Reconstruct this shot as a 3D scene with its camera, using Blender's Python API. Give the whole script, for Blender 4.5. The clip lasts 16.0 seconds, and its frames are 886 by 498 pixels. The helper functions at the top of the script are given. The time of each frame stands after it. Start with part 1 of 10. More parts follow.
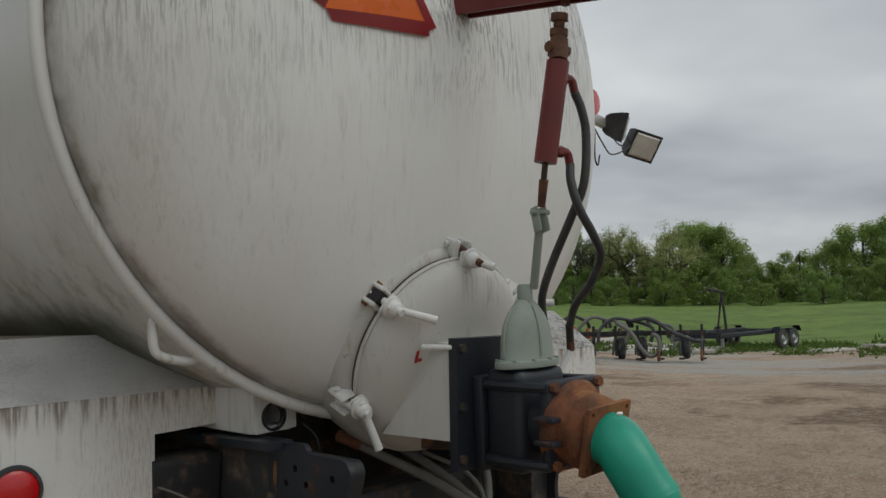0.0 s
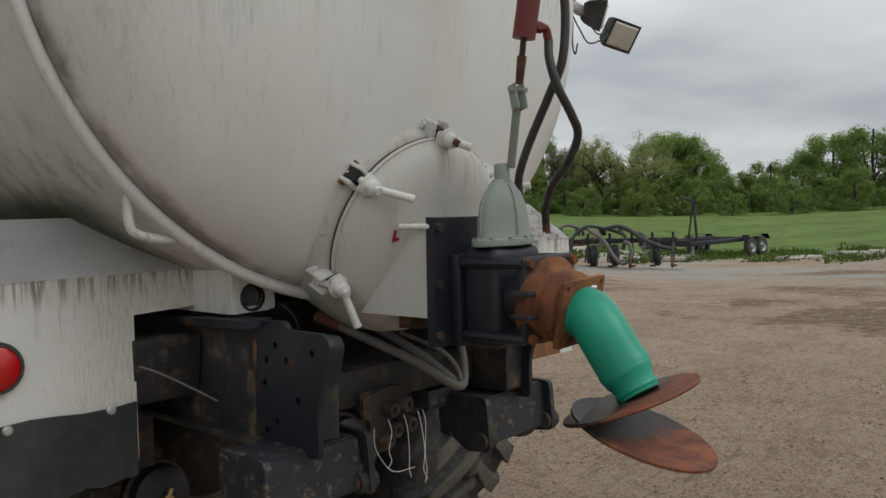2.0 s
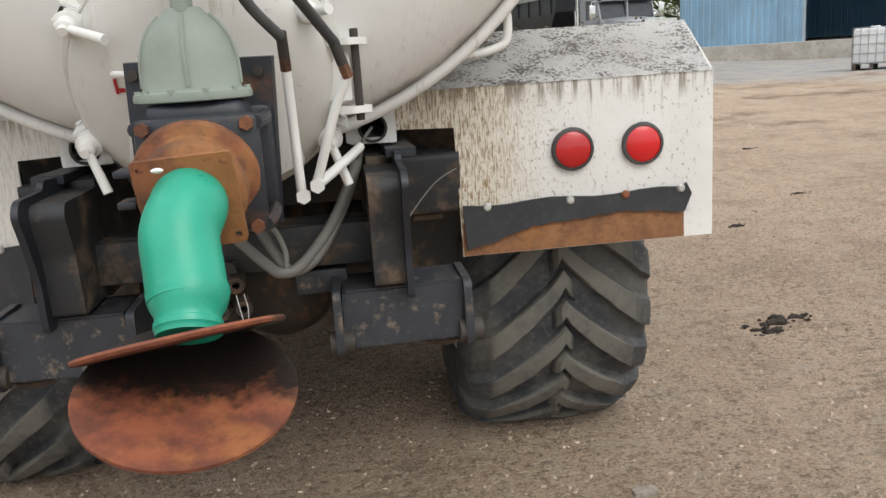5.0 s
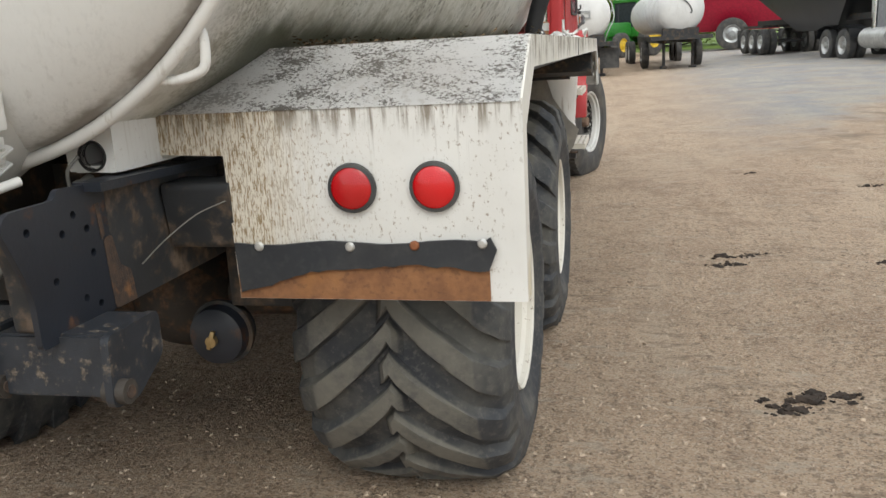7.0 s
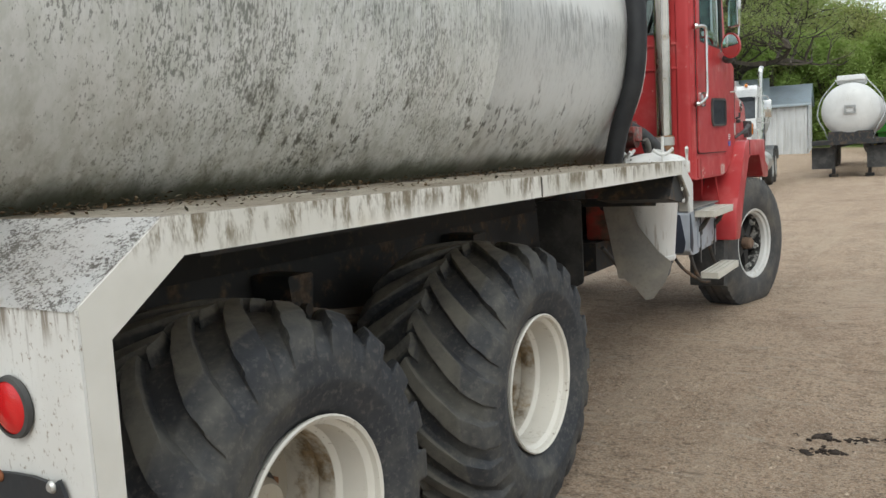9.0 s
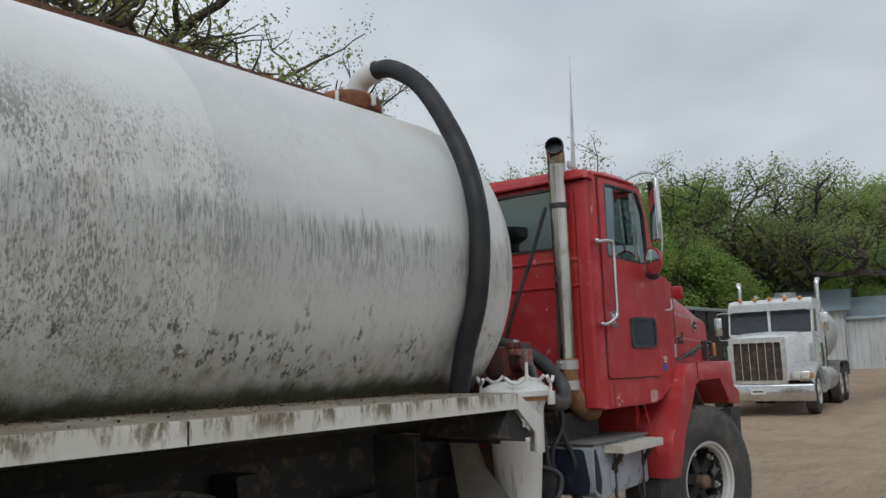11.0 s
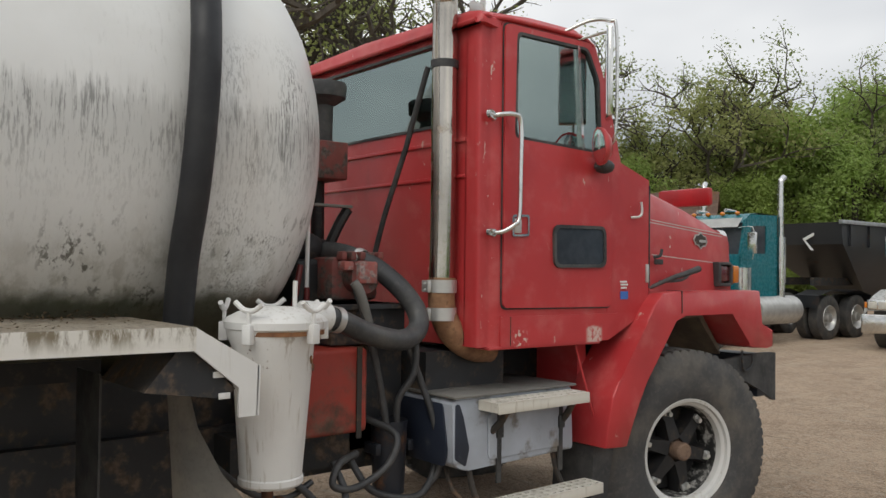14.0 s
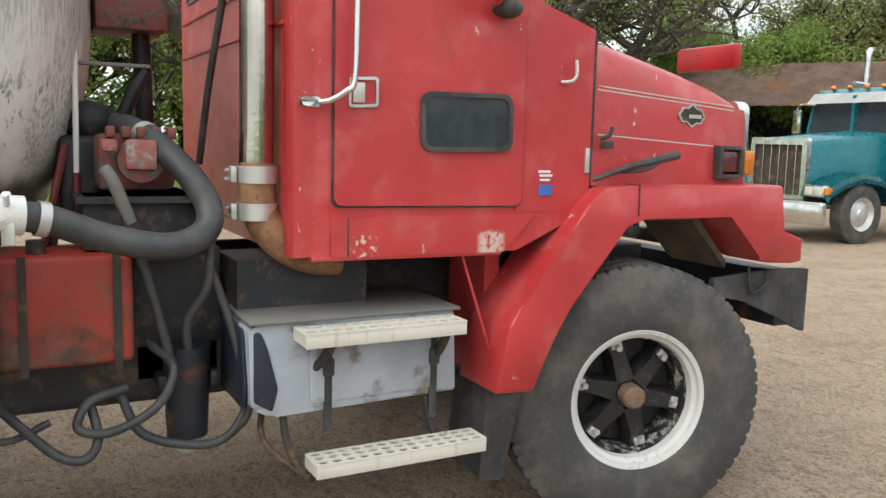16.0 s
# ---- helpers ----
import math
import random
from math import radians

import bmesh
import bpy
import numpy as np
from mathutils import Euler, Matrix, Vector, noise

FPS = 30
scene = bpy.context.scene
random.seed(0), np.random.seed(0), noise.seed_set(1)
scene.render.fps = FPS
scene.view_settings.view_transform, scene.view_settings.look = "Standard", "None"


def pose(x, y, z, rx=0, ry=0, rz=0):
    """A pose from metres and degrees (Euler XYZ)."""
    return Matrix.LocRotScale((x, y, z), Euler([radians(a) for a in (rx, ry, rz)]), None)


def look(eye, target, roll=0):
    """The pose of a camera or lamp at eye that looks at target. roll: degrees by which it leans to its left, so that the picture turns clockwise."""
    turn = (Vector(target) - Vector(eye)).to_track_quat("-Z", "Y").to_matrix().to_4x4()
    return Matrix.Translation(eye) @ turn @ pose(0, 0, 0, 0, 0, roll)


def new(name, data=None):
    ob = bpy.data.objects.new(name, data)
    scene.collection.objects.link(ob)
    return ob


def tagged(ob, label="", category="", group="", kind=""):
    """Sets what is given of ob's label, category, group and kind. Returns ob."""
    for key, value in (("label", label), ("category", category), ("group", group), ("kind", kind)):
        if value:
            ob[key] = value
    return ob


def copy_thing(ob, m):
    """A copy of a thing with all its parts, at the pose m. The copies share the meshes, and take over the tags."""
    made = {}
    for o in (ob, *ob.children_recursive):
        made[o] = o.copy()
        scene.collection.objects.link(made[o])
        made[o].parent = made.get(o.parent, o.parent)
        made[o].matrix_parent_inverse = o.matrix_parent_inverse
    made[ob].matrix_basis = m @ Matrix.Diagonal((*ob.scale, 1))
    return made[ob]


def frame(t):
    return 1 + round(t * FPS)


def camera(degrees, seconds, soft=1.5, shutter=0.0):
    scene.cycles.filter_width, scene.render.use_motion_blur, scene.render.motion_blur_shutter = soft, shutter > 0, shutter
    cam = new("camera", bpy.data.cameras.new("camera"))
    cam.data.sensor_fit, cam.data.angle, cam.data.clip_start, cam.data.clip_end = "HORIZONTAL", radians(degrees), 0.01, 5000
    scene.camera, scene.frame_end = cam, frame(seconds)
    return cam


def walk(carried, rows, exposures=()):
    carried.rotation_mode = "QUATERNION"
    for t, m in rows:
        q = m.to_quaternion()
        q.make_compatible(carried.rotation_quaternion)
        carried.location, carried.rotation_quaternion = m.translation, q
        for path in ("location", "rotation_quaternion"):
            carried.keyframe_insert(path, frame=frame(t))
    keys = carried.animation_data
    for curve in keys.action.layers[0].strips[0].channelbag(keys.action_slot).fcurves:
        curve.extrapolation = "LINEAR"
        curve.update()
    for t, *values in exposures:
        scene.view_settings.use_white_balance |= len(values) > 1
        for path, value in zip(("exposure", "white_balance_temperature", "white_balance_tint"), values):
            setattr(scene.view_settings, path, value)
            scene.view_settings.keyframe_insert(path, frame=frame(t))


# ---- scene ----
cam = camera(56.1, 16.0)
PATH = [
    (0, (-1.496, -1.992, 1.397), (-0.098, -0.566, 1.522), -2.0),
    (0.5, (-1.5, -1.996, 1.392), (-0.067, -0.605, 1.502), -1.8),
    (1, (-1.511, -2.005, 1.384), (-0.093, -0.599, 1.491), -1.6),
    (1.5, (-1.526, -2.015, 1.364), (-0.11, -0.605, 1.46), -1.3),
    (2, (-1.504, -1.986, 1.322), (-0.067, -0.598, 1.232), -2.1),
    (2.5, (-1.279, -1.996, 1.285), (0.034, -0.515, 0.994), -2.7),
    (3, (-1.01, -2.122, 1.249), (0.096, -0.486, 0.928), -3.1),
    (3.5, (-0.709, -2.221, 1.243), (0.145, -0.461, 0.823), -2.5),
    (4, (-0.38, -2.226, 1.247), (0.359, -0.42, 0.809), -1.7),
    (4.2, (-0.256, -2.24, 1.256), (0.388, -0.398, 0.821), -2.3),
    (6.3, (1.139, -2.09, 1.296), (0.837, -0.168, 0.833), -3.3),
    (6.5, (1.265, -2.04, 1.294), (0.925, -0.126, 0.826), -3.1),
    (7, (1.534, -1.839, 1.322), (1.083, 0.052, 0.849), -3.2),
    (7.5, (1.837, -1.657, 1.336), (1.151, 0.164, 0.875), -3.7),
    (8, (2.072, -1.429, 1.353), (1.23, 0.334, 0.926), -4.0),
    (8.5, (2.268, -1.132, 1.396), (1.347, 0.619, 1.104), -4.0),
    (9, (2.556, -0.855, 1.426), (1.514, 0.837, 1.201), -3.3),
    (9.5, (2.812, -0.574, 1.437), (1.72, 1.095, 1.284), -3.2),
    (10, (3.054, -0.321, 1.48), (1.93, 1.333, 1.516), -3.1),
    (10.2, (3.151, -0.194, 1.486), (2.014, 1.449, 1.582), -2.8),
    (12.3, (3.716, 1.26, 1.439), (2.417, 2.731, 1.827), -2.5),
    (12.5, (3.741, 1.404, 1.461), (2.424, 2.86, 1.841), -2.5),
    (13, (3.838, 1.827, 1.477), (2.438, 3.228, 1.756), -1.5),
    (13.5, (3.851, 2.237, 1.49), (2.374, 3.581, 1.6), -0.2),
    (14, (3.802, 2.68, 1.509), (2.259, 3.952, 1.558), 0.7),
    (14.5, (3.823, 3.113, 1.539), (2.23, 4.319, 1.429), 1.4),
    (15, (3.767, 3.537, 1.53), (2.119, 4.65, 1.322), 0.9),
    (15.5, (3.716, 3.938, 1.546), (2.01, 4.955, 1.311), 1.2),
    (16, (3.679, 4.362, 1.562), (1.931, 5.299, 1.305), 1.5),
]
walk(cam, [(t, look(eye, target, roll)) for t, eye, target, roll in PATH],
     [(t, ev, kelvin, tint) for t, ev, kelvin, tint in ((0.0, -0.75, 6550, 6), (1.5, -0.80, 6600, 6), (2.5, -0.07, 6700, 9), (3.5, 0.38, 6750, 10), (4.2, 0.49, 6700, 10), (6.5, 0.45, 6700, 7), (8.0, 0.40, 6650, 6), (9.0, 0.25, 6500, 5), (10.0, -0.07, 6250, 8), (12.3, -0.90, 6450, 7), (13.0, -0.83, 6600, 7), (14.0, -0.13, 6800, 9), (15.0, 0.40, 6700, 7), (16.0, 0.64, 6650, 5))])

# ---- world and light ----
world = bpy.data.worlds.new("overcast")
scene.world = world
world.use_nodes = True
wn, wl = world.node_tree.nodes, world.node_tree.links
wn.clear()
SUN_ELEV, SUN_ROT = radians(48), radians(205)


def wnode(kind, **values):
    nd = wn.new(kind)
    for key, v in values.items():
        nd.inputs[key].default_value = v
    return nd


sky = wn.new("ShaderNodeTexSky")
sky.sky_type, sky.sun_disc, sky.sun_elevation, sky.sun_rotation = "NISHITA", False, SUN_ELEV, SUN_ROT
w_co = wn.new("ShaderNodeTexCoord")
w_sep = wn.new("ShaderNodeSeparateXYZ")
wl.new(w_co.outputs["Generated"], w_sep.inputs[0])
# cloud deck: flattened noise, stretched towards the horizon
w_max = wn.new("ShaderNodeMath"); w_max.operation = "MAXIMUM"; w_max.inputs[1].default_value = 0.0
wl.new(w_sep.outputs[2], w_max.inputs[0])
w_add = wn.new("ShaderNodeMath"); w_add.operation = "ADD"; w_add.inputs[1].default_value = 0.16
wl.new(w_max.outputs[0], w_add.inputs[0])
w_dx = wn.new("ShaderNodeMath"); w_dx.operation = "DIVIDE"
w_dy = wn.new("ShaderNodeMath"); w_dy.operation = "DIVIDE"
for d, o in ((w_dx, 0), (w_dy, 1)):
    wl.new(w_sep.outputs[o], d.inputs[0]); wl.new(w_add.outputs[0], d.inputs[1])
w_cmb = wn.new("ShaderNodeCombineXYZ")
wl.new(w_dx.outputs[0], w_cmb.inputs[0]); wl.new(w_dy.outputs[0], w_cmb.inputs[1])
w_n1 = wnode("ShaderNodeTexNoise", Scale=0.55, Detail=4.0, Roughness=0.50, Distortion=0.25)
wl.new(w_cmb.outputs[0], w_n1.inputs["Vector"])
w_ramp = wn.new("ShaderNodeValToRGB")
cr = w_ramp.color_ramp
cr.elements[0].position, cr.elements[0].color = 0.32, (0.56, 0.60, 0.68, 1)
cr.elements[1].position, cr.elements[1].color = 0.70, (1.30, 1.33, 1.37, 1)
wl.new(w_n1.outputs[0], w_ramp.inputs[0])
# an overcast sky is about three times as bright overhead as at the horizon
w_z = wn.new("ShaderNodeMapRange")
w_z.interpolation_type = "SMOOTHSTEP"
for key, v in (("From Min", 0.0), ("From Max", 0.95), ("To Min", 0.90), ("To Max", 1.25)):
    w_z.inputs[key].default_value = v
wl.new(w_max.outputs[0], w_z.inputs[0])
w_mul = wn.new("ShaderNodeMix"); w_mul.data_type, w_mul.blend_type = "RGBA", "MULTIPLY"
w_mul.inputs[0].default_value = 1.0
wl.new(w_ramp.outputs[0], w_mul.inputs[6]); wl.new(w_z.outputs[0], w_mul.inputs[7])
w_skys = wn.new("ShaderNodeMix"); w_skys.data_type, w_skys.blend_type = "RGBA", "MULTIPLY"
w_skys.inputs[0].default_value = 1.0
w_skys.inputs[7].default_value = (0.1, 0.1, 0.1, 1)
wl.new(sky.outputs[0], w_skys.inputs[6])
w_mix = wn.new("ShaderNodeMix"); w_mix.data_type = "RGBA"
w_mix.inputs[0].default_value = 0.93
wl.new(w_skys.outputs[2], w_mix.inputs[6]); wl.new(w_mul.outputs[2], w_mix.inputs[7])
w_bg = wnode("ShaderNodeBackground", Strength=1.0)
wl.new(w_mix.outputs[2], w_bg.inputs[0])
w_out = wn.new("ShaderNodeOutputWorld")
wl.new(w_bg.outputs[0], w_out.inputs[0])

sun = new("sun", bpy.data.lights.new("sun", "SUN"))
sun.data.energy, sun.data.angle, sun.data.color = 0.9, radians(40), (1.0, 0.97, 0.92)
sun.matrix_world = look((6, -9, 14), (0, 3, 0))

# ---- materials ----
class Nodes:
    """Short forms for building a node material on world-sized object coordinates."""

    def __init__(self, name, rough=0.5, metal=0.0):
        self.mat = bpy.data.materials.new(name)
        self.mat.use_nodes = True
        self.t = self.mat.node_tree
        self.bsdf = self.t.nodes["Principled BSDF"]
        self.bsdf.inputs["Roughness"].default_value = rough
        self.bsdf.inputs["Metallic"].default_value = metal
        self.co = self.t.nodes.new("ShaderNodeTexCoord").outputs["Object"]

    def put(self, value, socket):
        if isinstance(value, bpy.types.NodeSocket):
            self.t.links.new(value, socket)
        elif isinstance(value, (tuple, list)) and len(value) == 3 and socket.type == "RGBA":
            socket.default_value = (*value, 1)
        else:
            socket.default_value = value

    def scaled(self, s, shift=(0, 0, 0), co=None):
        m = self.t.nodes.new("ShaderNodeMapping")
        m.inputs["Scale"].default_value = s if isinstance(s, tuple) else (s, s, s)
        m.inputs["Location"].default_value = shift
        self.t.links.new(co or self.co, m.inputs[0])
        return m.outputs[0]

    def noise(self, s, detail=4.0, rough=0.55, shift=(0, 0, 0), warp=0.0, co=None):
        n = self.t.nodes.new("ShaderNodeTexNoise")
        n.inputs["Scale"].default_value, n.inputs["Detail"].default_value = 1.0, detail
        n.inputs["Roughness"].default_value, n.inputs["Distortion"].default_value = rough, warp
        self.t.links.new(self.scaled(s, shift, co), n.inputs["Vector"])
        return n.outputs[0]

    def cells(self, s, feature="F1"):
        n = self.t.nodes.new("ShaderNodeTexVoronoi")
        n.feature = feature
        n.inputs["Scale"].default_value = 1.0
        self.t.links.new(self.scaled(s), n.inputs["Vector"])
        return n.outputs[0]

    def cellrand(self, s):
        n = self.t.nodes.new("ShaderNodeTexVoronoi")
        n.inputs["Scale"].default_value = 1.0
        self.t.links.new(self.scaled(s), n.inputs["Vector"])
        sep = self.t.nodes.new("ShaderNodeSeparateColor")
        self.t.links.new(n.outputs["Color"], sep.inputs[0])
        return sep.outputs[0]

    def step(self, value, lo, hi, a=0.0, b=1.0):
        n = self.t.nodes.new("ShaderNodeMapRange")
        n.interpolation_type = "SMOOTHSTEP"
        for k, v in zip(("Value", "From Min", "From Max", "To Min", "To Max"), (value, lo, hi, a, b)):
            self.put(v, n.inputs[k])
        return n.outputs[0]

    def math(self, op, a, b=0.0):
        n = self.t.nodes.new("ShaderNodeMath")
        n.operation = op
        self.put(a, n.inputs[0]); self.put(b, n.inputs[1])
        return n.outputs[0]

    def mul(self, *v):
        out = v[0]
        for b in v[1:]:
            out = self.math("MULTIPLY", out, b)
        return out

    def mix(self, f, a, b):
        n = self.t.nodes.new("ShaderNodeMix")
        n.data_type = "RGBA"
        self.put(f, n.inputs[0]); self.put(a, n.inputs[6]); self.put(b, n.inputs[7])
        return n.outputs[2]

    def xyz(self):
        n = self.t.nodes.new("ShaderNodeSeparateXYZ")
        self.t.links.new(self.co, n.inputs[0])
        return n.outputs

    def rand(self):
        return self.t.nodes.new("ShaderNodeObjectInfo").outputs["Random"]

    def island(self):
        return self.t.nodes.new("ShaderNodeNewGeometry").outputs["Random Per Island"]

    def bump(self, h, depth, strength=0.6):
        n = self.t.nodes.new("ShaderNodeBump")
        n.inputs["Strength"].default_value, n.inputs["Distance"].default_value = strength, depth
        self.put(h, n.inputs["Height"])
        self.t.links.new(n.outputs[0], self.bsdf.inputs["Normal"])
        return self

    def done(self, colour, rough=None):
        self.put(colour, self.bsdf.inputs["Base Color"])
        if rough is not None:
            self.put(rough, self.bsdf.inputs["Roughness"])
        return self.mat


def mat_tank():
    """Old white enamel with rain streaks, algae and mould."""
    n = Nodes("tank_paint", 0.38)
    x, y, z = n.xyz()
    base = n.mix(n.step(n.noise((1.1, 1.1, 1.6), 5), 0.35, 0.7), (0.765, 0.77, 0.755), (0.685, 0.685, 0.665))
    # thin drip lines that run down the shell
    drip = n.step(n.noise((52, 52, 2.2), 4, 0.72), 0.53, 0.68)
    fine = n.step(n.math("ADD", n.mul(n.noise((105, 105, 10.0), 5, 0.72, (3, 1, 7)), 0.72), n.mul(n.noise((7, 7, 3.5), 4, 0.6, (6, 1, 2)), 0.32)), 0.505, 0.60)
    patch = n.step(n.noise((1.5, 1.1, 1.9), 4, 0.6, (5, 2, 1)), 0.40, 0.66)
    # sooty band where rain runs off the crown, its upper edge ragged
    wobble = n.mul(n.noise((30, 30, 0.5), 4, 0.7), 0.30)
    shell = n.step(y, -0.24, -0.05)
    band = n.mul(n.step(z, 1.66, 2.08), n.step(n.math("ADD", z, wobble), 2.29, 2.20), n.step(y, 0.2, 0.6))
    # mould: short upright smears, thickest on the older rear half
    rear = n.mul(n.step(n.math("ADD", y, n.mul(n.noise(1.5, 3), 0.8)), 2.95, 2.3), shell, n.step(x, -0.3, 0.2), n.step(n.math("ADD", z, wobble), 2.75, 2.35))
    smear = n.math("ADD", n.mul(n.noise((105, 105, 30), 5, 0.75, (1, 9, 4)), 0.70), n.mul(n.noise((4.2, 4.2, 2.2), 5, 0.65, (2, 2, 6)), 0.36))
    mould = n.step(smear, 0.548, 0.60)
    low = n.mul(n.step(n.math("ADD", z, n.mul(n.noise((6, 6, 1.0), 4), 0.35)), 1.90, 1.48), shell)
    blot = n.mul(n.step(n.noise((26, 26, 12.0), 6, 0.72, (2, 8, 3)), 0.535, 0.61), n.step(n.noise((3.5, 3.5, 3), 3, 0.5, (6, 2, 2)), 0.42, 0.58), n.step(z, 1.85, 1.60))
    head = n.step(y, -0.22, -0.32)
    c = n.mix(n.mul(drip, patch, 0.28), base, (0.30, 0.29, 0.26))
    tick = n.mul(n.step(n.noise((150, 150, 9.0), 3, 0.7, (8, 3, 2)), 0.500, 0.58), n.step(n.noise((3.4, 3.4, 1.6), 4, 0.6, (1, 6, 3)), 0.42, 0.54), n.step(z, 1.75, 2.3), head)
    c = n.mix(n.mul(tick, 0.85), c, (0.10, 0.095, 0.085))
    ahead = n.mul(n.step(n.noise((140, 140, 10.0), 4, 0.72, (5, 2, 9)), 0.505, 0.585), n.step(n.noise((4.5, 4.5, 1.4), 4, 0.6, (7, 5, 3)), 0.44, 0.58), n.step(y, 3.75, 4.25), n.step(z, 2.45, 2.2))
    c = n.mix(n.mul(ahead, 0.8), c, (0.085, 0.080, 0.070))
    welt = n.mul(n.step(n.math("ADD", y, n.mul(n.noise((9, 9, 9), 5, 0.7), 0.06)), -0.285, -0.250), n.step(y, -0.20, -0.215), n.step(n.noise((5, 5, 5), 4, 0.6, (3, 3, 3)), 0.36, 0.58, 0.35, 1.0))
    c = n.mix(n.mul(welt, 0.8), c, (0.135, 0.105, 0.075))
    c = n.mix(n.mul(fine, head, n.step(n.noise((2.2, 2.2, 1.4), 3, 0.5, (4, 4, 4)), 0.42, 0.64), n.step(z, 1.6, 2.1, 0.12, 0.5)), c, (0.22, 0.215, 0.195))
    c = n.mix(n.mul(band, 0.34), c, (0.33, 0.33, 0.31))
    c = n.mix(n.mul(fine, band, 0.62), c, (0.085, 0.085, 0.078))
    film = n.mul(n.step(n.noise((26, 26, 9), 5, 0.7, (7, 7, 1)), 0.40, 0.62), rear, 0.45)
    c = n.mix(film, c, (0.46, 0.48, 0.42))
    c = n.mix(n.mul(mould, rear, 0.72), c, (0.10, 0.105, 0.09))
    c = n.mix(n.mul(low, 0.35), c, (0.44, 0.40, 0.31))
    c = n.mix(n.mul(low, n.step(n.noise((14, 14, 6), 6, 0.7), 0.46, 0.62), 0.55), c, (0.20, 0.18, 0.12))
    c = n.mix(n.mul(blot, n.step(y, 0.3, 1.0), 0.90), c, (0.085, 0.078, 0.060))
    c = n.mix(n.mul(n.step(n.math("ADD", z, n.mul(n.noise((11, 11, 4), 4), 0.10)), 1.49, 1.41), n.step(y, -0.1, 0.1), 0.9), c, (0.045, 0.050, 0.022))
    c = n.mix(n.mul(n.step(n.noise((3, 3, 0.9), 3, 0.5, (8, 1, 2)), 0.52, 0.75), 0.18), c, (0.56, 0.47, 0.40))
    c = n.mix(n.mul(n.step(z, 2.55, 2.85), n.step(y, 3.4, 3.9), 0.5), c, (0.52, 0.46, 0.30))
    n.bump(n.noise((50, 50, 50), 3), 0.0015, 0.25)
    return n.done(c, n.step(n.noise(4.0), 0.3, 0.7, 0.32, 0.50))


def mat_white(name, dirt=0.5, colour=(0.74, 0.735, 0.71), rust=0.3, lichen=0.0, rough=0.45):
    n = Nodes(name, rough)
    base = n.mix(n.step(n.noise(2.0), 0.3, 0.7), colour, tuple(0.86 * v for v in colour))
    streak = n.mul(n.step(n.noise((40, 40, 3.0), 4, 0.7), 0.52, 0.68), n.step(n.noise((3, 3, 2), 3, 0.5, (2, 2, 2)), 0.40, 0.66))
    c = n.mix(n.mul(streak, dirt), base, (0.26, 0.20, 0.12))
    spots = n.step(n.noise(55.0, 4, 0.7, (1, 5, 2)), 0.62, 0.68)
    c = n.mix(n.mul(spots, n.step(n.noise(4.0, 3, 0.5, (7, 3, 1)), 0.45, 0.65), rust), c, (0.16, 0.085, 0.04))
    if lichen:
        li = n.step(n.math("ADD", n.mul(n.noise((105, 140, 140), 5, 0.75, (3, 3, 8)), 0.62), n.mul(n.noise((9, 14, 14), 4, 0.6, (1, 2, 9)), 0.40)), 0.520, 0.546)
        x, y, z = n.xyz()
        c = n.mix(n.mul(li, lichen, n.step(x, -0.2, 0.2, 0.12, 0.85), n.step(n.math("ADD", n.math("ABSOLUTE", x), n.mul(n.noise(6.0, 4), 0.3)), 0.68, 0.86, 0.60, 1.0)), c, (0.080, 0.064, 0.048))
        c = n.mix(n.mul(n.step(n.noise(1.6, 2, 0.5, (4, 3, 2)), 0.45, 0.7), lichen, 0.18), c, (0.56, 0.48, 0.40))
    n.bump(n.noise(70.0, 3), 0.0012, 0.3)
    return n.done(c, n.step(n.noise(5.0), 0.3, 0.7, rough - 0.08, rough + 0.15))


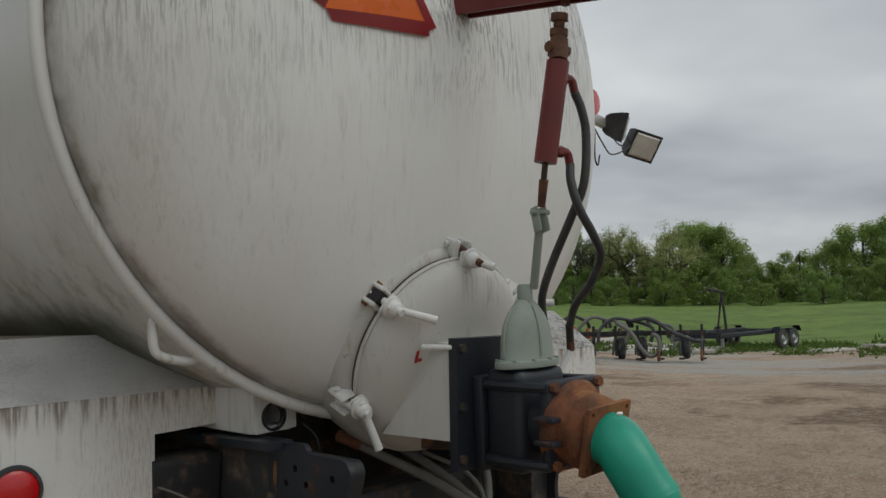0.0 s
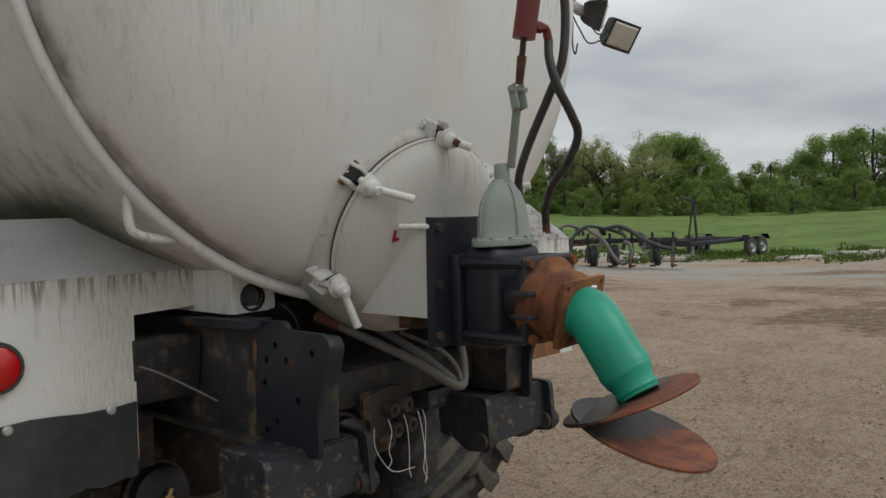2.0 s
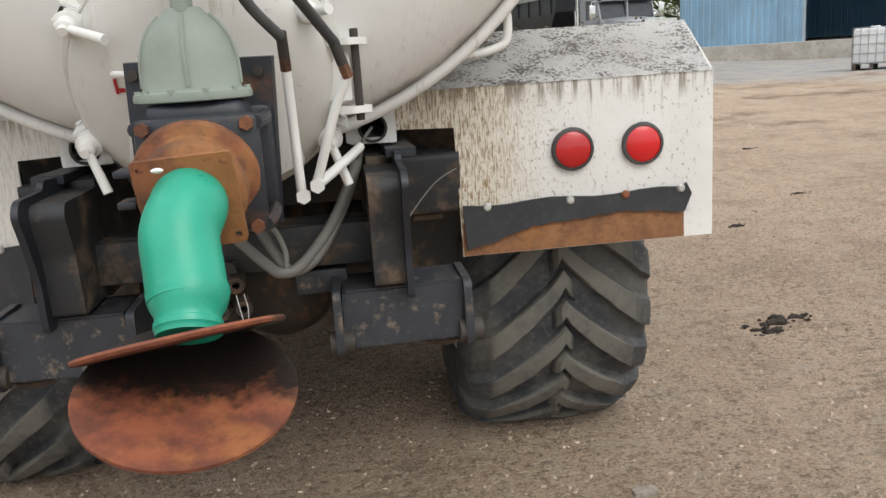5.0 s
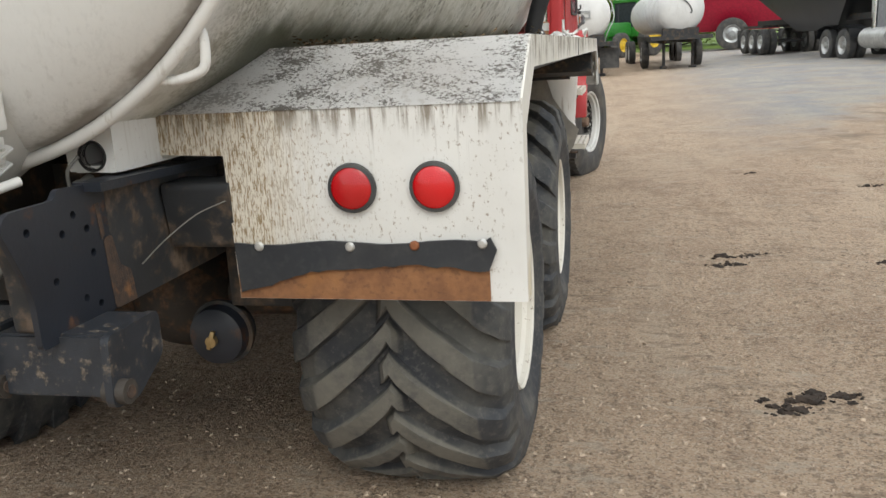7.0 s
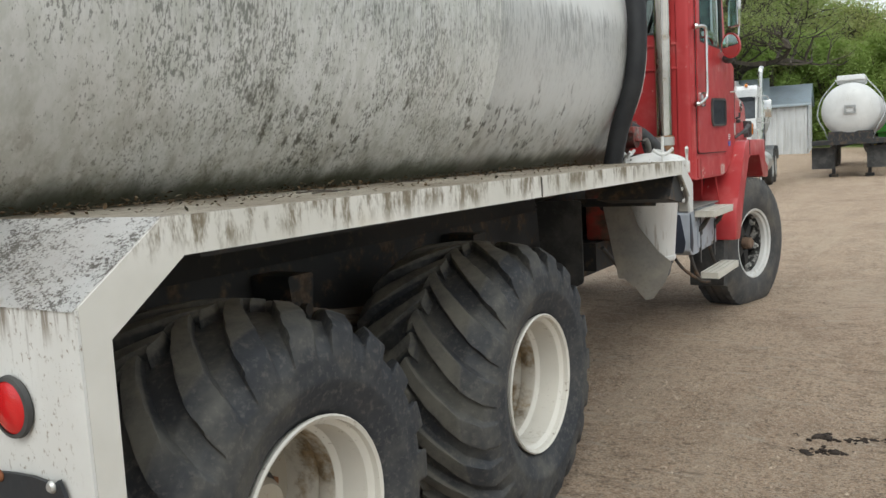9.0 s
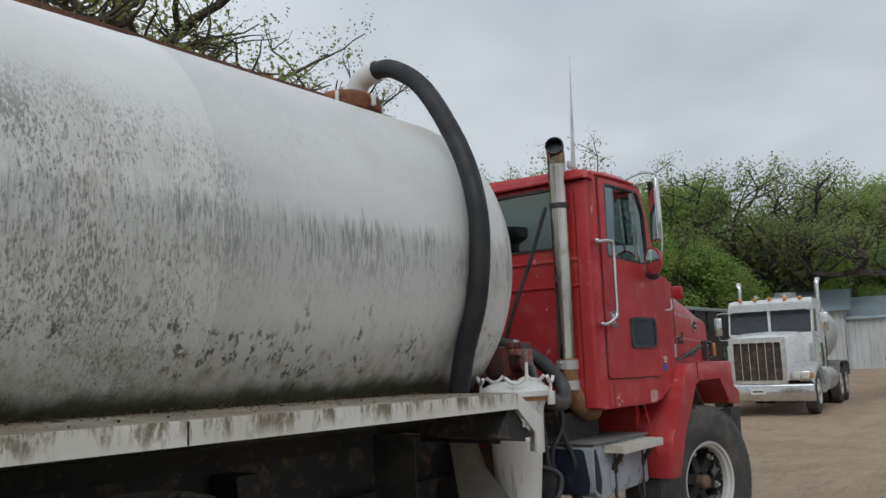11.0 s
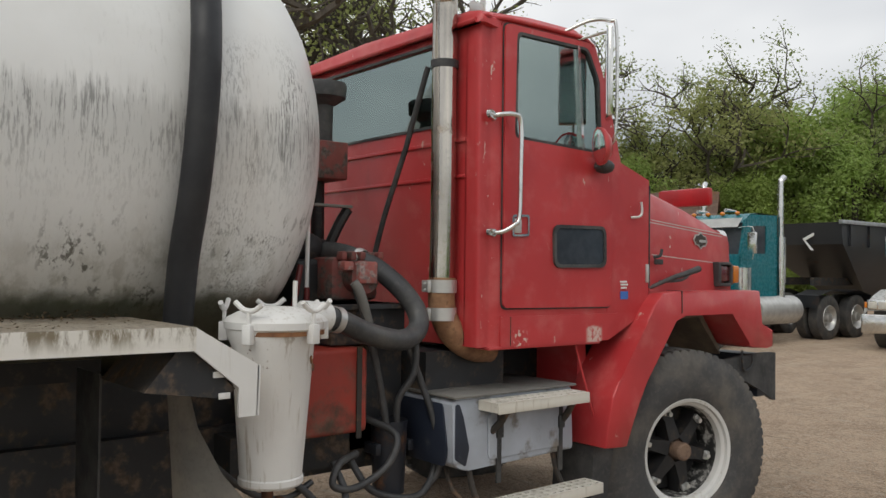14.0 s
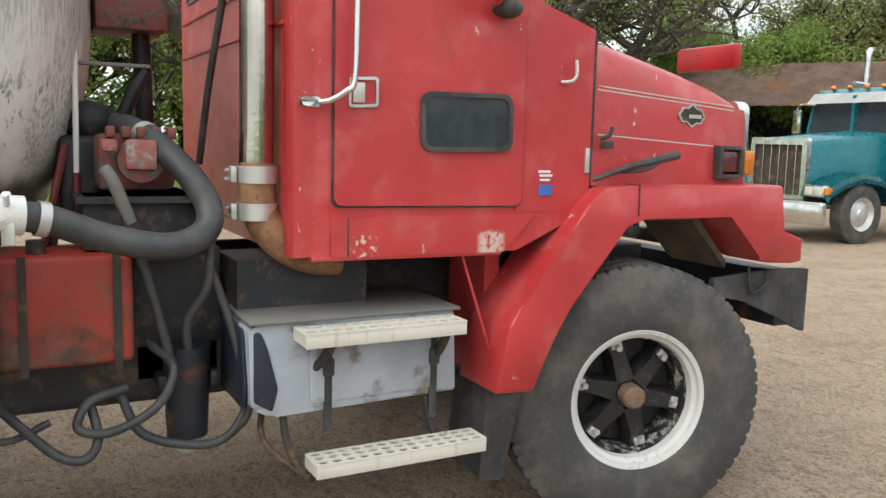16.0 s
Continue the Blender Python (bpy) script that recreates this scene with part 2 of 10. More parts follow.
def mat_panel():
    """White sheet of the rear boxes: yellow-brown runs on the inner half, specks of rust."""
    n = Nodes("panel_paint", 0.45)
    x, y, z = n.xyz()
    ax = n.math("ABSOLUTE", x)
    base = n.mix(n.step(n.noise(3.0), 0.3, 0.7), (0.76, 0.755, 0.73), (0.66, 0.65, 0.62))
    runs = n.step(n.noise((210, 210, 24.0), 4, 0.75), 0.50, 0.56)
    zone = n.step(n.math("ADD", ax, n.mul(n.noise((30, 30, 3), 4, 0.6), 0.22)), 0.92, 0.74)
    fade = n.step(n.math("ADD", ax, n.mul(n.noise((9, 9, 2), 4, 0.6), 0.30)), 1.20, 0.85, 0.0, 0.75)
    dots = n.mul(n.step(n.noise((170, 170, 70.0), 3, 0.6, (5, 5, 2)), 0.585, 0.63), fade, n.step(x, -0.1, 0.2, 0.08, 1.0))
    c = n.mix(n.mul(zone, n.step(x, -0.1, 0.2, 0.10, 0.42)), base, (0.62, 0.52, 0.34))
    c = n.mix(dots, c, (0.26, 0.16, 0.07))
    c = n.mix(n.mul(runs, zone, n.step(x, -0.1, 0.2, 0.25, 0.9)), c, (0.23, 0.145, 0.055))
    specks = n.step(n.noise((85, 85, 50), 4, 0.7, (2, 3, 1)), 0.57, 0.65)
    c = n.mix(n.mul(specks, n.step(n.noise(4.0, 3, 0.5, (9, 1, 4)), 0.40, 0.62), n.step(x, -0.1, 0.2, 0.12, 0.8)), c, (0.20, 0.14, 0.08))
    drips = n.mul(n.step(n.noise((60, 60, 2.5), 3, 0.6, (6, 6, 6)), 0.58, 0.70), n.step(z, 1.02, 1.2))
    c = n.mix(n.mul(drips, 0.7), c, (0.18, 0.15, 0.12))
    brow = n.mul(n.step(n.noise((48, 48, 3.0), 5, 0.72, (4, 1, 3)), 0.44, 0.60), n.step(n.math("ADD", z, n.mul(n.noise((40, 40, 1)), 0.12)), 1.185, 1.25))
    c = n.mix(n.mul(brow, 0.8), c, (0.15, 0.11, 0.065))
    n.bump(n.noise(60.0, 3), 0.0015, 0.3)
    return n.done(c, 0.45)


def mat_deck():
    """Top of the side shelves: silt, lichen and old leaves on white."""
    n = Nodes("deck_top", 0.8)
    c = n.mix(n.step(n.noise(2.4, 5), 0.35, 0.65), (0.45, 0.385, 0.295), (0.64, 0.585, 0.49))
    c = n.mix(n.mul(n.step(n.noise(40.0, 5, 0.7), 0.52, 0.62), 0.7), c, (0.20, 0.15, 0.10))
    n.bump(n.noise(60.0, 4), 0.003, 0.5)
    return n.done(c)


def mat_fascia():
    n = Nodes("fascia_paint", 0.5)
    x, y, z = n.xyz()
    base = n.mix(n.step(n.noise(3.0), 0.3, 0.7), (0.76, 0.74, 0.69), (0.64, 0.62, 0.56))
    dirt = n.mul(n.step(n.noise((16, 16, 5), 6, 0.75), 0.44, 0.60), n.step(n.math("ADD", z, n.mul(n.noise((14, 14, 2)), 0.10)), 1.295, 1.36))
    c = n.mix(n.mul(dirt, 0.9), base, (0.15, 0.115, 0.06))
    c = n.mix(n.mul(n.step(n.noise(1.6, 2, 0.5, (2, 7, 1)), 0.60, 0.70), 0.6), c, (0.50, 0.36, 0.12))
    n.bump(n.noise(60.0, 3), 0.0012, 0.3)
    return n.done(c)


def mat_rubber(name="rubber", dust=0.5, colour=(0.030, 0.031, 0.033), rough=0.62, silt=(0.125, 0.122, 0.115)):
    n = Nodes(name, rough)
    d = n.mul(n.step(n.noise(5.0, 5, 0.6), 0.40, 0.70), dust)
    c = n.mix(d, colour, silt)
    c = n.mix(n.mul(n.step(n.noise(45.0, 3), 0.5, 0.7), 0.25 * dust), c, (0.19, 0.175, 0.155))
    n.bump(n.noise(120.0, 3), 0.001, 0.3)
    return n.done(c, n.step(n.noise(7.0), 0.3, 0.7, rough - 0.1, rough + 0.15))


def mat_tyre():
    """Flotation tyre: lug faces scuffed to a dusty grey, blue-black walls."""
    n = Nodes("tyre_rubber", 0.7)
    x, y, z = n.xyz()
    r2 = n.math("ADD", n.mul(y, y), n.mul(z, z))
    d = n.mul(n.step(n.noise(5.0, 5, 0.6), 0.40, 0.70), 0.70)
    c = n.mix(d, (0.030, 0.033, 0.039), (0.125, 0.120, 0.104))
    face = n.mul(n.step(r2, 0.316, 0.328), n.step(n.noise(9.0, 5, 0.7, (2, 5, 1)), 0.30, 0.60, 0.25, 0.8))
    c = n.mix(face, c, (0.165, 0.155, 0.130))
    c = n.mix(n.mul(n.step(n.noise(45.0, 4, 0.7), 0.5, 0.68), 0.3), c, (0.19, 0.175, 0.15))
    n.bump(n.noise(110.0, 4), 0.0015, 0.4)
    return n.done(c, n.step(n.noise(7.0), 0.3, 0.7, 0.58, 0.85))


def mat_steel(name, colour, rust=0.4, rough=0.5, metal=0.0, scale=9.0, rustcol=(0.20, 0.085, 0.03)):
    """Painted or bare steel with rust coming through."""
    n = Nodes(name, rough, metal)
    base = n.mix(n.step(n.noise(scale * 0.5), 0.3, 0.7), colour, tuple(0.72 * v for v in colour))
    r = n.mul(n.step(n.noise(scale, 6, 0.65, (3, 1, 2)), 0.64 - 0.22 * rust, 0.74 - 0.14 * rust), min(1.0, rust * 1.6))
    c = n.mix(r, base, n.mix(n.step(n.noise(scale * 4), 0.35, 0.65), rustcol, tuple(0.5 * v for v in rustcol)))
    n.bump(n.noise(scale * 9, 4), 0.0015, 0.4)
    return n.done(c, n.mix(r, (rough,) * 3, (0.85,) * 3))


def mat_rust(name="rust", colour=(0.24, 0.085, 0.035), dark=(0.085, 0.035, 0.02), scale=14.0):
    n = Nodes(name, 0.82)
    c = n.mix(n.step(n.noise(scale, 6, 0.7), 0.32, 0.68), dark, colour)
    c = n.mix(n.mul(n.step(n.noise(scale * 0.4, 4, 0.6, (4, 1, 3)), 0.52, 0.66), 0.55), c, (0.36, 0.16, 0.05))
    c = n.mix(n.mul(n.step(n.noise(scale * 7, 3), 0.55, 0.7), 0.4), c, (0.06, 0.03, 0.02))
    n.bump(n.noise(scale * 6, 5), 0.003, 0.6)
    return n.done(c)


def mat_cab():
    """Sun-faded red enamel with bare primer chips."""
    n = Nodes("cab_red", 0.36)
    x, y, z = n.xyz()
    c = n.mix(n.step(n.noise(1.7, 4), 0.3, 0.7), (0.50, 0.042, 0.046), (0.42, 0.032, 0.036))
    c = n.mix(n.mul(n.step(n.noise(5.0, 5, 0.6, (2, 1, 1)), 0.48, 0.72), 0.45), c, (0.56, 0.150, 0.140))
    c = n.mix(n.mul(n.step(n.noise((4, 4, 1.3), 4, 0.6, (6, 2, 5)), 0.56, 0.78), 0.35), c, (0.22, 0.03, 0.025))
    chip = n.mul(n.step(n.noise((16, 16, 9), 5, 0.6, (1, 1, 6)), 0.665, 0.69), n.step(n.noise(2.6, 2, 0.5, (3, 3, 3)), 0.50, 0.60))
    c = n.mix(chip, c, (0.55, 0.42, 0.36))
    rub = n.step(n.noise(38.0, 5, 0.75, (2, 4, 1)), 0.40, 0.50)
    sill = n.mul(n.step(y, 5.94, 5.97), n.step(y, 6.075, 6.045), n.step(n.math("ADD", z, n.mul(n.noise(30.0, 4), 0.05)), 1.262, 1.235), n.step(z, 1.14, 1.15), n.step(x, 0.9, 0.95))
    post = n.mul(n.step(n.noise((30, 30, 12), 4, 0.7, (5, 8, 1)), 0.645, 0.665), n.step(y, 5.345, 5.33), n.step(z, 1.20, 1.25), n.step(x, 0.9, 0.95))
    flakes = n.mul(n.step(n.noise(42.0, 4, 0.7, (1, 8, 8)), 0.54, 0.58), n.step(y, 5.44, 5.46), n.step(y, 5.56, 5.53), n.step(z, 1.24, 1.22), n.step(z, 1.14, 1.15), n.step(x, 0.9, 0.95))
    c = n.mix(n.mul(n.math("MAXIMUM", n.math("MAXIMUM", n.mul(sill, rub), flakes), post), 0.85), c, (0.60, 0.50, 0.44))
    n.bump(n.noise(35.0, 2), 0.001, 0.15)
    return n.done(c, n.step(n.noise(6.0), 0.3, 0.7, 0.28, 0.46))


def mat_plain(name, colour, rough=0.5, metal=0.0, vary=0.75, scale=8.0):
    n = Nodes(name, rough, metal)
    c = n.mix(n.step(n.noise(scale, 4), 0.3, 0.7), colour, tuple(vary * v for v in colour))
    n.bump(n.noise(scale * 10, 3), 0.001, 0.2)
    return n.done(c, n.step(n.noise(scale * 2, 3, 0.5, (1, 2, 3)), 0.3, 0.7, max(0.03, rough - 0.06), rough + 0.1))


def mat_glass(name="glass", tint=(0.84, 0.95, 0.92), rough=0.02):
    """Thin tinted pane: sight straight through, and gloss that grows at a slant."""
    n = Nodes(name, rough)
    clear = n.t.nodes.new("ShaderNodeBsdfTransparent")
    clear.inputs[0].default_value = (*tint, 1)
    gloss = n.t.nodes.new("ShaderNodeBsdfGlossy")
    gloss.inputs["Roughness"].default_value = rough
    fres = n.t.nodes.new("ShaderNodeFresnel")
    fres.inputs[0].default_value = 3.6
    gloss.inputs["Color"].default_value = (0.80, 0.97, 0.93, 1)
    mx = n.t.nodes.new("ShaderNodeMixShader")
    n.t.links.new(fres.outputs[0], mx.inputs[0])
    n.t.links.new(clear.outputs[0], mx.inputs[1]); n.t.links.new(gloss.outputs[0], mx.inputs[2])
    n.t.links.new(mx.outputs[0], n.t.nodes["Material Output"].inputs[0])
    return n.mat


def mat_lens(name, colour, rough=0.25):
    n = Nodes(name, rough)
    n.bsdf.inputs["Coat Weight"].default_value = 0.6
    ring = n.step(n.cells((220, 220, 220)), 0.0, 0.6)
    n.bump(ring, 0.001, 0.3)
    return n.done(n.mix(n.step(n.noise(6.0), 0.3, 0.7), colour, tuple(0.7 * v for v in colour)))


def mat_splash():
    """Rusted spreader plate, wet near the outlet, the upper plate's shadow painted black there."""
    n = Nodes("splash_rust", 0.6)
    x, y, z = n.xyz()
    near = n.step(n.math("ADD", y, n.mul(n.noise(22.0, 6, 0.7), 0.22)), -1.02, -0.94)
    c = n.mix(n.step(n.noise(16.0, 6, 0.7), 0.32, 0.68), (0.27, 0.080, 0.036), (0.115, 0.036, 0.022))
    c = n.mix(n.mul(n.step(n.noise(9.0, 5, 0.6, (3, 2, 1)), 0.50, 0.66), 0.65), c, (0.36, 0.135, 0.042))
    c = n.mix(near, c, (0.018, 0.012, 0.01))
    n.bump(n.noise(70.0, 5), 0.003, 0.5)
    return n.done(c, n.mix(near, (0.7,) * 3, (0.4,) * 3))


def mat_ground():
    """Pale silty gravel yard that gives way to grass further out."""
    n = Nodes("yard_ground", 0.9)
    x, y, z = n.xyz()
    c = n.mix(n.step(n.noise(0.35, 5, 0.6), 0.32, 0.68), (0.554, 0.405, 0.281), (0.471, 0.332, 0.225))
    c = n.mix(n.mul(n.step(n.noise(2.2, 6, 0.65, (2, 2, 0)), 0.46, 0.68), 0.5), c, (0.317, 0.212, 0.134))
    c = n.mix(n.mul(n.step(n.noise((9, 5, 9), 6, 0.7, (7, 2, 0)), 0.50, 0.62), 0.55), c, (0.588, 0.451, 0.323))
    c = n.mix(n.mul(n.step(n.noise(16.0, 5, 0.7, (5, 1, 0)), 0.57, 0.66), 0.55), c, (0.175, 0.115, 0.074))
    c = n.mix(n.mul(n.step(n.noise((1.3, 0.8, 1), 6, 0.7, (3, 8, 0)), 0.50, 0.60), 0.40), c, (0.303, 0.199, 0.130))
    flake = n.step(n.noise((34, 62, 30), 4, 0.62, (2, 6, 0)), 0.565, 0.615)
    c = n.mix(n.mul(flake, n.step(n.noise(1.4, 4, 0.6, (6, 6, 0)), 0.36, 0.60), 0.75), c, (0.124, 0.082, 0.054))
    flake = n.step(n.noise((40, 66, 30), 4, 0.62, (9, 1, 0)), 0.58, 0.64)
    c = n.mix(n.mul(flake, 0.75), c, (0.624, 0.496, 0.378))
    pebble = n.cellrand(48.0)
    c = n.mix(n.mul(n.step(pebble, 0.86, 0.90), 0.35), c, (0.588, 0.469, 0.353))
    c = n.mix(n.mul(n.step(pebble, 0.15, 0.09), 0.45), c, (0.101, 0.071, 0.046))
    chip = n.cellrand(150.0)
    c = n.mix(n.mul(n.step(chip, 0.72, 0.85), 0.60), c, (0.624, 0.505, 0.386))
    c = n.mix(n.mul(n.step(chip, 0.25, 0.12), 0.55), c, (0.156, 0.106, 0.071))
    # old wheel tracks that run along the yard
    track = n.mul(n.step(n.noise((2.6, 0.22, 1), 4, 0.6, (4, 0, 0)), 0.50, 0.66), n.step(n.noise(0.5, 2, 0.5, (9, 9, 0)), 0.4, 0.6))
    c = n.mix(n.mul(track, 0.5), c, (0.551, 0.434, 0.319))
    mud = n.mul(n.step(n.noise((0.42, 0.34, 1), 6, 0.68, (5, 3, 0)), 0.52, 0.60), n.step(x, 4.0, 7.0))
    c = n.mix(n.mul(mud, n.step(n.noise(7.0, 5, 0.7, (2, 9, 0)), 0.34, 0.58, 0.35, 1.0), 0.90), c, (0.183, 0.115, 0.071))
    far = n.step(n.math("ADD", x, n.mul(n.noise(0.35, 4), 5.0)), 13.5, 17.0)
    pale = n.mul(far, n.step(n.noise((0.5, 0.18, 1), 4, 0.6, (1, 4, 0)), 0.42, 0.58))
    c = n.mix(pale, c, (0.44, 0.41, 0.36))
    # scraped streaks, drawn out along the way the machines drive
    scrape = n.mul(n.step(n.noise((3.4, 11.0, 1), 6, 0.74, (8, 5, 0)), 0.545, 0.60), n.step(n.noise(0.7, 4, 0.6, (1, 7, 0)), 0.44, 0.60))
    c = n.mix(n.mul(scrape, 0.50), c, (0.150, 0.105, 0.072))
    light = n.mul(n.step(n.noise((2.6, 8.0, 1), 6, 0.72, (2, 1, 0)), 0.56, 0.64), 0.55)
    c = n.mix(light, c, (0.53, 0.445, 0.35))
    out = n.math("ADD", n.math("SUBTRACT", y, n.mul(n.step(x, 2.5, 9.0, 0.0, 9.0), 1.0)), n.mul(n.noise((0.45, 0.45, 1), 6, 0.7, (6, 6, 0)), 7.0))
    grey = n.mul(n.step(out, 11.5, 14.0), n.step(x, 1.5, 4.5))
    stone = n.mix(n.step(n.noise((1.1, 1.1, 1), 6, 0.7, (9, 4, 0)), 0.40, 0.62), (0.30, 0.30, 0.305), (0.41, 0.375, 0.325))
    stone = n.mix(n.mul(n.step(n.noise(26.0, 5, 0.75, (4, 2, 0)), 0.52, 0.62), 0.6), stone, (0.15, 0.15, 0.155))
    c = n.mix(n.mul(grey, n.step(n.noise((0.6, 1.1, 1), 5, 0.7, (2, 2, 0)), 0.36, 0.50, 0.55, 0.95)), c, stone)
    mire = n.mul(n.step(out, 9.8, 11.2), n.step(out, 13.4, 12.0), n.step(n.noise((1.3, 1.6, 1), 7, 0.78, (7, 7, 0)), 0.47, 0.60), n.step(x, 2.5, 4.5))
    c = n.mix(n.mul(mire, 0.60), c, (0.150, 0.115, 0.086))
    green = n.mix(n.step(n.noise(0.12, 5, 0.6), 0.35, 0.65), (0.115, 0.195, 0.026), (0.165, 0.250, 0.045))
    green = n.mix(n.mul(n.step(n.noise(0.6, 5, 0.65), 0.46, 0.66), 0.6), green, (0.050, 0.075, 0.020))
    green = n.mix(n.mul(n.step(n.noise((0.9, 0.22, 1), 5, 0.7, (4, 4, 0)), 0.56, 0.66), 0.55), green, (0.19, 0.19, 0.075))
    edge = n.math("ADD", n.mul(n.noise(0.3, 4, 0.6, (3, 3, 0)), 7.0), n.math("SUBTRACT", x, n.mul(y, 0.12)))
    c = n.mix(n.step(edge, 26.0, 28.5), c, green)
    c = n.mix(n.step(n.math("ADD", y, n.mul(n.noise(0.3, 4), 7.0)), 52.0, 56.0), c, green)
    c = n.mix(n.step(n.math("ADD", x, n.mul(n.noise(0.3, 4), 7.0)), -10.0, -13.0), c, green)
    lumps = n.math("ADD", n.mul(n.noise((20, 13, 16), 8, 0.78), 1.0), n.mul(n.noise((3.2, 2.2, 3), 5, 0.6), 1.2))
    n.bump(n.math("SUBTRACT", lumps, n.mul(n.cells(48.0), 0.15)), 0.062, 0.9)
    return n.done(c)


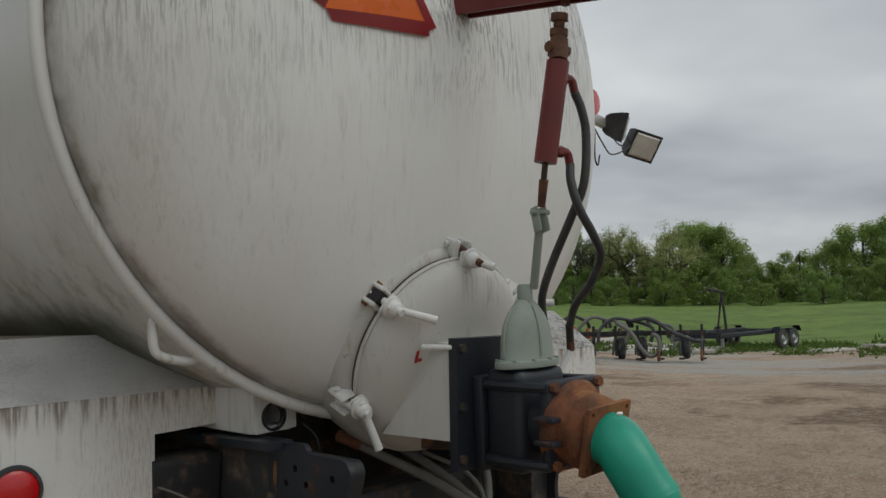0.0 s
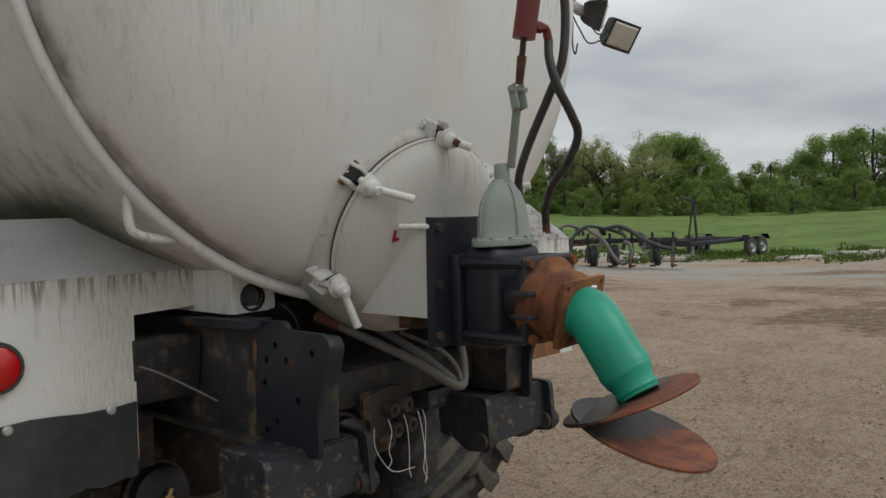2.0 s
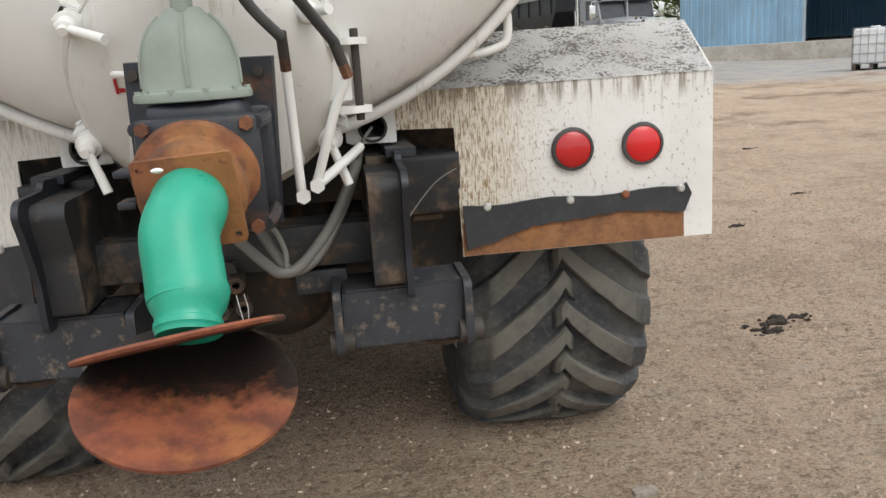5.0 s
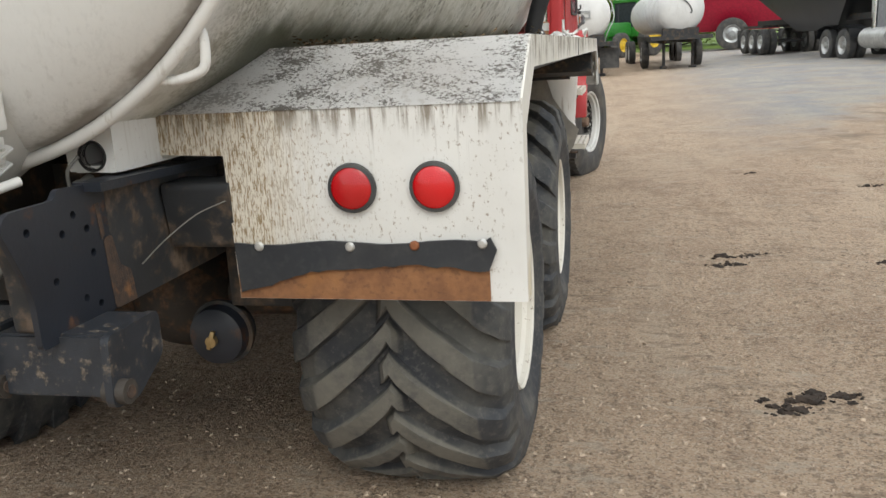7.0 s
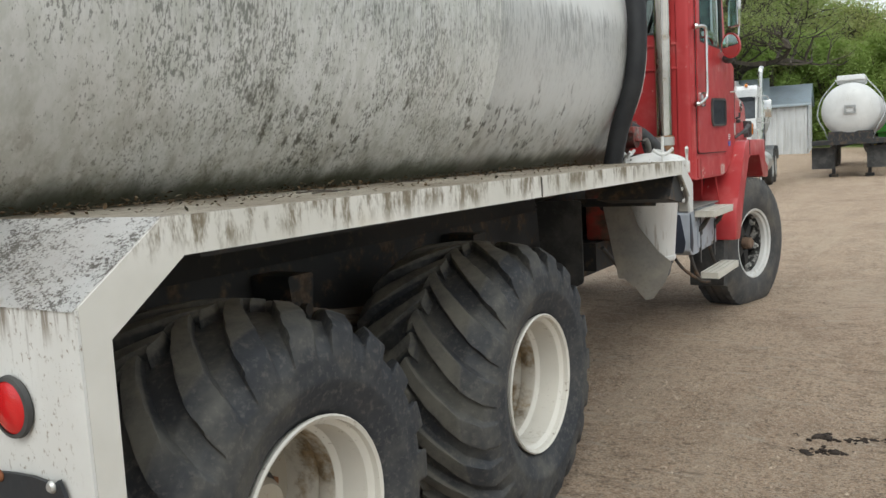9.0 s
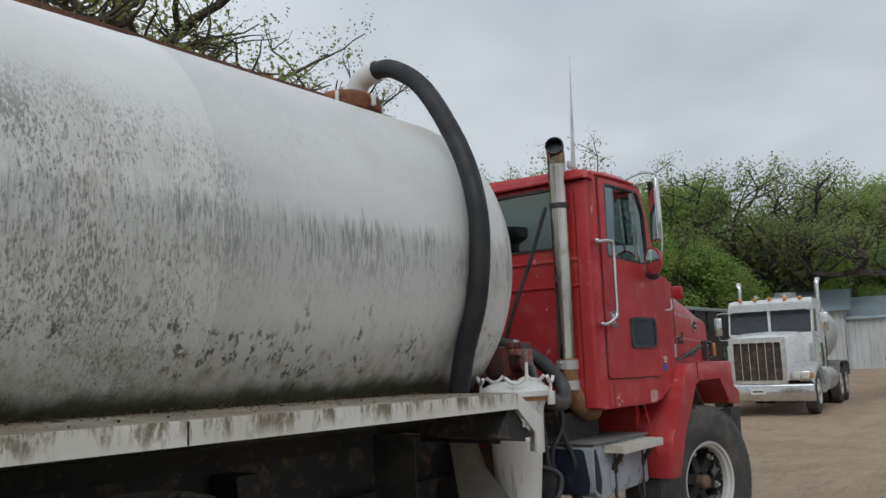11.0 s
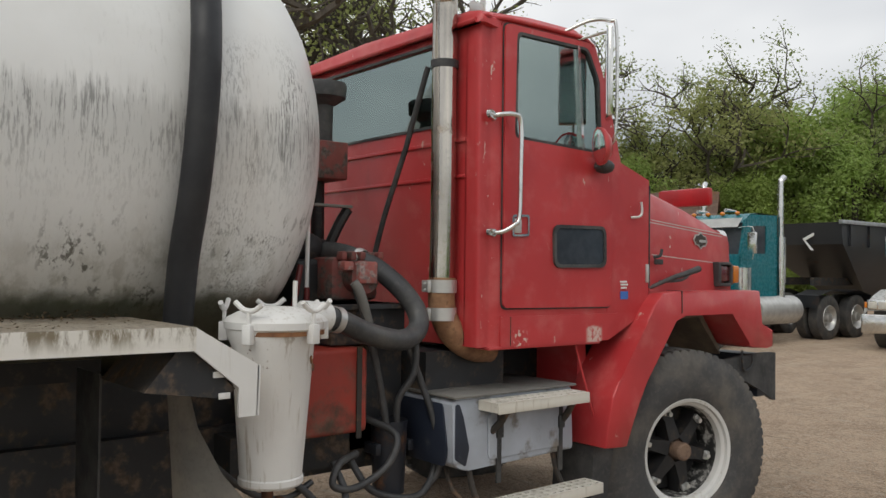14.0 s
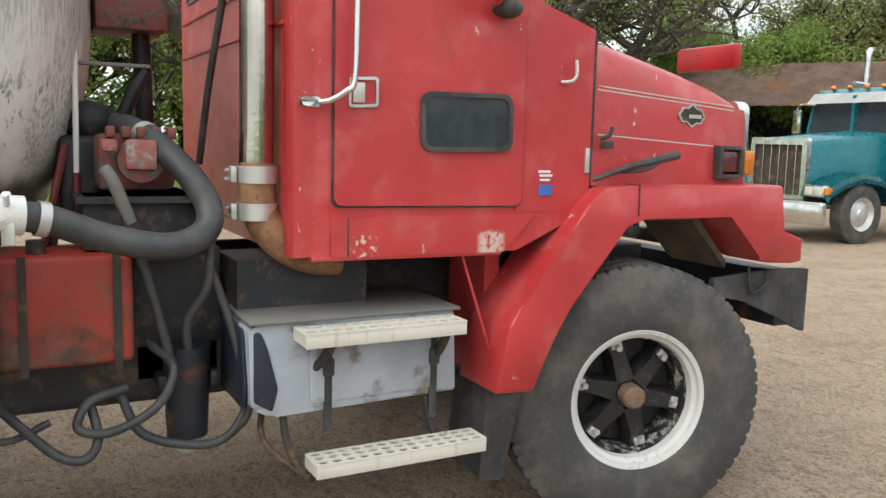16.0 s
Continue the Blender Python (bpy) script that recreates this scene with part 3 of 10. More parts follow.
M = {
    "tank": mat_tank(), "panel": mat_panel(), "deck": mat_deck(), "fascia": mat_fascia(),
    "slope": mat_white("slope_paint", 0.3, (0.86, 0.855, 0.84), 0.3, 1.0, 0.5),
    "white": mat_white("white_paint", 0.45), "clean": mat_white("clean_white_paint", 0.22, (0.78, 0.78, 0.76), 0.15),
    "hatch": mat_white("hatch_paint", 0.7, (0.56, 0.545, 0.51), 0.5, 0.0, 0.4),
    "rubber": mat_rubber(), "tyre": mat_tyre(),
    "tyre_front": mat_rubber("front_tyre_rubber", 0.55, (0.050, 0.050, 0.051), 0.75, (0.150, 0.132, 0.108)),
    "black": mat_steel("black_steel", (0.018, 0.022, 0.031), 0.35, 0.45), "scuffed": mat_steel("scuffed_black", (0.026, 0.030, 0.038), 0.48, 0.5, 0.0, 34.0, (0.20, 0.16, 0.12)), "flap_black": mat_rubber("flap_rubber", 0.25, (0.022, 0.025, 0.030), 0.5), "frame": mat_steel("frame_steel", (0.026, 0.028, 0.031), 0.7, 0.6, 0.0, 9.0, (0.135, 0.098, 0.070)),
    "grime": mat_steel("greasy_casting", (0.045, 0.038, 0.032), 0.7, 0.7, 0.0, 11.0, (0.17, 0.10, 0.06)),
    "rust": mat_rust(), "rust_band": mat_rust("rust_band", (0.30, 0.14, 0.06), (0.17, 0.075, 0.035), 9.0), "splash": mat_splash(),
    "darkrust": mat_rust("dark_rust", (0.14, 0.06, 0.03), (0.06, 0.03, 0.02), 18.0),
    "bonnet": mat_steel("valve_grey_green", (0.27, 0.31, 0.27), 0.15, 0.5, 0.0, 12.0, (0.30, 0.28, 0.22)),
    "green": mat_plain("green_pvc", (0.015, 0.36, 0.235), 0.33, 0.0, 0.82, 9.0), "maroon": mat_steel("maroon_paint", (0.16, 0.022, 0.020), 0.3, 0.45, 0.0, 16.0, (0.10, 0.045, 0.03)),
    "orange": mat_plain("orange_reflector", (1.0, 0.23, 0.012), 0.3, 0.0, 0.95), "redtape": mat_plain("red_reflector", (0.42, 0.015, 0.02), 0.35),
    "cab": mat_cab(), "chrome": mat_plain("chrome", (0.72, 0.72, 0.70), 0.16, 1.0, 0.85), "stack": mat_steel("exhaust_chrome", (0.56, 0.52, 0.46), 0.2, 0.13, 1.0, 5.0, (0.30, 0.16, 0.07)),
    "pipe_rust": mat_rust("burnt_pipe", (0.34, 0.19, 0.10), (0.18, 0.085, 0.045), 8.0),
    "alu": mat_plain("aluminium", (0.62, 0.62, 0.60), 0.38, 0.6, 0.8), "black_hose": mat_rubber("black_hose", 0.06, (0.012, 0.013, 0.016), 0.55), "front_rim": mat_white("front_rim_paint", 0.9, (0.62, 0.62, 0.60), 0.9), "near_black": mat_steel("near_black_steel", (0.014, 0.014, 0.015), 0.5, 0.6, 0.0, 15.0, (0.085, 0.066, 0.052)), "hubcap": mat_rust("hub_cap", (0.20, 0.13, 0.09), (0.09, 0.06, 0.045), 12.0), "pot": mat_white("pot_paint", 0.7, (0.77, 0.76, 0.73), 0.9), "tread": mat_white("tread_paint", 0.5, (0.66, 0.63, 0.555), 0.5), "cream": mat_white("rim_paint", 1.0, (0.72, 0.69, 0.62), 0.9),
    "signal_red": mat_lens("signal_red_lens", (0.11, 0.010, 0.012)), "box_shade": mat_steel("shaded_box_paint", (0.020, 0.027, 0.045), 0.5, 0.45, 0.0, 6.0, (0.10, 0.105, 0.11)),
    "pump_face": mat_steel("chalky_red_casting", (0.36, 0.10, 0.085), 0.9, 0.6, 0.0, 18.0, (0.36, 0.29, 0.27)),
    "pale_flap": mat_rubber("pale_flap_rubber", 1.0, (0.30, 0.285, 0.26), 0.8, (0.42, 0.385, 0.33)),
    "rim_stain": mat_steel("stained_rim_paint", (0.70, 0.66, 0.58), 0.75, 0.5, 0.0, 5.0, (0.34, 0.24, 0.13)),
    "front_well": mat_steel("chipped_rim_well", (0.022, 0.022, 0.022), 0.75, 0.6, 0.0, 22.0, (0.52, 0.51, 0.48)), "seep": mat_rust("seeping_rust", (0.080, 0.050, 0.034), (0.035, 0.028, 0.026), 24.0),
    "glass": mat_glass(), "dark_glass": mat_plain("dark_glass", (0.045, 0.052, 0.062), 0.10, 0.0, 0.7, 12.0), "mirror": mat_plain("mirror_face", (0.8, 0.82, 0.82), 0.03, 1.0, 0.98),
    "red_lens": mat_lens("red_lens", (0.62, 0.008, 0.012)), "amber": mat_lens("amber_lens", (0.75, 0.22, 0.01)), "clear_lens": mat_lens("clear_lens", (0.62, 0.60, 0.54)),
    "brass": mat_plain("brass", (0.55, 0.42, 0.22), 0.35, 0.9), "hose": mat_rubber("hose_rubber", 0.45, (0.036, 0.038, 0.041), 0.5), "greyhose": mat_rubber("grey_hose", 0.9, (0.16, 0.155, 0.14), 0.6),
    "interior": mat_plain("cab_trim", (0.035, 0.033, 0.035), 0.7), "grey_paint": mat_steel("grey_blue_paint", (0.44, 0.48, 0.54), 0.5, 0.45, 0.0, 6.0, (0.25, 0.21, 0.16)),
    "redbox": mat_steel("red_oil_tank", (0.40, 0.045, 0.028), 0.95, 0.5, 0.0, 3.2, (0.16, 0.105, 0.075)), "pump_red": mat_steel("dirty_red_casting", (0.22, 0.06, 0.05), 0.85, 0.6, 0.0, 14.0, (0.13, 0.11, 0.095)), "grimy_rim": mat_white("grimy_disc", 0.9, (0.42, 0.37, 0.29), 0.8), "ground": mat_ground(),
    "blue": mat_plain("blue_sticker", (0.05, 0.16, 0.50), 0.4), "flap": mat_rubber("grey_flap", 1.0, (0.13, 0.105, 0.080), 0.8, (0.21, 0.165, 0.12)),
    "stone": mat_plain("stone", (0.34, 0.29, 0.24), 0.9, 0.0, 0.55, 40.0),
}

# ---- mesh helpers ----


def part(name, bm, material, parent=None, label="", angle=38.0):
    """Link a bmesh as one mesh object under a thing or a part."""
    bmesh.ops.recalc_face_normals(bm, faces=bm.faces)
    lim = radians(angle)
    for e in bm.edges:
        e.smooth = len(e.link_faces) == 2 and e.calc_face_angle(0.0) < lim
    for fc in bm.faces:
        fc.smooth = True
    me = bpy.data.meshes.new(name)
    bm.to_mesh(me)
    bm.free()
    me.materials.append(material)
    ob = new(name, me)
    if parent:
        ob.parent = parent
    if label:
        tagged(ob, label)
    return ob


def box(bm, c, s, bev=0.0, turn=(0, 0, 0), seg=2):
    geo = bmesh.ops.create_cube(bm, size=1.0, matrix=pose(*c, *turn) @ Matrix.Diagonal((*s, 1)))
    if bev:
        edges = list({e for v in geo["verts"] for e in v.link_edges})
        bmesh.ops.bevel(bm, geom=edges, offset=bev, segments=seg, affect="EDGES", profile=0.5)
    return bm


def span(bm, lo, hi, bev=0.0, seg=2):
    return box(bm, [(a + b) / 2 for a, b in zip(lo, hi)], [abs(b - a) for a, b in zip(lo, hi)], bev, seg=seg)


def cyl(bm, a, b, r, r2=None, seg=24):
    a, b = Vector(a), Vector(b)
    m = Matrix.Translation((a + b) / 2) @ (b - a).to_track_quat("Z", "Y").to_matrix().to_4x4()
    bmesh.ops.create_cone(bm, cap_ends=True, segments=seg, radius1=r, radius2=r if r2 is None else r2, depth=(b - a).length, matrix=m)
    return bm


def ball(bm, c, r, s=(1, 1, 1), seg=16, turn=(0, 0, 0)):
    bmesh.ops.create_uvsphere(bm, u_segments=seg, v_segments=max(6, seg // 2), radius=r, matrix=pose(*c, *turn) @ Matrix.Diagonal((*s, 1)))
    return bm


def smooth_path(pts, n=6):
    p = [Vector(q) for q in pts]
    p = [2 * p[0] - p[1]] + p + [2 * p[-1] - p[-2]]
    out = []
    for i in range(1, len(p) - 2):
        for k in range(n):
            t = k / n
            out.append(0.5 * ((2 * p[i]) + (p[i + 1] - p[i - 1]) * t + (2 * p[i - 1] - 5 * p[i] + 4 * p[i + 1] - p[i + 2]) * t * t
                              + (3 * p[i] - p[i - 1] - 3 * p[i + 1] + p[i + 2]) * t ** 3))
    return out + [p[-2]]


def tube(bm, pts, r, seg=10, n=6, ends=True, r2=None):
    """A round bar along a smooth path; n=0 keeps the corners."""
    path = smooth_path(pts, n) if n else [Vector(q) for q in pts]
    way = (path[1] - path[0]).normalized()
    side = way.orthogonal().normalized()
    rings = []
    for i, q in enumerate(path):
        d = (path[min(i + 1, len(path) - 1)] - path[max(i - 1, 0)]).normalized()
        side = (side - d * side.dot(d)).normalized()
        up = d.cross(side)
        rad = r if r2 is None else r + (r2 - r) * i / (len(path) - 1)
        rings.append([bm.verts.new(q + rad * (math.cos(a) * side + math.sin(a) * up)) for a in (2 * math.pi * k / seg for k in range(seg))])
    for a, b in zip(rings, rings[1:]):
        for k in range(seg):
            bm.faces.new((a[k], a[(k + 1) % seg], b[(k + 1) % seg], b[k]))
    if ends:
        bm.faces.new(rings[0][::-1]); bm.faces.new(rings[-1])
    return bm


def lathe(bm, prof, m=None, seg=48, closed=False):
    """Turn a profile of (radius, height) about the local z axis of m."""
    m = m or Matrix()
    rings = []
    for r, h in prof:
        if r < 1e-6:
            rings.append([bm.verts.new(m @ Vector((0, 0, h)))])
        else:
            rings.append([bm.verts.new(m @ Vector((r * math.cos(a), r * math.sin(a), h))) for a in (2 * math.pi * k / seg for k in range(seg))])
    pairs = list(zip(rings, rings[1:])) + ([(rings[-1], rings[0])] if closed else [])
    for a, b in pairs:
        for k in range(seg):
            j = (k + 1) % seg
            if len(a) == 1 and len(b) > 1:
                bm.faces.new((a[0], b[j], b[k]))
            elif len(b) == 1 and len(a) > 1:
                bm.faces.new((a[k], a[j], b[0]))
            elif len(a) > 1:
                bm.faces.new((a[k], a[j], b[j], b[k]))
    return bm


def along(axis, origin=(0, 0, 0)):
    """A matrix whose local z runs along axis from origin."""
    return Matrix.Translation(origin) @ Vector(axis).to_track_quat("Z", "Y").to_matrix().to_4x4()


def rounded(pts, r, n=4):
    """A polygon with its corners rounded."""
    out, k = [], len(pts)
    for i in range(k):
        p, a, b = Vector(pts[i]), Vector(pts[i - 1]), Vector(pts[(i + 1) % k])
        da, db = (a - p), (b - p)
        q = min(r, da.length * 0.45, db.length * 0.45)
        s, e = p + da.normalized() * q, p + db.normalized() * q
        for j in range(n + 1):
            t = j / n
            out.append(tuple((1 - t) ** 2 * s + 2 * t * (1 - t) * p + t * t * e))
    return out


def plate(bm, outer, holes, place, depth):
    """A flat sheet with holes. place maps (u, v, w) into space; w runs from 0 to depth."""
    layers = []
    for w in (0.0, depth):
        edges, loops = [], []
        for loop in (outer, *holes):
            vs = [bm.verts.new(place(u, v, w)) for u, v in loop]
            edges += [bm.edges.new((vs[i], vs[(i + 1) % len(vs)])) for i in range(len(vs))]
            loops.append(vs)
        bmesh.ops.triangle_fill(bm, use_beauty=True, edges=edges)
        layers.append(loops)
    for la, lb in zip(*layers):
        for i in range(len(la)):
            j = (i + 1) % len(la)
            bm.faces.new((la[i], la[j], lb[j], lb[i]))
    return bm


def prism(bm, poly, axis, a, b, bev=0.0):
    """Extrude a polygon along an axis: x takes (y, z), y takes (x, z), z takes (x, y)."""
    put = {"x": lambda u, v, w: (w, u, v), "y": lambda u, v, w: (u, w, v), "z": lambda u, v, w: (u, v, w)}[axis]
    lo = [bm.verts.new(put(u, v, a)) for u, v in poly]
    hi = [bm.verts.new(put(u, v, b)) for u, v in poly]
    bm.faces.new(lo[::-1]); bm.faces.new(hi)
    side = [bm.faces.new((lo[i], lo[(i + 1) % len(lo)], hi[(i + 1) % len(lo)], hi[i])) for i in range(len(lo))]
    if bev:
        edges = list({e for v in lo + hi for e in v.link_edges})
        bmesh.ops.bevel(bm, geom=edges, offset=bev, segments=2, affect="EDGES", profile=0.5)
    return bm


def loft(bm, sections, closed=False, cap=True):
    """Skin rows of points; each row is one cross-section."""
    rows = [[bm.verts.new(p) for p in row] for row in sections]
    k = len(rows[0])
    for a, b in zip(rows, rows[1:]):
        for i in range(k if closed else k - 1):
            j = (i + 1) % k
            bm.faces.new((a[i], a[j], b[j], b[i]))
    if cap:
        bm.faces.new(rows[0][::-1]); bm.faces.new(rows[-1])
    return bm


def nut(bm, c, axis, r=0.012, h=0.01):
    a = Vector(c)
    return cyl(bm, a, a + Vector(axis).normalized() * h, r, seg=6)


def B():
    return bmesh.new()



# ---- the tanker truck: heading +y, rear panels at y = 0, middle line at x = 0 ----
truck = new("tanker_truck")
tagged(truck, "red conventional cab truck carrying a weathered white vacuum tank", "truck")
TZ, TR = 2.02, 0.965  # tank axis height and radius


def tank_body():
    ax = along((0, 1, 0), (0, 0, TZ))
    prof = [(0.0, -0.585)]
    for k in range(1, 13):
        a = k / 12 * math.pi / 2
        prof.append((0.905 * math.sin(a) ** 0.9, -0.265 - 0.30 * math.cos(a) ** 1.15))
    prof += [(0.912, -0.25), (0.912, -0.2), (0.918, 0.0), (0.93, 0.6), (0.95, 1.5), (TR - 0.002, 2.28), (TR + 0.002, 2.29), (TR - 0.002, 2.30), (TR + 0.005, 4.17)]
    for k in range(1, 12):
        a = k / 11 * math.pi / 2
        prof.append(((TR + 0.005) * math.cos(a), 4.17 + 0.535 * math.sin(a)))
    prof[-1] = (0.0, 4.705)
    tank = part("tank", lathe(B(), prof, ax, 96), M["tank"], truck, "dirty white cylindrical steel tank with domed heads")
    ring = B()
    lathe(ring, [(0.922 + 0.016 * math.cos(a), -0.255 + 0.016 * math.sin(a)) for a in (2 * math.pi * k / 10 for k in range(10))], ax, 96, closed=True)
    part("rim", ring, M["white"], tank, "raised white rim round the rear head")
    for s in (-1, 1):
        g = B()
        tube(g, [(0.655 * s, -0.24, 1.40), (0.672 * s, -0.235, 1.375), (0.672 * s, -0.235, 1.32), (0.655 * s, -0.235, 1.297), (0.60 * s, -0.235, 1.283), (0.555 * s, -0.24, 1.285)], 0.011, 10, 4)
        part("grab_loop", g, M["white"], tank, "bent white tube loop")
        # outrigger box with a round hole, under the tank's edge
        b = B()
        hole = [(0.338 * s + 0.03 * math.cos(a), 1.124 + 0.03 * math.sin(a)) for a in (2 * math.pi * k / 20 for k in range(20))]
        plate(b, rounded([(0.395 * s, 1.085), (0.395 * s, 1.22), (0.30 * s, 1.19), (0.272 * s, 1.15), (0.272 * s, 1.09)], 0.006, 2), [hole], lambda u, v, w: (u, -0.186 + w, v), 0.012)
        span(b, (0.283 * s, -0.174, 1.085), (0.395 * s, 0.2, 1.10))
        span(b, (0.386 * s, -0.174, 1.10), (0.395 * s, 0.2, 1.23))
        span(b, (0.283 * s, -0.174, 1.10), (0.292 * s, 0.2, 1.16))
        cradle = part("tank_support", b, M["white"], truck, "white steel box under the tank with a round hole")
        lip = B()
        lathe(lip, [(0.030, 0.0), (0.036, 0.0), (0.036, 0.02), (0.030, 0.02)], along((0, 1, 0), (0.338 * s, -0.189, 1.124)), 20, True)
        part("pipe_end", lip, M["near_black"], cradle)
    return tank


tank = tank_body()


def tank_top():
    rail = B()
    for x, z in ((0.16, TZ + TR + 0.005), (-0.16, TZ + TR + 0.005)):
        span(rail, (x - 0.02, 0.3, z - 0.03), (x + 0.02, 3.6, z + 0.03), 0.004)
    for k in range(9):
        span(rail, (-0.16, 0.4 + 0.38 * k, TZ + TR - 0.005), (0.16, 0.44 + 0.38 * k, TZ + TR + 0.02))
    part("top_walkway", rail, M["darkrust"], tank, "rusty dark red walkway rails on the tank top")
    lid = B()
    lathe(lid, [(0.0, 0.10), (0.16, 0.09), (0.205, 0.06), (0.215, 0.03), (0.215, -0.02), (0.19, -0.03), (0.19, -0.10)], along((0, 0, 1), (0.02, 3.95, TZ + TR + 0.04)), 32)
    dome = part("dome_lid", lid, M["rust"], tank, "rusty round dome lid")
    for k in range(6):
        a = k * math.pi / 3
        lug = B(); box(lug, (0.02 + 0.22 * math.cos(a), 3.95 + 0.22 * math.sin(a), TZ + TR + 0.065), (0.035, 0.02, 0.07), 0.004, (0, 0, math.degrees(a)))
        part("lid_clamp", lug, M["white"], dome)
    el = B()
    tube(el, [(0.03, 4.02, 3.0), (0.035, 4.02, 3.12), (0.07, 4.02, 3.21), (0.15, 4.03, 3.255), (0.20, 4.03, 3.26)], 0.066, 16, 5)
    lathe(el, [(0.0, 0), (0.12, 0), (0.12, 0.02), (0.07, 0.025)], along((0, 0, 1), (0.03, 4.02, 3.02)), 24)
    part("pipe_elbow", el, M["white"], tank, "white pipe elbow on the dome lid")
    h = B()
    tube(h, [(0.17, 4.03, 3.265), (0.34, 4.02, 3.235), (0.56, 4.0, 3.08), (0.76, 3.96, 2.82), (0.94, 3.91, 2.50), (1.02, 3.88, 2.17), (1.0, 3.86, 1.80), (0.90, 3.86, 1.50), (0.83, 3.875, 1.20), (0.80, 3.92, 1.05)], 0.055, 18, 8)
    part("vacuum_hose", h, M["black_hose"], tank, "thick black rubber hose over the tank")
    cl = B()
    lathe(cl, [(0.058, -0.012), (0.062, -0.012), (0.062, 0.012), (0.058, 0.012)], along((1, 0, -0.1), (0.19, 4.03, 3.263)), 24, True)
    part("hose_clamp", cl, M["alu"], tank)


tank_top()


def triangle_sign():
    def onhead(x, z):
        r = math.hypot(x, z - TZ) / 0.905
        return -0.265 - 0.30 * max(0.0, math.cos(math.asin(min(1.0, r)) if r < 1 else math.pi / 2)) ** 1.15 - 0.006
    def sheet(pts, lift):
        bm = B()
        cuts = 7
        rows = []
        (x0, z0), (x1, z1), (x2, z2), (x3, z3) = pts
        for i in range(cuts + 1):
            u = i / cuts
            row = []
            for j in range(cuts + 1):
                v = j / cuts
                x = (1 - v) * ((1 - u) * x0 + u * x1) + v * ((1 - u) * x3 + u * x2)
                z = (1 - v) * ((1 - u) * z0 + u * z1) + v * ((1 - u) * z3 + u * z2)
                row.append((x, onhead(x, z) - lift, z))
            rows.append(row)
        loft(bm, rows, cap=False)
        bmesh.ops.solidify(bm, geom=bm.faces[:], thickness=0.002)
        return bm
    sign = part("warning_triangle", sheet([(-0.412, 2.053), (-0.125, 2.070), (-0.262, 2.300), (-0.280, 2.300)], 0.003), M["orange"], tank, "orange slow vehicle triangle with a peeling red border")
    part("red_border", sheet([(-0.392, 2.026), (-0.125, 2.036), (-0.123, 2.072), (-0.407, 2.053)], 0.004), M["redtape"], sign)
    part("red_border", sheet([(-0.437, 2.068), (-0.409, 2.053), (-0.271, 2.325), (-0.281, 2.340)], 0.004), M["redtape"], sign)
    part("red_border", sheet([(-0.125, 2.050), (-0.100, 2.062), (-0.262, 2.340), (-0.271, 2.325)], 0.004), M["redtape"], sign)


triangle_sign()


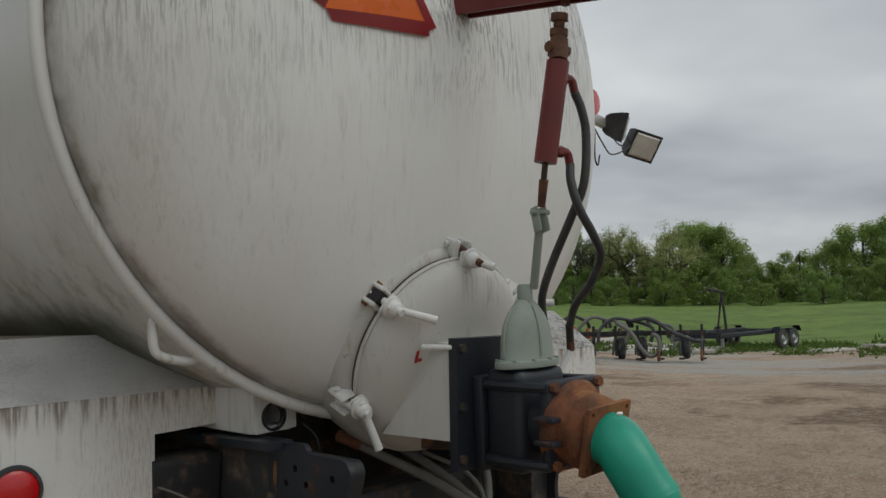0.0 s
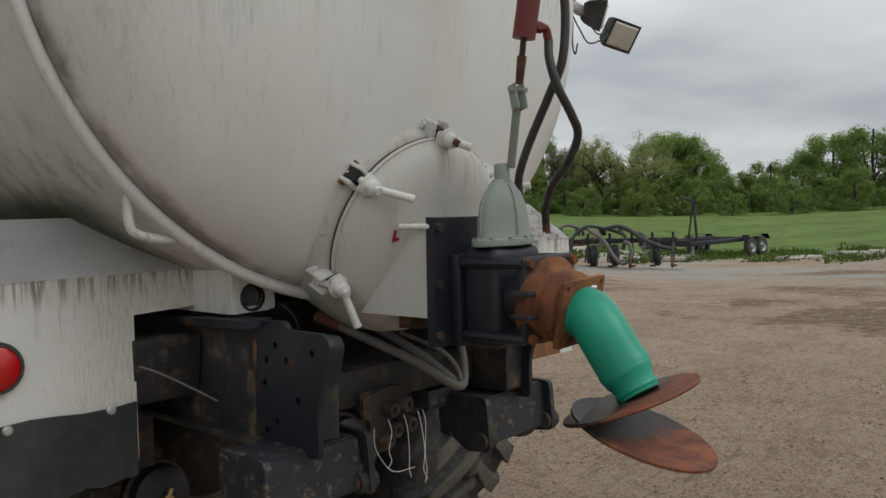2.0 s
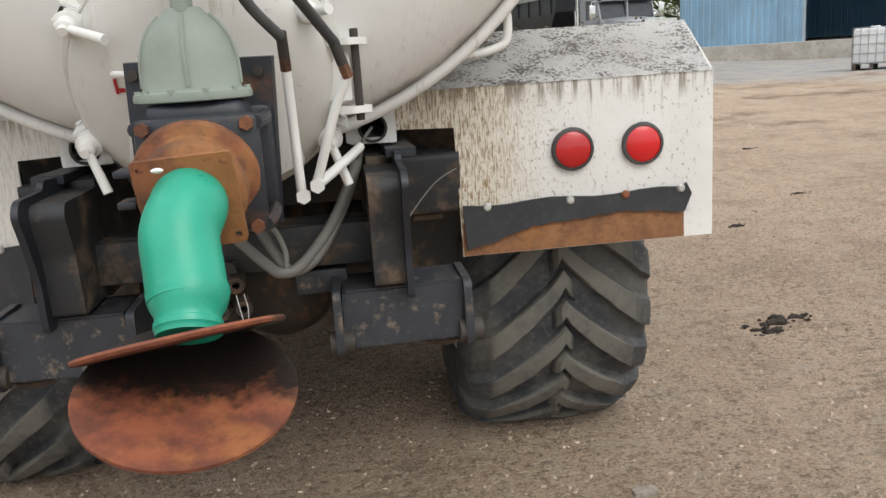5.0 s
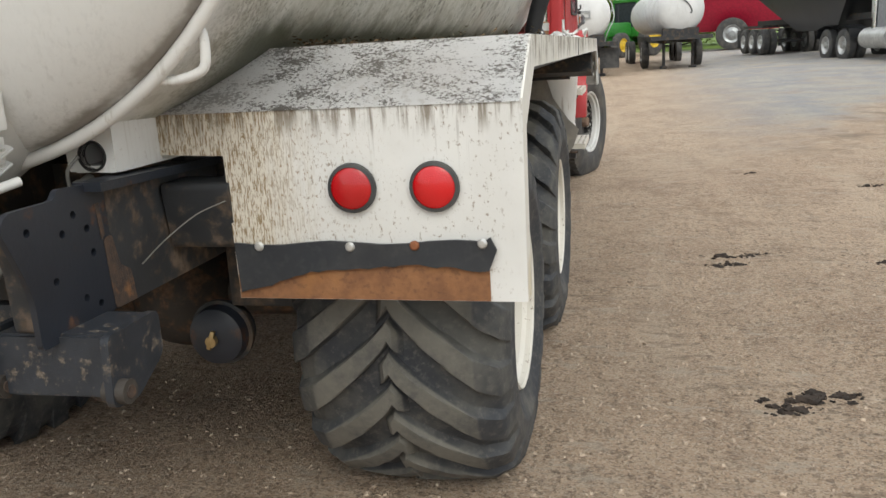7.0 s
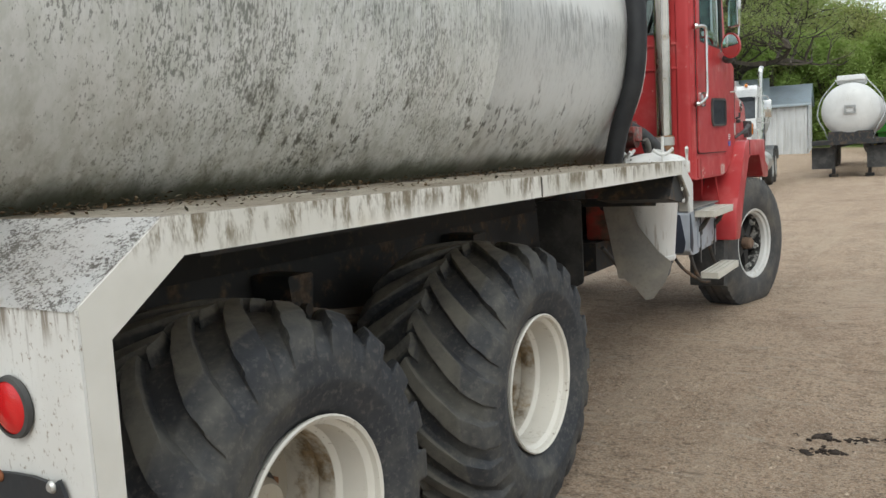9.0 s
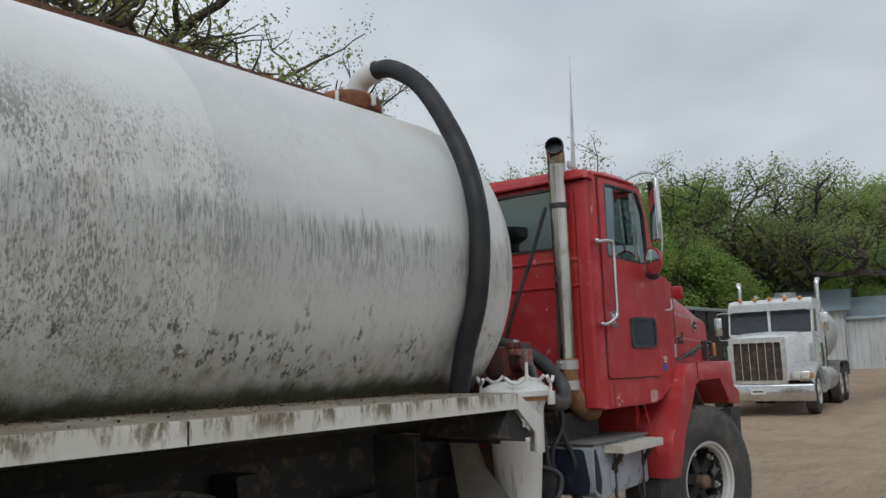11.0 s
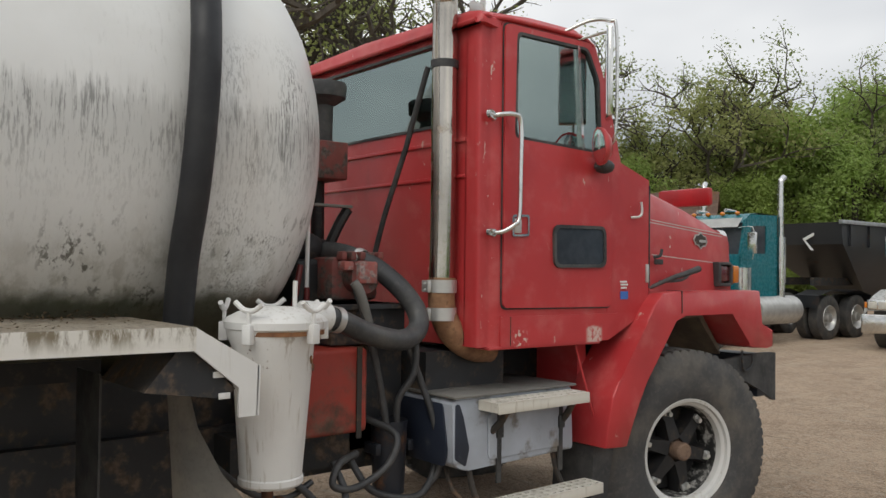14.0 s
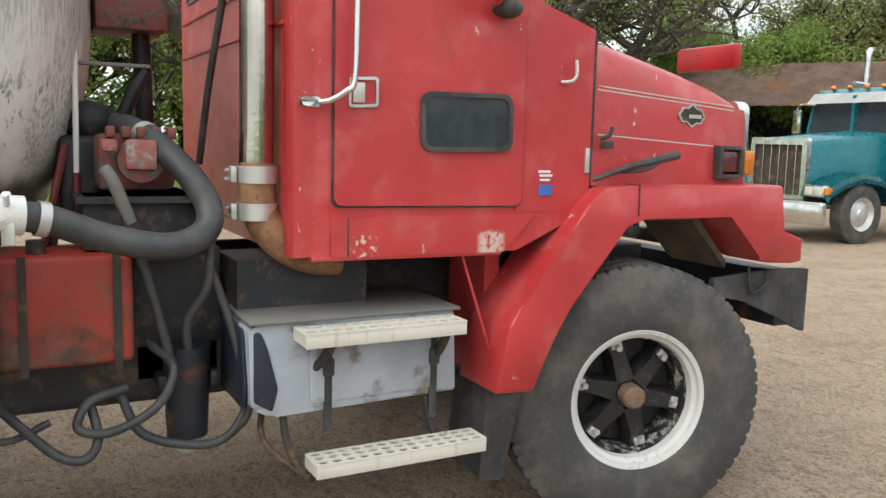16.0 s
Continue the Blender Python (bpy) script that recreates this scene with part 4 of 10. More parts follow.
def hatch_assembly():
    """The round rear hatch: it faces down along the slope of the tank head, and swing clamps hold the lid."""
    C = Vector((-0.004, -0.438, 1.261))
    N = Vector((-0.018, -0.925, -0.380)).normalized()
    V = (Vector((0, 0, 1)) - N * N.z).normalized()
    U = V.cross(N)

    def at(ang, r, h=0.0):
        a = radians(ang)
        return C + (U * math.cos(a) + V * math.sin(a)) * r + N * h

    face = Matrix.Translation(C) @ Matrix((U, V, N)).transposed().to_4x4()
    neck = B()
    lathe(neck, [(0.300, -0.30), (0.297, -0.075), (0.293, -0.050), (0.284, -0.028), (0.272, -0.012), (0.258, -0.004), (0.240, -0.004)], face, 64)
    hatch = part("rear_hatch", neck, M["hatch"], truck, "round white rear hatch held by swing clamps")
    gas = B()
    lathe(gas, [(0.250, -0.004), (0.265, -0.0045), (0.266, 0.002), (0.262, 0.004), (0.250, 0.004)], face, 64, True)
    part("gasket", gas, M["grime"], hatch)
    sm = B()
    lathe(sm, [(0.254, 0.0045), (0.2675, 0.0045), (0.270, 0.010), (0.267, 0.015), (0.254, 0.015)], face, 64, True)
    part("lid_rim", sm, M["hatch"], hatch)
    lid = B()
    lathe(lid, [(0.255, 0.006), (0.2625, 0.012), (0.262, 0.022), (0.254, 0.038), (0.234, 0.056), (0.195, 0.074), (0.14, 0.087), (0.07, 0.094), (0.0, 0.096)], face, 64)
    part("hatch_lid", lid, M["hatch"], hatch, "domed white hatch lid")
    for ang, style in ((146, "across"), (92, "short"), (34, "out"), (202, "down"), (-28, "down")):
        a = radians(ang)
        d = U * math.cos(a) + V * math.sin(a)
        side = N.cross(d)
        turn = Matrix((d, side, N)).transposed().to_4x4()

        def block(bm, c, size, bev):
            geo = bmesh.ops.create_cube(bm, size=1.0, matrix=Matrix.Translation(c) @ turn @ Matrix.Diagonal((*size, 1)))
            bmesh.ops.bevel(bm, geom=list({e for q in geo["verts"] for e in q.link_edges}), offset=bev, segments=2, affect="EDGES")

        k = B()
        for w in (-1, 1):
            block(k, at(ang, 0.284, -0.018) + side * 0.021 * w, (0.042, 0.010, 0.062), 0.003)
        block(k, at(ang, 0.257, 0.030), (0.066, 0.052, 0.012), 0.003)
        clamp = part("clamp", k, M["white"], hatch, "white painted swing bolt clamp")
        p = at(ang, 0.291, -0.026)
        bo = B(); cyl(bo, p - side * 0.033, p + side * 0.033, 0.0085, seg=12)
        part("hinge_pin", bo, M["rust_band"] if ang == 146 else M["white"], clamp)
        if ang == 146:
            gap = B(); block(gap, at(ang, 0.289, -0.006), (0.020, 0.030, 0.046), 0.002)
            part("open_slot", gap, M["near_black"], clamp)
        q = at(ang, 0.273, 0.036)
        bo = B(); cyl(bo, p, q + N * 0.042, 0.0095, seg=12)
        part("eye_bolt", bo, M["darkrust"] if style == "short" else M["white"], clamp)
        hn = B()
        lathe(hn, [(0.0, 0.0), (0.027, 0.0), (0.027, 0.006), (0.020, 0.009), (0.017, 0.028), (0.012, 0.031), (0.0, 0.032)], along(N, q), 16)
        q = q + N * 0.020
        reach = Vector({"down": (0.032, -0.012, -0.092), "across": (0.080, -0.048, -0.028), "out": (0.040, -0.062, 0.002), "short": (0.026, -0.040, -0.018)}[style])
        tube(hn, [q - reach * 0.22, q, q + reach * 0.5, q + reach], 0.0080, 10, 4, r2=0.0105)
        part("wing_nut", hn, M["white"], clamp)
    hb = B(); box(hb, (0.275, -0.43, 1.255), (0.055, 0.085, 0.10), 0.008, (0, 0, -12))
    hinge = part("hatch_hinge", hb, M["white"], hatch, "white welded hinge block")
    for z in (1.325, 1.188):
        er = B(); prism(er, rounded([(0.253, -0.41), (0.318, -0.42), (0.333, -0.475), (0.293, -0.515), (0.245, -0.49)], 0.010, 3), "z", z - 0.007, z + 0.007)
        part("hinge_ear", er, M["white"], hinge)
    pn = B(); cyl(pn, (0.305, -0.475, 1.165), (0.305, -0.475, 1.35), 0.009, seg=10)
    part("hinge_pin", pn, M["grime"], hinge)
    # tapered spout between lid and valve plate, its lower lip open
    sk = B()
    loft(sk, [[(-0.118, -0.599, 1.295), (-0.130, -0.599, 1.072), (0.12, -0.599, 1.072), (0.13, -0.599, 1.295)],
              [(-0.118, -0.550, 1.300), (-0.186, -0.425, 1.082), (0.18, -0.425, 1.082), (0.16, -0.550, 1.300)]], True)
    part("skirt", sk, M["hatch"], hatch)
    lip = B(); cyl(lip, (-0.07, -0.44, 1.050), (0.05, -0.585, 1.040), 0.020, seg=16)
    part("drain_stub", lip, M["seep"], hatch)
    knob = B(); cyl(knob, (-0.158, -0.545, 1.290), (-0.118, -0.606, 1.288), 0.007, seg=12)
    part("stop_pin", knob, M["white"], hatch)
    mark = B()
    m0 = at(165, 0.160, 0.0845)
    turn = Matrix((U, V, N)).transposed().to_4x4()
    for dx, dz, w, h in ((0.0, 0.0, 0.005, 0.030), (0.010, -0.008, 0.012, 0.009)):
        bmesh.ops.create_cube(mark, size=1.0, matrix=Matrix.Translation(m0 + U * dx + V * dz) @ turn @ Matrix.Diagonal((w, h, 0.004, 1)))
    part("red_mark", mark, M["redtape"], hatch, "faint scrap of red tape")
    return hatch


hatch = hatch_assembly()


def gate_valve():
    v = B()
    loft(v, [[(-0.124, -0.600, 1.310), (-0.132, -0.600, 1.0), (0.136, -0.600, 0.99), (0.150, -0.600, 1.306)],
             [(-0.120, -0.622, 1.308), (-0.128, -0.622, 1.004), (0.132, -0.622, 0.994), (0.146, -0.622, 1.304)]], True)
    valve = part("gate_valve", v, M["black"], truck, "black knife gate valve on the rear hatch")
    for x, z in ((-0.105, 1.285), (-0.115, 1.03), (-0.11, 1.15), (0.12, 1.28), (0.11, 1.02)):
        bt = B(); nut(bt, (x, -0.62, z), (0, -1, 0), 0.011, 0.012)
        part("bolt", bt, M["grime"], valve)
    b = B()
    cx = 0.03
    span(b, (cx - 0.098, -0.765, 1.0), (cx + 0.075, -0.655, 1.237), 0.022, 3)
    lathe(b, [(0.0, 0.0), (0.078, 0.0), (0.082, 0.02), (0.074, 0.10), (0.082, 0.17), (0.0, 0.175)], along((0, -1, 0), (cx, -0.645, 1.112)), 36)
    vbody = part("valve_body", b, M["black"], valve, "black cast valve body with rusty bolts")
    for lo, hi, bv in (((cx - 0.105, -0.655, 1.0), (cx + 0.105, -0.622, 1.22), 0.008), ((cx - 0.10, -0.845, 1.02), (cx + 0.10, -0.818, 1.215), 0.012)):
        b = B(); span(b, lo, hi, bv)
        part("body_flange", b, M["black"], vbody)
    for s in (-1, 1):
        b = B()
        tube(b, [(cx + 0.095 * s, -0.66, 1.03), (cx + 0.1 * s, -0.70, 1.03), (cx + 0.1 * s, -0.80, 1.03), (cx + 0.095 * s, -0.84, 1.03)], 0.012, 8, 3)
        part("web", b, M["black"], vbody)
        b = B(); tube(b, [(cx + 0.095 * s, -0.66, 1.20), (cx + 0.1 * s, -0.70, 1.20), (cx + 0.1 * s, -0.80, 1.20), (cx + 0.095 * s, -0.84, 1.20)], 0.012, 8, 3)
        part("web", b, M["black"], vbody)
    for s in (-1, 1):
        for z in (1.03, 1.20):
            bt = B(); nut(bt, (cx + 0.082 * s, -0.845, z), (0, -1, 0), 0.012, 0.012)
            part("bolt", bt, M["rust"], valve)
    bx, by, thin = 0.014, -0.722, 0.50
    oval = Matrix.Translation((bx, by, 0)) @ Matrix.Diagonal((1, thin, 1, 1))
    d = B()
    lathe(d, [(0.090, 1.236), (0.100, 1.238), (0.102, 1.243), (0.100, 1.252), (0.086, 1.255), (0.083, 1.262), (0.081, 1.300), (0.073, 1.335), (0.058, 1.362), (0.040, 1.380), (0.030, 1.392), (0.0, 1.396)], oval, 44)
    lathe(d, [(0.019, 1.385), (0.018, 1.425), (0.014, 1.430), (0.0, 1.43)], Matrix.Translation((bx, by, 0)), 20)
    bon = part("bonnet", d, M["bonnet"], valve, "grey-green domed cast bonnet")
    for k in range(10):
        a = 2 * math.pi * k / 10
        bt = B(); nut(bt, (bx + 0.093 * math.cos(a), by + thin * 0.093 * math.sin(a), 1.251), (0, 0, 1), 0.006, 0.007)
        part("bolt", bt, M["bonnet"], bon)
    for ang in (-20, 70, 160, 250):
        rb = B()
        a = radians(ang + 20)
        pts = [(0.083, 1.262), (0.082, 1.30), (0.074, 1.335), (0.059, 1.362), (0.041, 1.380)]
        tube(rb, [(bx + r * math.cos(a), by + thin * r * math.sin(a), z) for r, z in pts], 0.004, 6, 2)
        part("rib", rb, M["bonnet"], bon)
    # outlet coupling
    n = Vector((0, -0.972, -0.235))
    o = Vector((0.022, -0.808, 1.118))
    ring = B()
    lathe(ring, [(0.060, -0.02), (0.060, 0.008), (0.088, 0.012), (0.101, 0.02), (0.104, 0.03), (0.100, 0.042), (0.086, 0.05), (0.082, 0.07), (0.0, 0.07)], along(n, o), 44)
    part("coupling_ring", ring, M["rust"], valve, "rust-red coupling ring")
    mid = B()
    lathe(mid, [(0.083, 0.066), (0.086, 0.072), (0.084, 0.10), (0.070, 0.112), (0.0, 0.112)], along(n, o), 40)
    part("coupling_sleeve", mid, M["rust"], valve, "rusty coupling sleeve")
    for z in (1.135, 1.085):
        ear = B()
        box(ear, (-0.085, -0.852, z), (0.03, 0.055, 0.012), 0.003)
        part("coupling_ear", ear, M["black"], valve)
    sq = B()
    m = along(n, o + n * 0.115) @ pose(0, 0, 0, 0, 0, 3)
    hole_c = [(0.062, 0.062), (-0.062, 0.062), (0.062, -0.062), (-0.062, -0.062)]
    holes = [[(x + 0.006 * math.cos(a), y + 0.006 * math.sin(a)) for a in (2 * math.pi * k / 8 for k in range(8))] for x, y in hole_c]
    plate(sq, rounded([(-0.076, -0.076), (0.076, -0.076), (0.076, 0.076), (-0.076, 0.076)], 0.008, 2), holes, lambda u, w, d: m @ Vector((u, w, d)), 0.010)
    part("square_flange", sq, M["rust"], valve, "rusty square pipe flange")
    return valve, o, n


valve, V_O, V_N = gate_valve()


def spreader():
    """Green outlet elbow and the rusty plate that fans the flow out."""
    p0 = V_O + V_N * 0.12
    cx = 0.012
    pts = [p0, p0 + V_N * 0.03, Vector((cx, -0.988, 1.052)), Vector((cx + 0.006, -1.020, 1.000)), Vector((cx + 0.010, -1.042, 0.966))]
    e = B()
    tube(e, pts, 0.058, 28, 8)
    elbow = part("outlet_elbow", e, M["green"], truck, "bright green plastic outlet elbow")
    d = Vector((0, -0.56, -0.83)).normalized()
    r = B()
    lathe(r, [(0.0585, -0.012), (0.060, 0.0), (0.054, 0.022), (0.047, 0.034), (0.047, 0.042), (0.049, 0.044), (0.049, 0.052), (0.047, 0.054), (0.046, 0.062), (0.0, 0.062)], along(d, (cx + 0.010, -1.037, 0.973)), 32)
    part("reducer", r, M["green"], elbow)
    chip = B()
    ball(chip, (-0.008, -0.985, 1.149), 0.008, (1.2, 0.8, 0.5), 8)
    part("paint_chip", chip, M["clean"], elbow, "bare white chip in the green plastic")
    tip = Vector((cx - 0.004, -1.058, 0.912))
    up = B()
    m = along(Vector((-0.13, 0.31, 0.94)), tip)
    lathe(up, [(0.0, -0.004), (0.149, -0.004), (0.152, 0.0), (0.149, 0.004), (0.0, 0.004)], m, 48)
    part("upper_plate", up, M["splash"], elbow, "rusty round baffle plate with a green edge")
    lo = B()
    m2 = along(Vector((0.10, -0.33, 0.94)), (cx, -1.085, 0.848))
    rows = []
    for i in range(8):
        r0 = 0.156 * i / 7
        rows.append((max(r0, 1e-7), -0.012 * (1 - (i / 7) ** 2)))
    lathe(lo, [(0.0, -0.012)] + rows[1:] + [(0.156, -0.006)] + [(r, h - 0.006) for r, h in rows[:0:-1]] + [(0.0, -0.018)], m2, 56)
    part("spreader_plate", lo, M["splash"], elbow, "dished rusty spreader plate, wet and painted with shadow near the outlet")


spreader()


def cylinder_lift():
    """Bracket, hydraulic cylinder and its hoses that work the gate."""
    br = B()
    a, b = Vector((-0.005, -0.52, 2.15)), Vector((0.03, -0.98, 2.085))
    d = (b - a).normalized()
    for w in (0, 1):
        s = Vector((0.022, 0, 0)) if w else Vector((-0.022, 0, 0))
        loft(br, [[a + s + Vector((-0.004, 0, 0.03)), a + s + Vector((0.004, 0, 0.03)), a + s + Vector((0.004, 0, -0.03)), a + s + Vector((-0.004, 0, -0.03))],
                  [b + s + Vector((-0.004, 0, 0.03)), b + s + Vector((0.004, 0, 0.03)), b + s + Vector((0.004, 0, -0.03)), b + s + Vector((-0.004, 0, -0.03))]], True)
    loft(br, [[a + Vector((-0.022, 0, 0.026)), a + Vector((0.022, 0, 0.026)), a + Vector((0.022, 0, 0.034)), a + Vector((-0.022, 0, 0.034))],
              [b + Vector((-0.022, 0, 0.026)), b + Vector((0.022, 0, 0.026)), b + Vector((0.022, 0, 0.034)), b + Vector((-0.022, 0, 0.034))]], True)
    arm = part("cylinder_bracket", br, M["maroon"], truck, "maroon channel bracket welded to the tank head")
    pl = B(); box(pl, (-0.005, -0.545, 2.13), (0.07, 0.03, 0.12), 0.004)
    part("weld_plate", pl, M["darkrust"], arm)
    ax = [Vector((0.018, -0.875, 2.06)), Vector((0.000, -0.86, 1.93)), Vector((-0.022, -0.828, 1.70)), Vector((0.024, -0.742, 1.42))]
    c = B()
    cyl(c, ax[1], ax[2], 0.026, seg=24)
    cy = part("hydraulic_cylinder", c, M["maroon"], truck, "maroon hydraulic cylinder above the gate valve")
    top = B()
    cyl(top, ax[0] + Vector((0, 0, 0.05)), ax[0], 0.010, seg=12)
    for z, r in ((2.045, 0.020), (2.03, 0.013), (2.01, 0.021), (1.985, 0.016), (1.965, 0.024)):
        cyl(top, (0.018, -0.858 + (2.06 - z) * 0.1, z), (0.018, -0.856 + (2.06 - z) * 0.1, z - 0.016), r, seg=16)
    cyl(top, (0.018, -0.852, 1.985), ax[1], 0.021, seg=16)
    cyl(top, (-0.016, -0.847, 1.965), (0.052, -0.847, 1.965), 0.013, seg=12)
    part("top_clevis", top, M["darkrust"], cy)
    for z, yy in ((1.895, -0.84), (1.73, -0.818)):
        pt = B()
        tube(pt, [(-0.012, yy, z), (0.028, yy - 0.02, z), (0.046, yy - 0.022, z - 0.005), (0.054, yy - 0.022, z - 0.03)], 0.010, 10, 3)
        nut(pt, (0.016, yy - 0.013, z), (1, -0.4, 0), 0.014, 0.016)
        part("port", pt, M["maroon"], cy)
    drop = ax[3] - ax[2]
    rod = B()
    cyl(rod, ax[2], ax[2] + drop * 0.14, 0.007, seg=12)
    part("rod", rod, M["grime"], cy)
    nutp = B()
    cyl(nutp, ax[2] + drop * 0.13, ax[2] + drop * 0.34, 0.011, 0.009, seg=12)
    part("rod_nut", nutp, M["darkrust"], cy)
    cv = B()
    q = ax[2] + drop * 0.44
    for s in (-1, 1):
        box(cv, q + Vector((0.010 * s, -0.004 * s, 0)), (0.005, 0.022, 0.062), 0.002, (-17, 9, 0))
    cyl(cv, q + Vector((-0.022, 0.008, 0.016)), q + Vector((0.022, -0.008, 0.016)), 0.006, seg=10)
    cyl(cv, ax[2] + drop * 0.52, ax[3], 0.010, seg=12)
    part("gate_stem", cv, M["bonnet"], cy, "grey galvanised stem and clevis")
    # two flexible hoses that cross below the cylinder and end at the white pipes
    h1 = B()
    tube(h1, [(0.054, -0.862, 1.866), (0.068, -0.868, 1.83), (0.080, -0.870, 1.77), (0.078, -0.86, 1.66), (0.075, -0.82, 1.58), (0.088, -0.75, 1.48), (0.118, -0.69, 1.40), (0.170, -0.65, 1.335)], 0.0105, 10, 6)
    part("hydraulic_hose", h1, M["hose"], cy, "black hydraulic hose")
    h2 = B()
    tube(h2, [(0.054, -0.84, 1.702), (0.044, -0.848, 1.66), (0.055, -0.86, 1.597), (0.100, -0.865, 1.535), (0.145, -0.85, 1.490), (0.185, -0.79, 1.43), (0.225, -0.71, 1.375), (0.266, -0.657, 1.318)], 0.0105, 10, 6)
    part("hydraulic_hose", h2, M["hose"], cy, "black hydraulic hose")
    for (x, y, z), (x2, y2, z2) in (((0.170, -0.65, 1.345), (0.171, -0.612, 1.265)), ((0.262, -0.66, 1.325), (0.288, -0.642, 1.245))):
        ft = B()
        u, w = Vector((x, y, z)), Vector((x2, y2, z2))
        cyl(ft, u, u + (w - u) * 0.55, 0.0105, seg=10)
        part("hose_end", ft, M["grime"], cy)
        ft = B()
        nut(ft, u + (w - u) * 0.55, w - u, 0.0115, 0.026)
        part("hose_coupler", ft, M["darkrust"], cy)
    p = B()
    tube(p, [(0.171, -0.62, 1.285), (0.172, -0.60, 1.18), (0.175, -0.60, 1.05), (0.178, -0.595, 1.03)], 0.0095, 10, 4)
    tube(p, [(0.284, -0.645, 1.26), (0.255, -0.63, 1.20), (0.212, -0.61, 1.075), (0.205, -0.605, 1.06)], 0.0095, 10, 4)
    tube(p, [(0.205, -0.605, 1.055), (0.23, -0.56, 1.066), (0.27, -0.46, 1.085), (0.30, -0.38, 1.10)], 0.0105, 10, 3)
    for q in ((0.178, -0.595, 1.035), (0.207, -0.603, 1.055)):
        nut(p, q, (0, -1, 0), 0.015, 0.018)
    part("steel_pipe", p, M["white"], cy, "white painted steel hydraulic pipes")


cylinder_lift()


def work_lamps():
    a = B()
    box(a, (1.09, -0.22, 2.045), (0.30, 0.025, 0.035), 0.003, (0, 10, 0))
    arm = part("lamp_arm", a, M["alu"], truck, "bare metal arm with two work lamps and loose wires")
    r = B()
    lathe(r, [(0.0, 0.03), (0.045, 0.025), (0.055, 0.0), (0.055, -0.015), (0.0, -0.015)], along((0.15, -1, 0), (0.995, -0.235, 2.10)), 24)
    part("side_marker", r, M["red_lens"], arm, "round red marker lamp")
    ba = B(); span(ba, (0.93, -0.225, 2.03), (0.985, -0.205, 2.14), 0.004)
    part("marker_bracket", ba, M["maroon"], arm)
    for (x, y, z), turn in (((1.16, -0.24, 2.035), (18, -10, 32)), ((1.325, -0.235, 1.985), (30, 12, -18))):
        m = pose(x, y, z, *turn)
        h = B()
        rows = []
        for yy, sx, sz in ((0.045, 0.035, 0.028), (0.03, 0.05, 0.04), (-0.01, 0.062, 0.052), (-0.035, 0.066, 0.056)):
            rows.append([m @ Vector(p) for p in ((-sx, yy, -sz), (sx, yy, -sz), (sx, yy, sz), (-sx, yy, sz))])
        loft(h, rows, True)
        lamp = part("work_lamp", h, M["rubber"], arm, "square black work lamp")
        g = B()
        loft(g, [[m @ Vector(p) for p in ((-0.056, -0.037, -0.046), (0.056, -0.037, -0.046), (0.056, -0.037, 0.046), (-0.056, -0.037, 0.046))],
                 [m @ Vector(p) for p in ((-0.05, -0.042, -0.04), (0.05, -0.042, -0.04), (0.05, -0.042, 0.04), (-0.05, -0.042, 0.04))]], True)
        part("lens", g, M["clear_lens"], lamp)
        k = B(); cyl(k, m @ Vector((0, 0.03, -0.02)), (x, -0.22, 2.03), 0.01, seg=8)
        part("swivel", k, M["alu"], lamp)
    w = B()
    tube(w, [(1.0, -0.24, 2.03), (1.04, -0.26, 1.95), (1.10, -0.25, 1.92), (1.17, -0.25, 1.935), (1.25, -0.24, 1.97), (1.23, -0.24, 2.0)], 0.003, 6, 5)
    part("lamp_wire", w, M["rubber"], arm); w = B()
    tube(w, [(1.02, -0.24, 1.99), (1.0, -0.25, 1.90), (1.015, -0.25, 1.87), (1.03, -0.25, 1.91)], 0.003, 6, 5)
    part("lamp_wire", w, M["rubber"], arm); w = B()
    tube(w, [(1.10, -0.24, 2.02), (1.15, -0.25, 1.965), (1.21, -0.24, 1.97), (1.24, -0.24, 2.01)], 0.003, 6, 5)
    part("lamp_wire", w, M["rubber"], arm)


work_lamps()


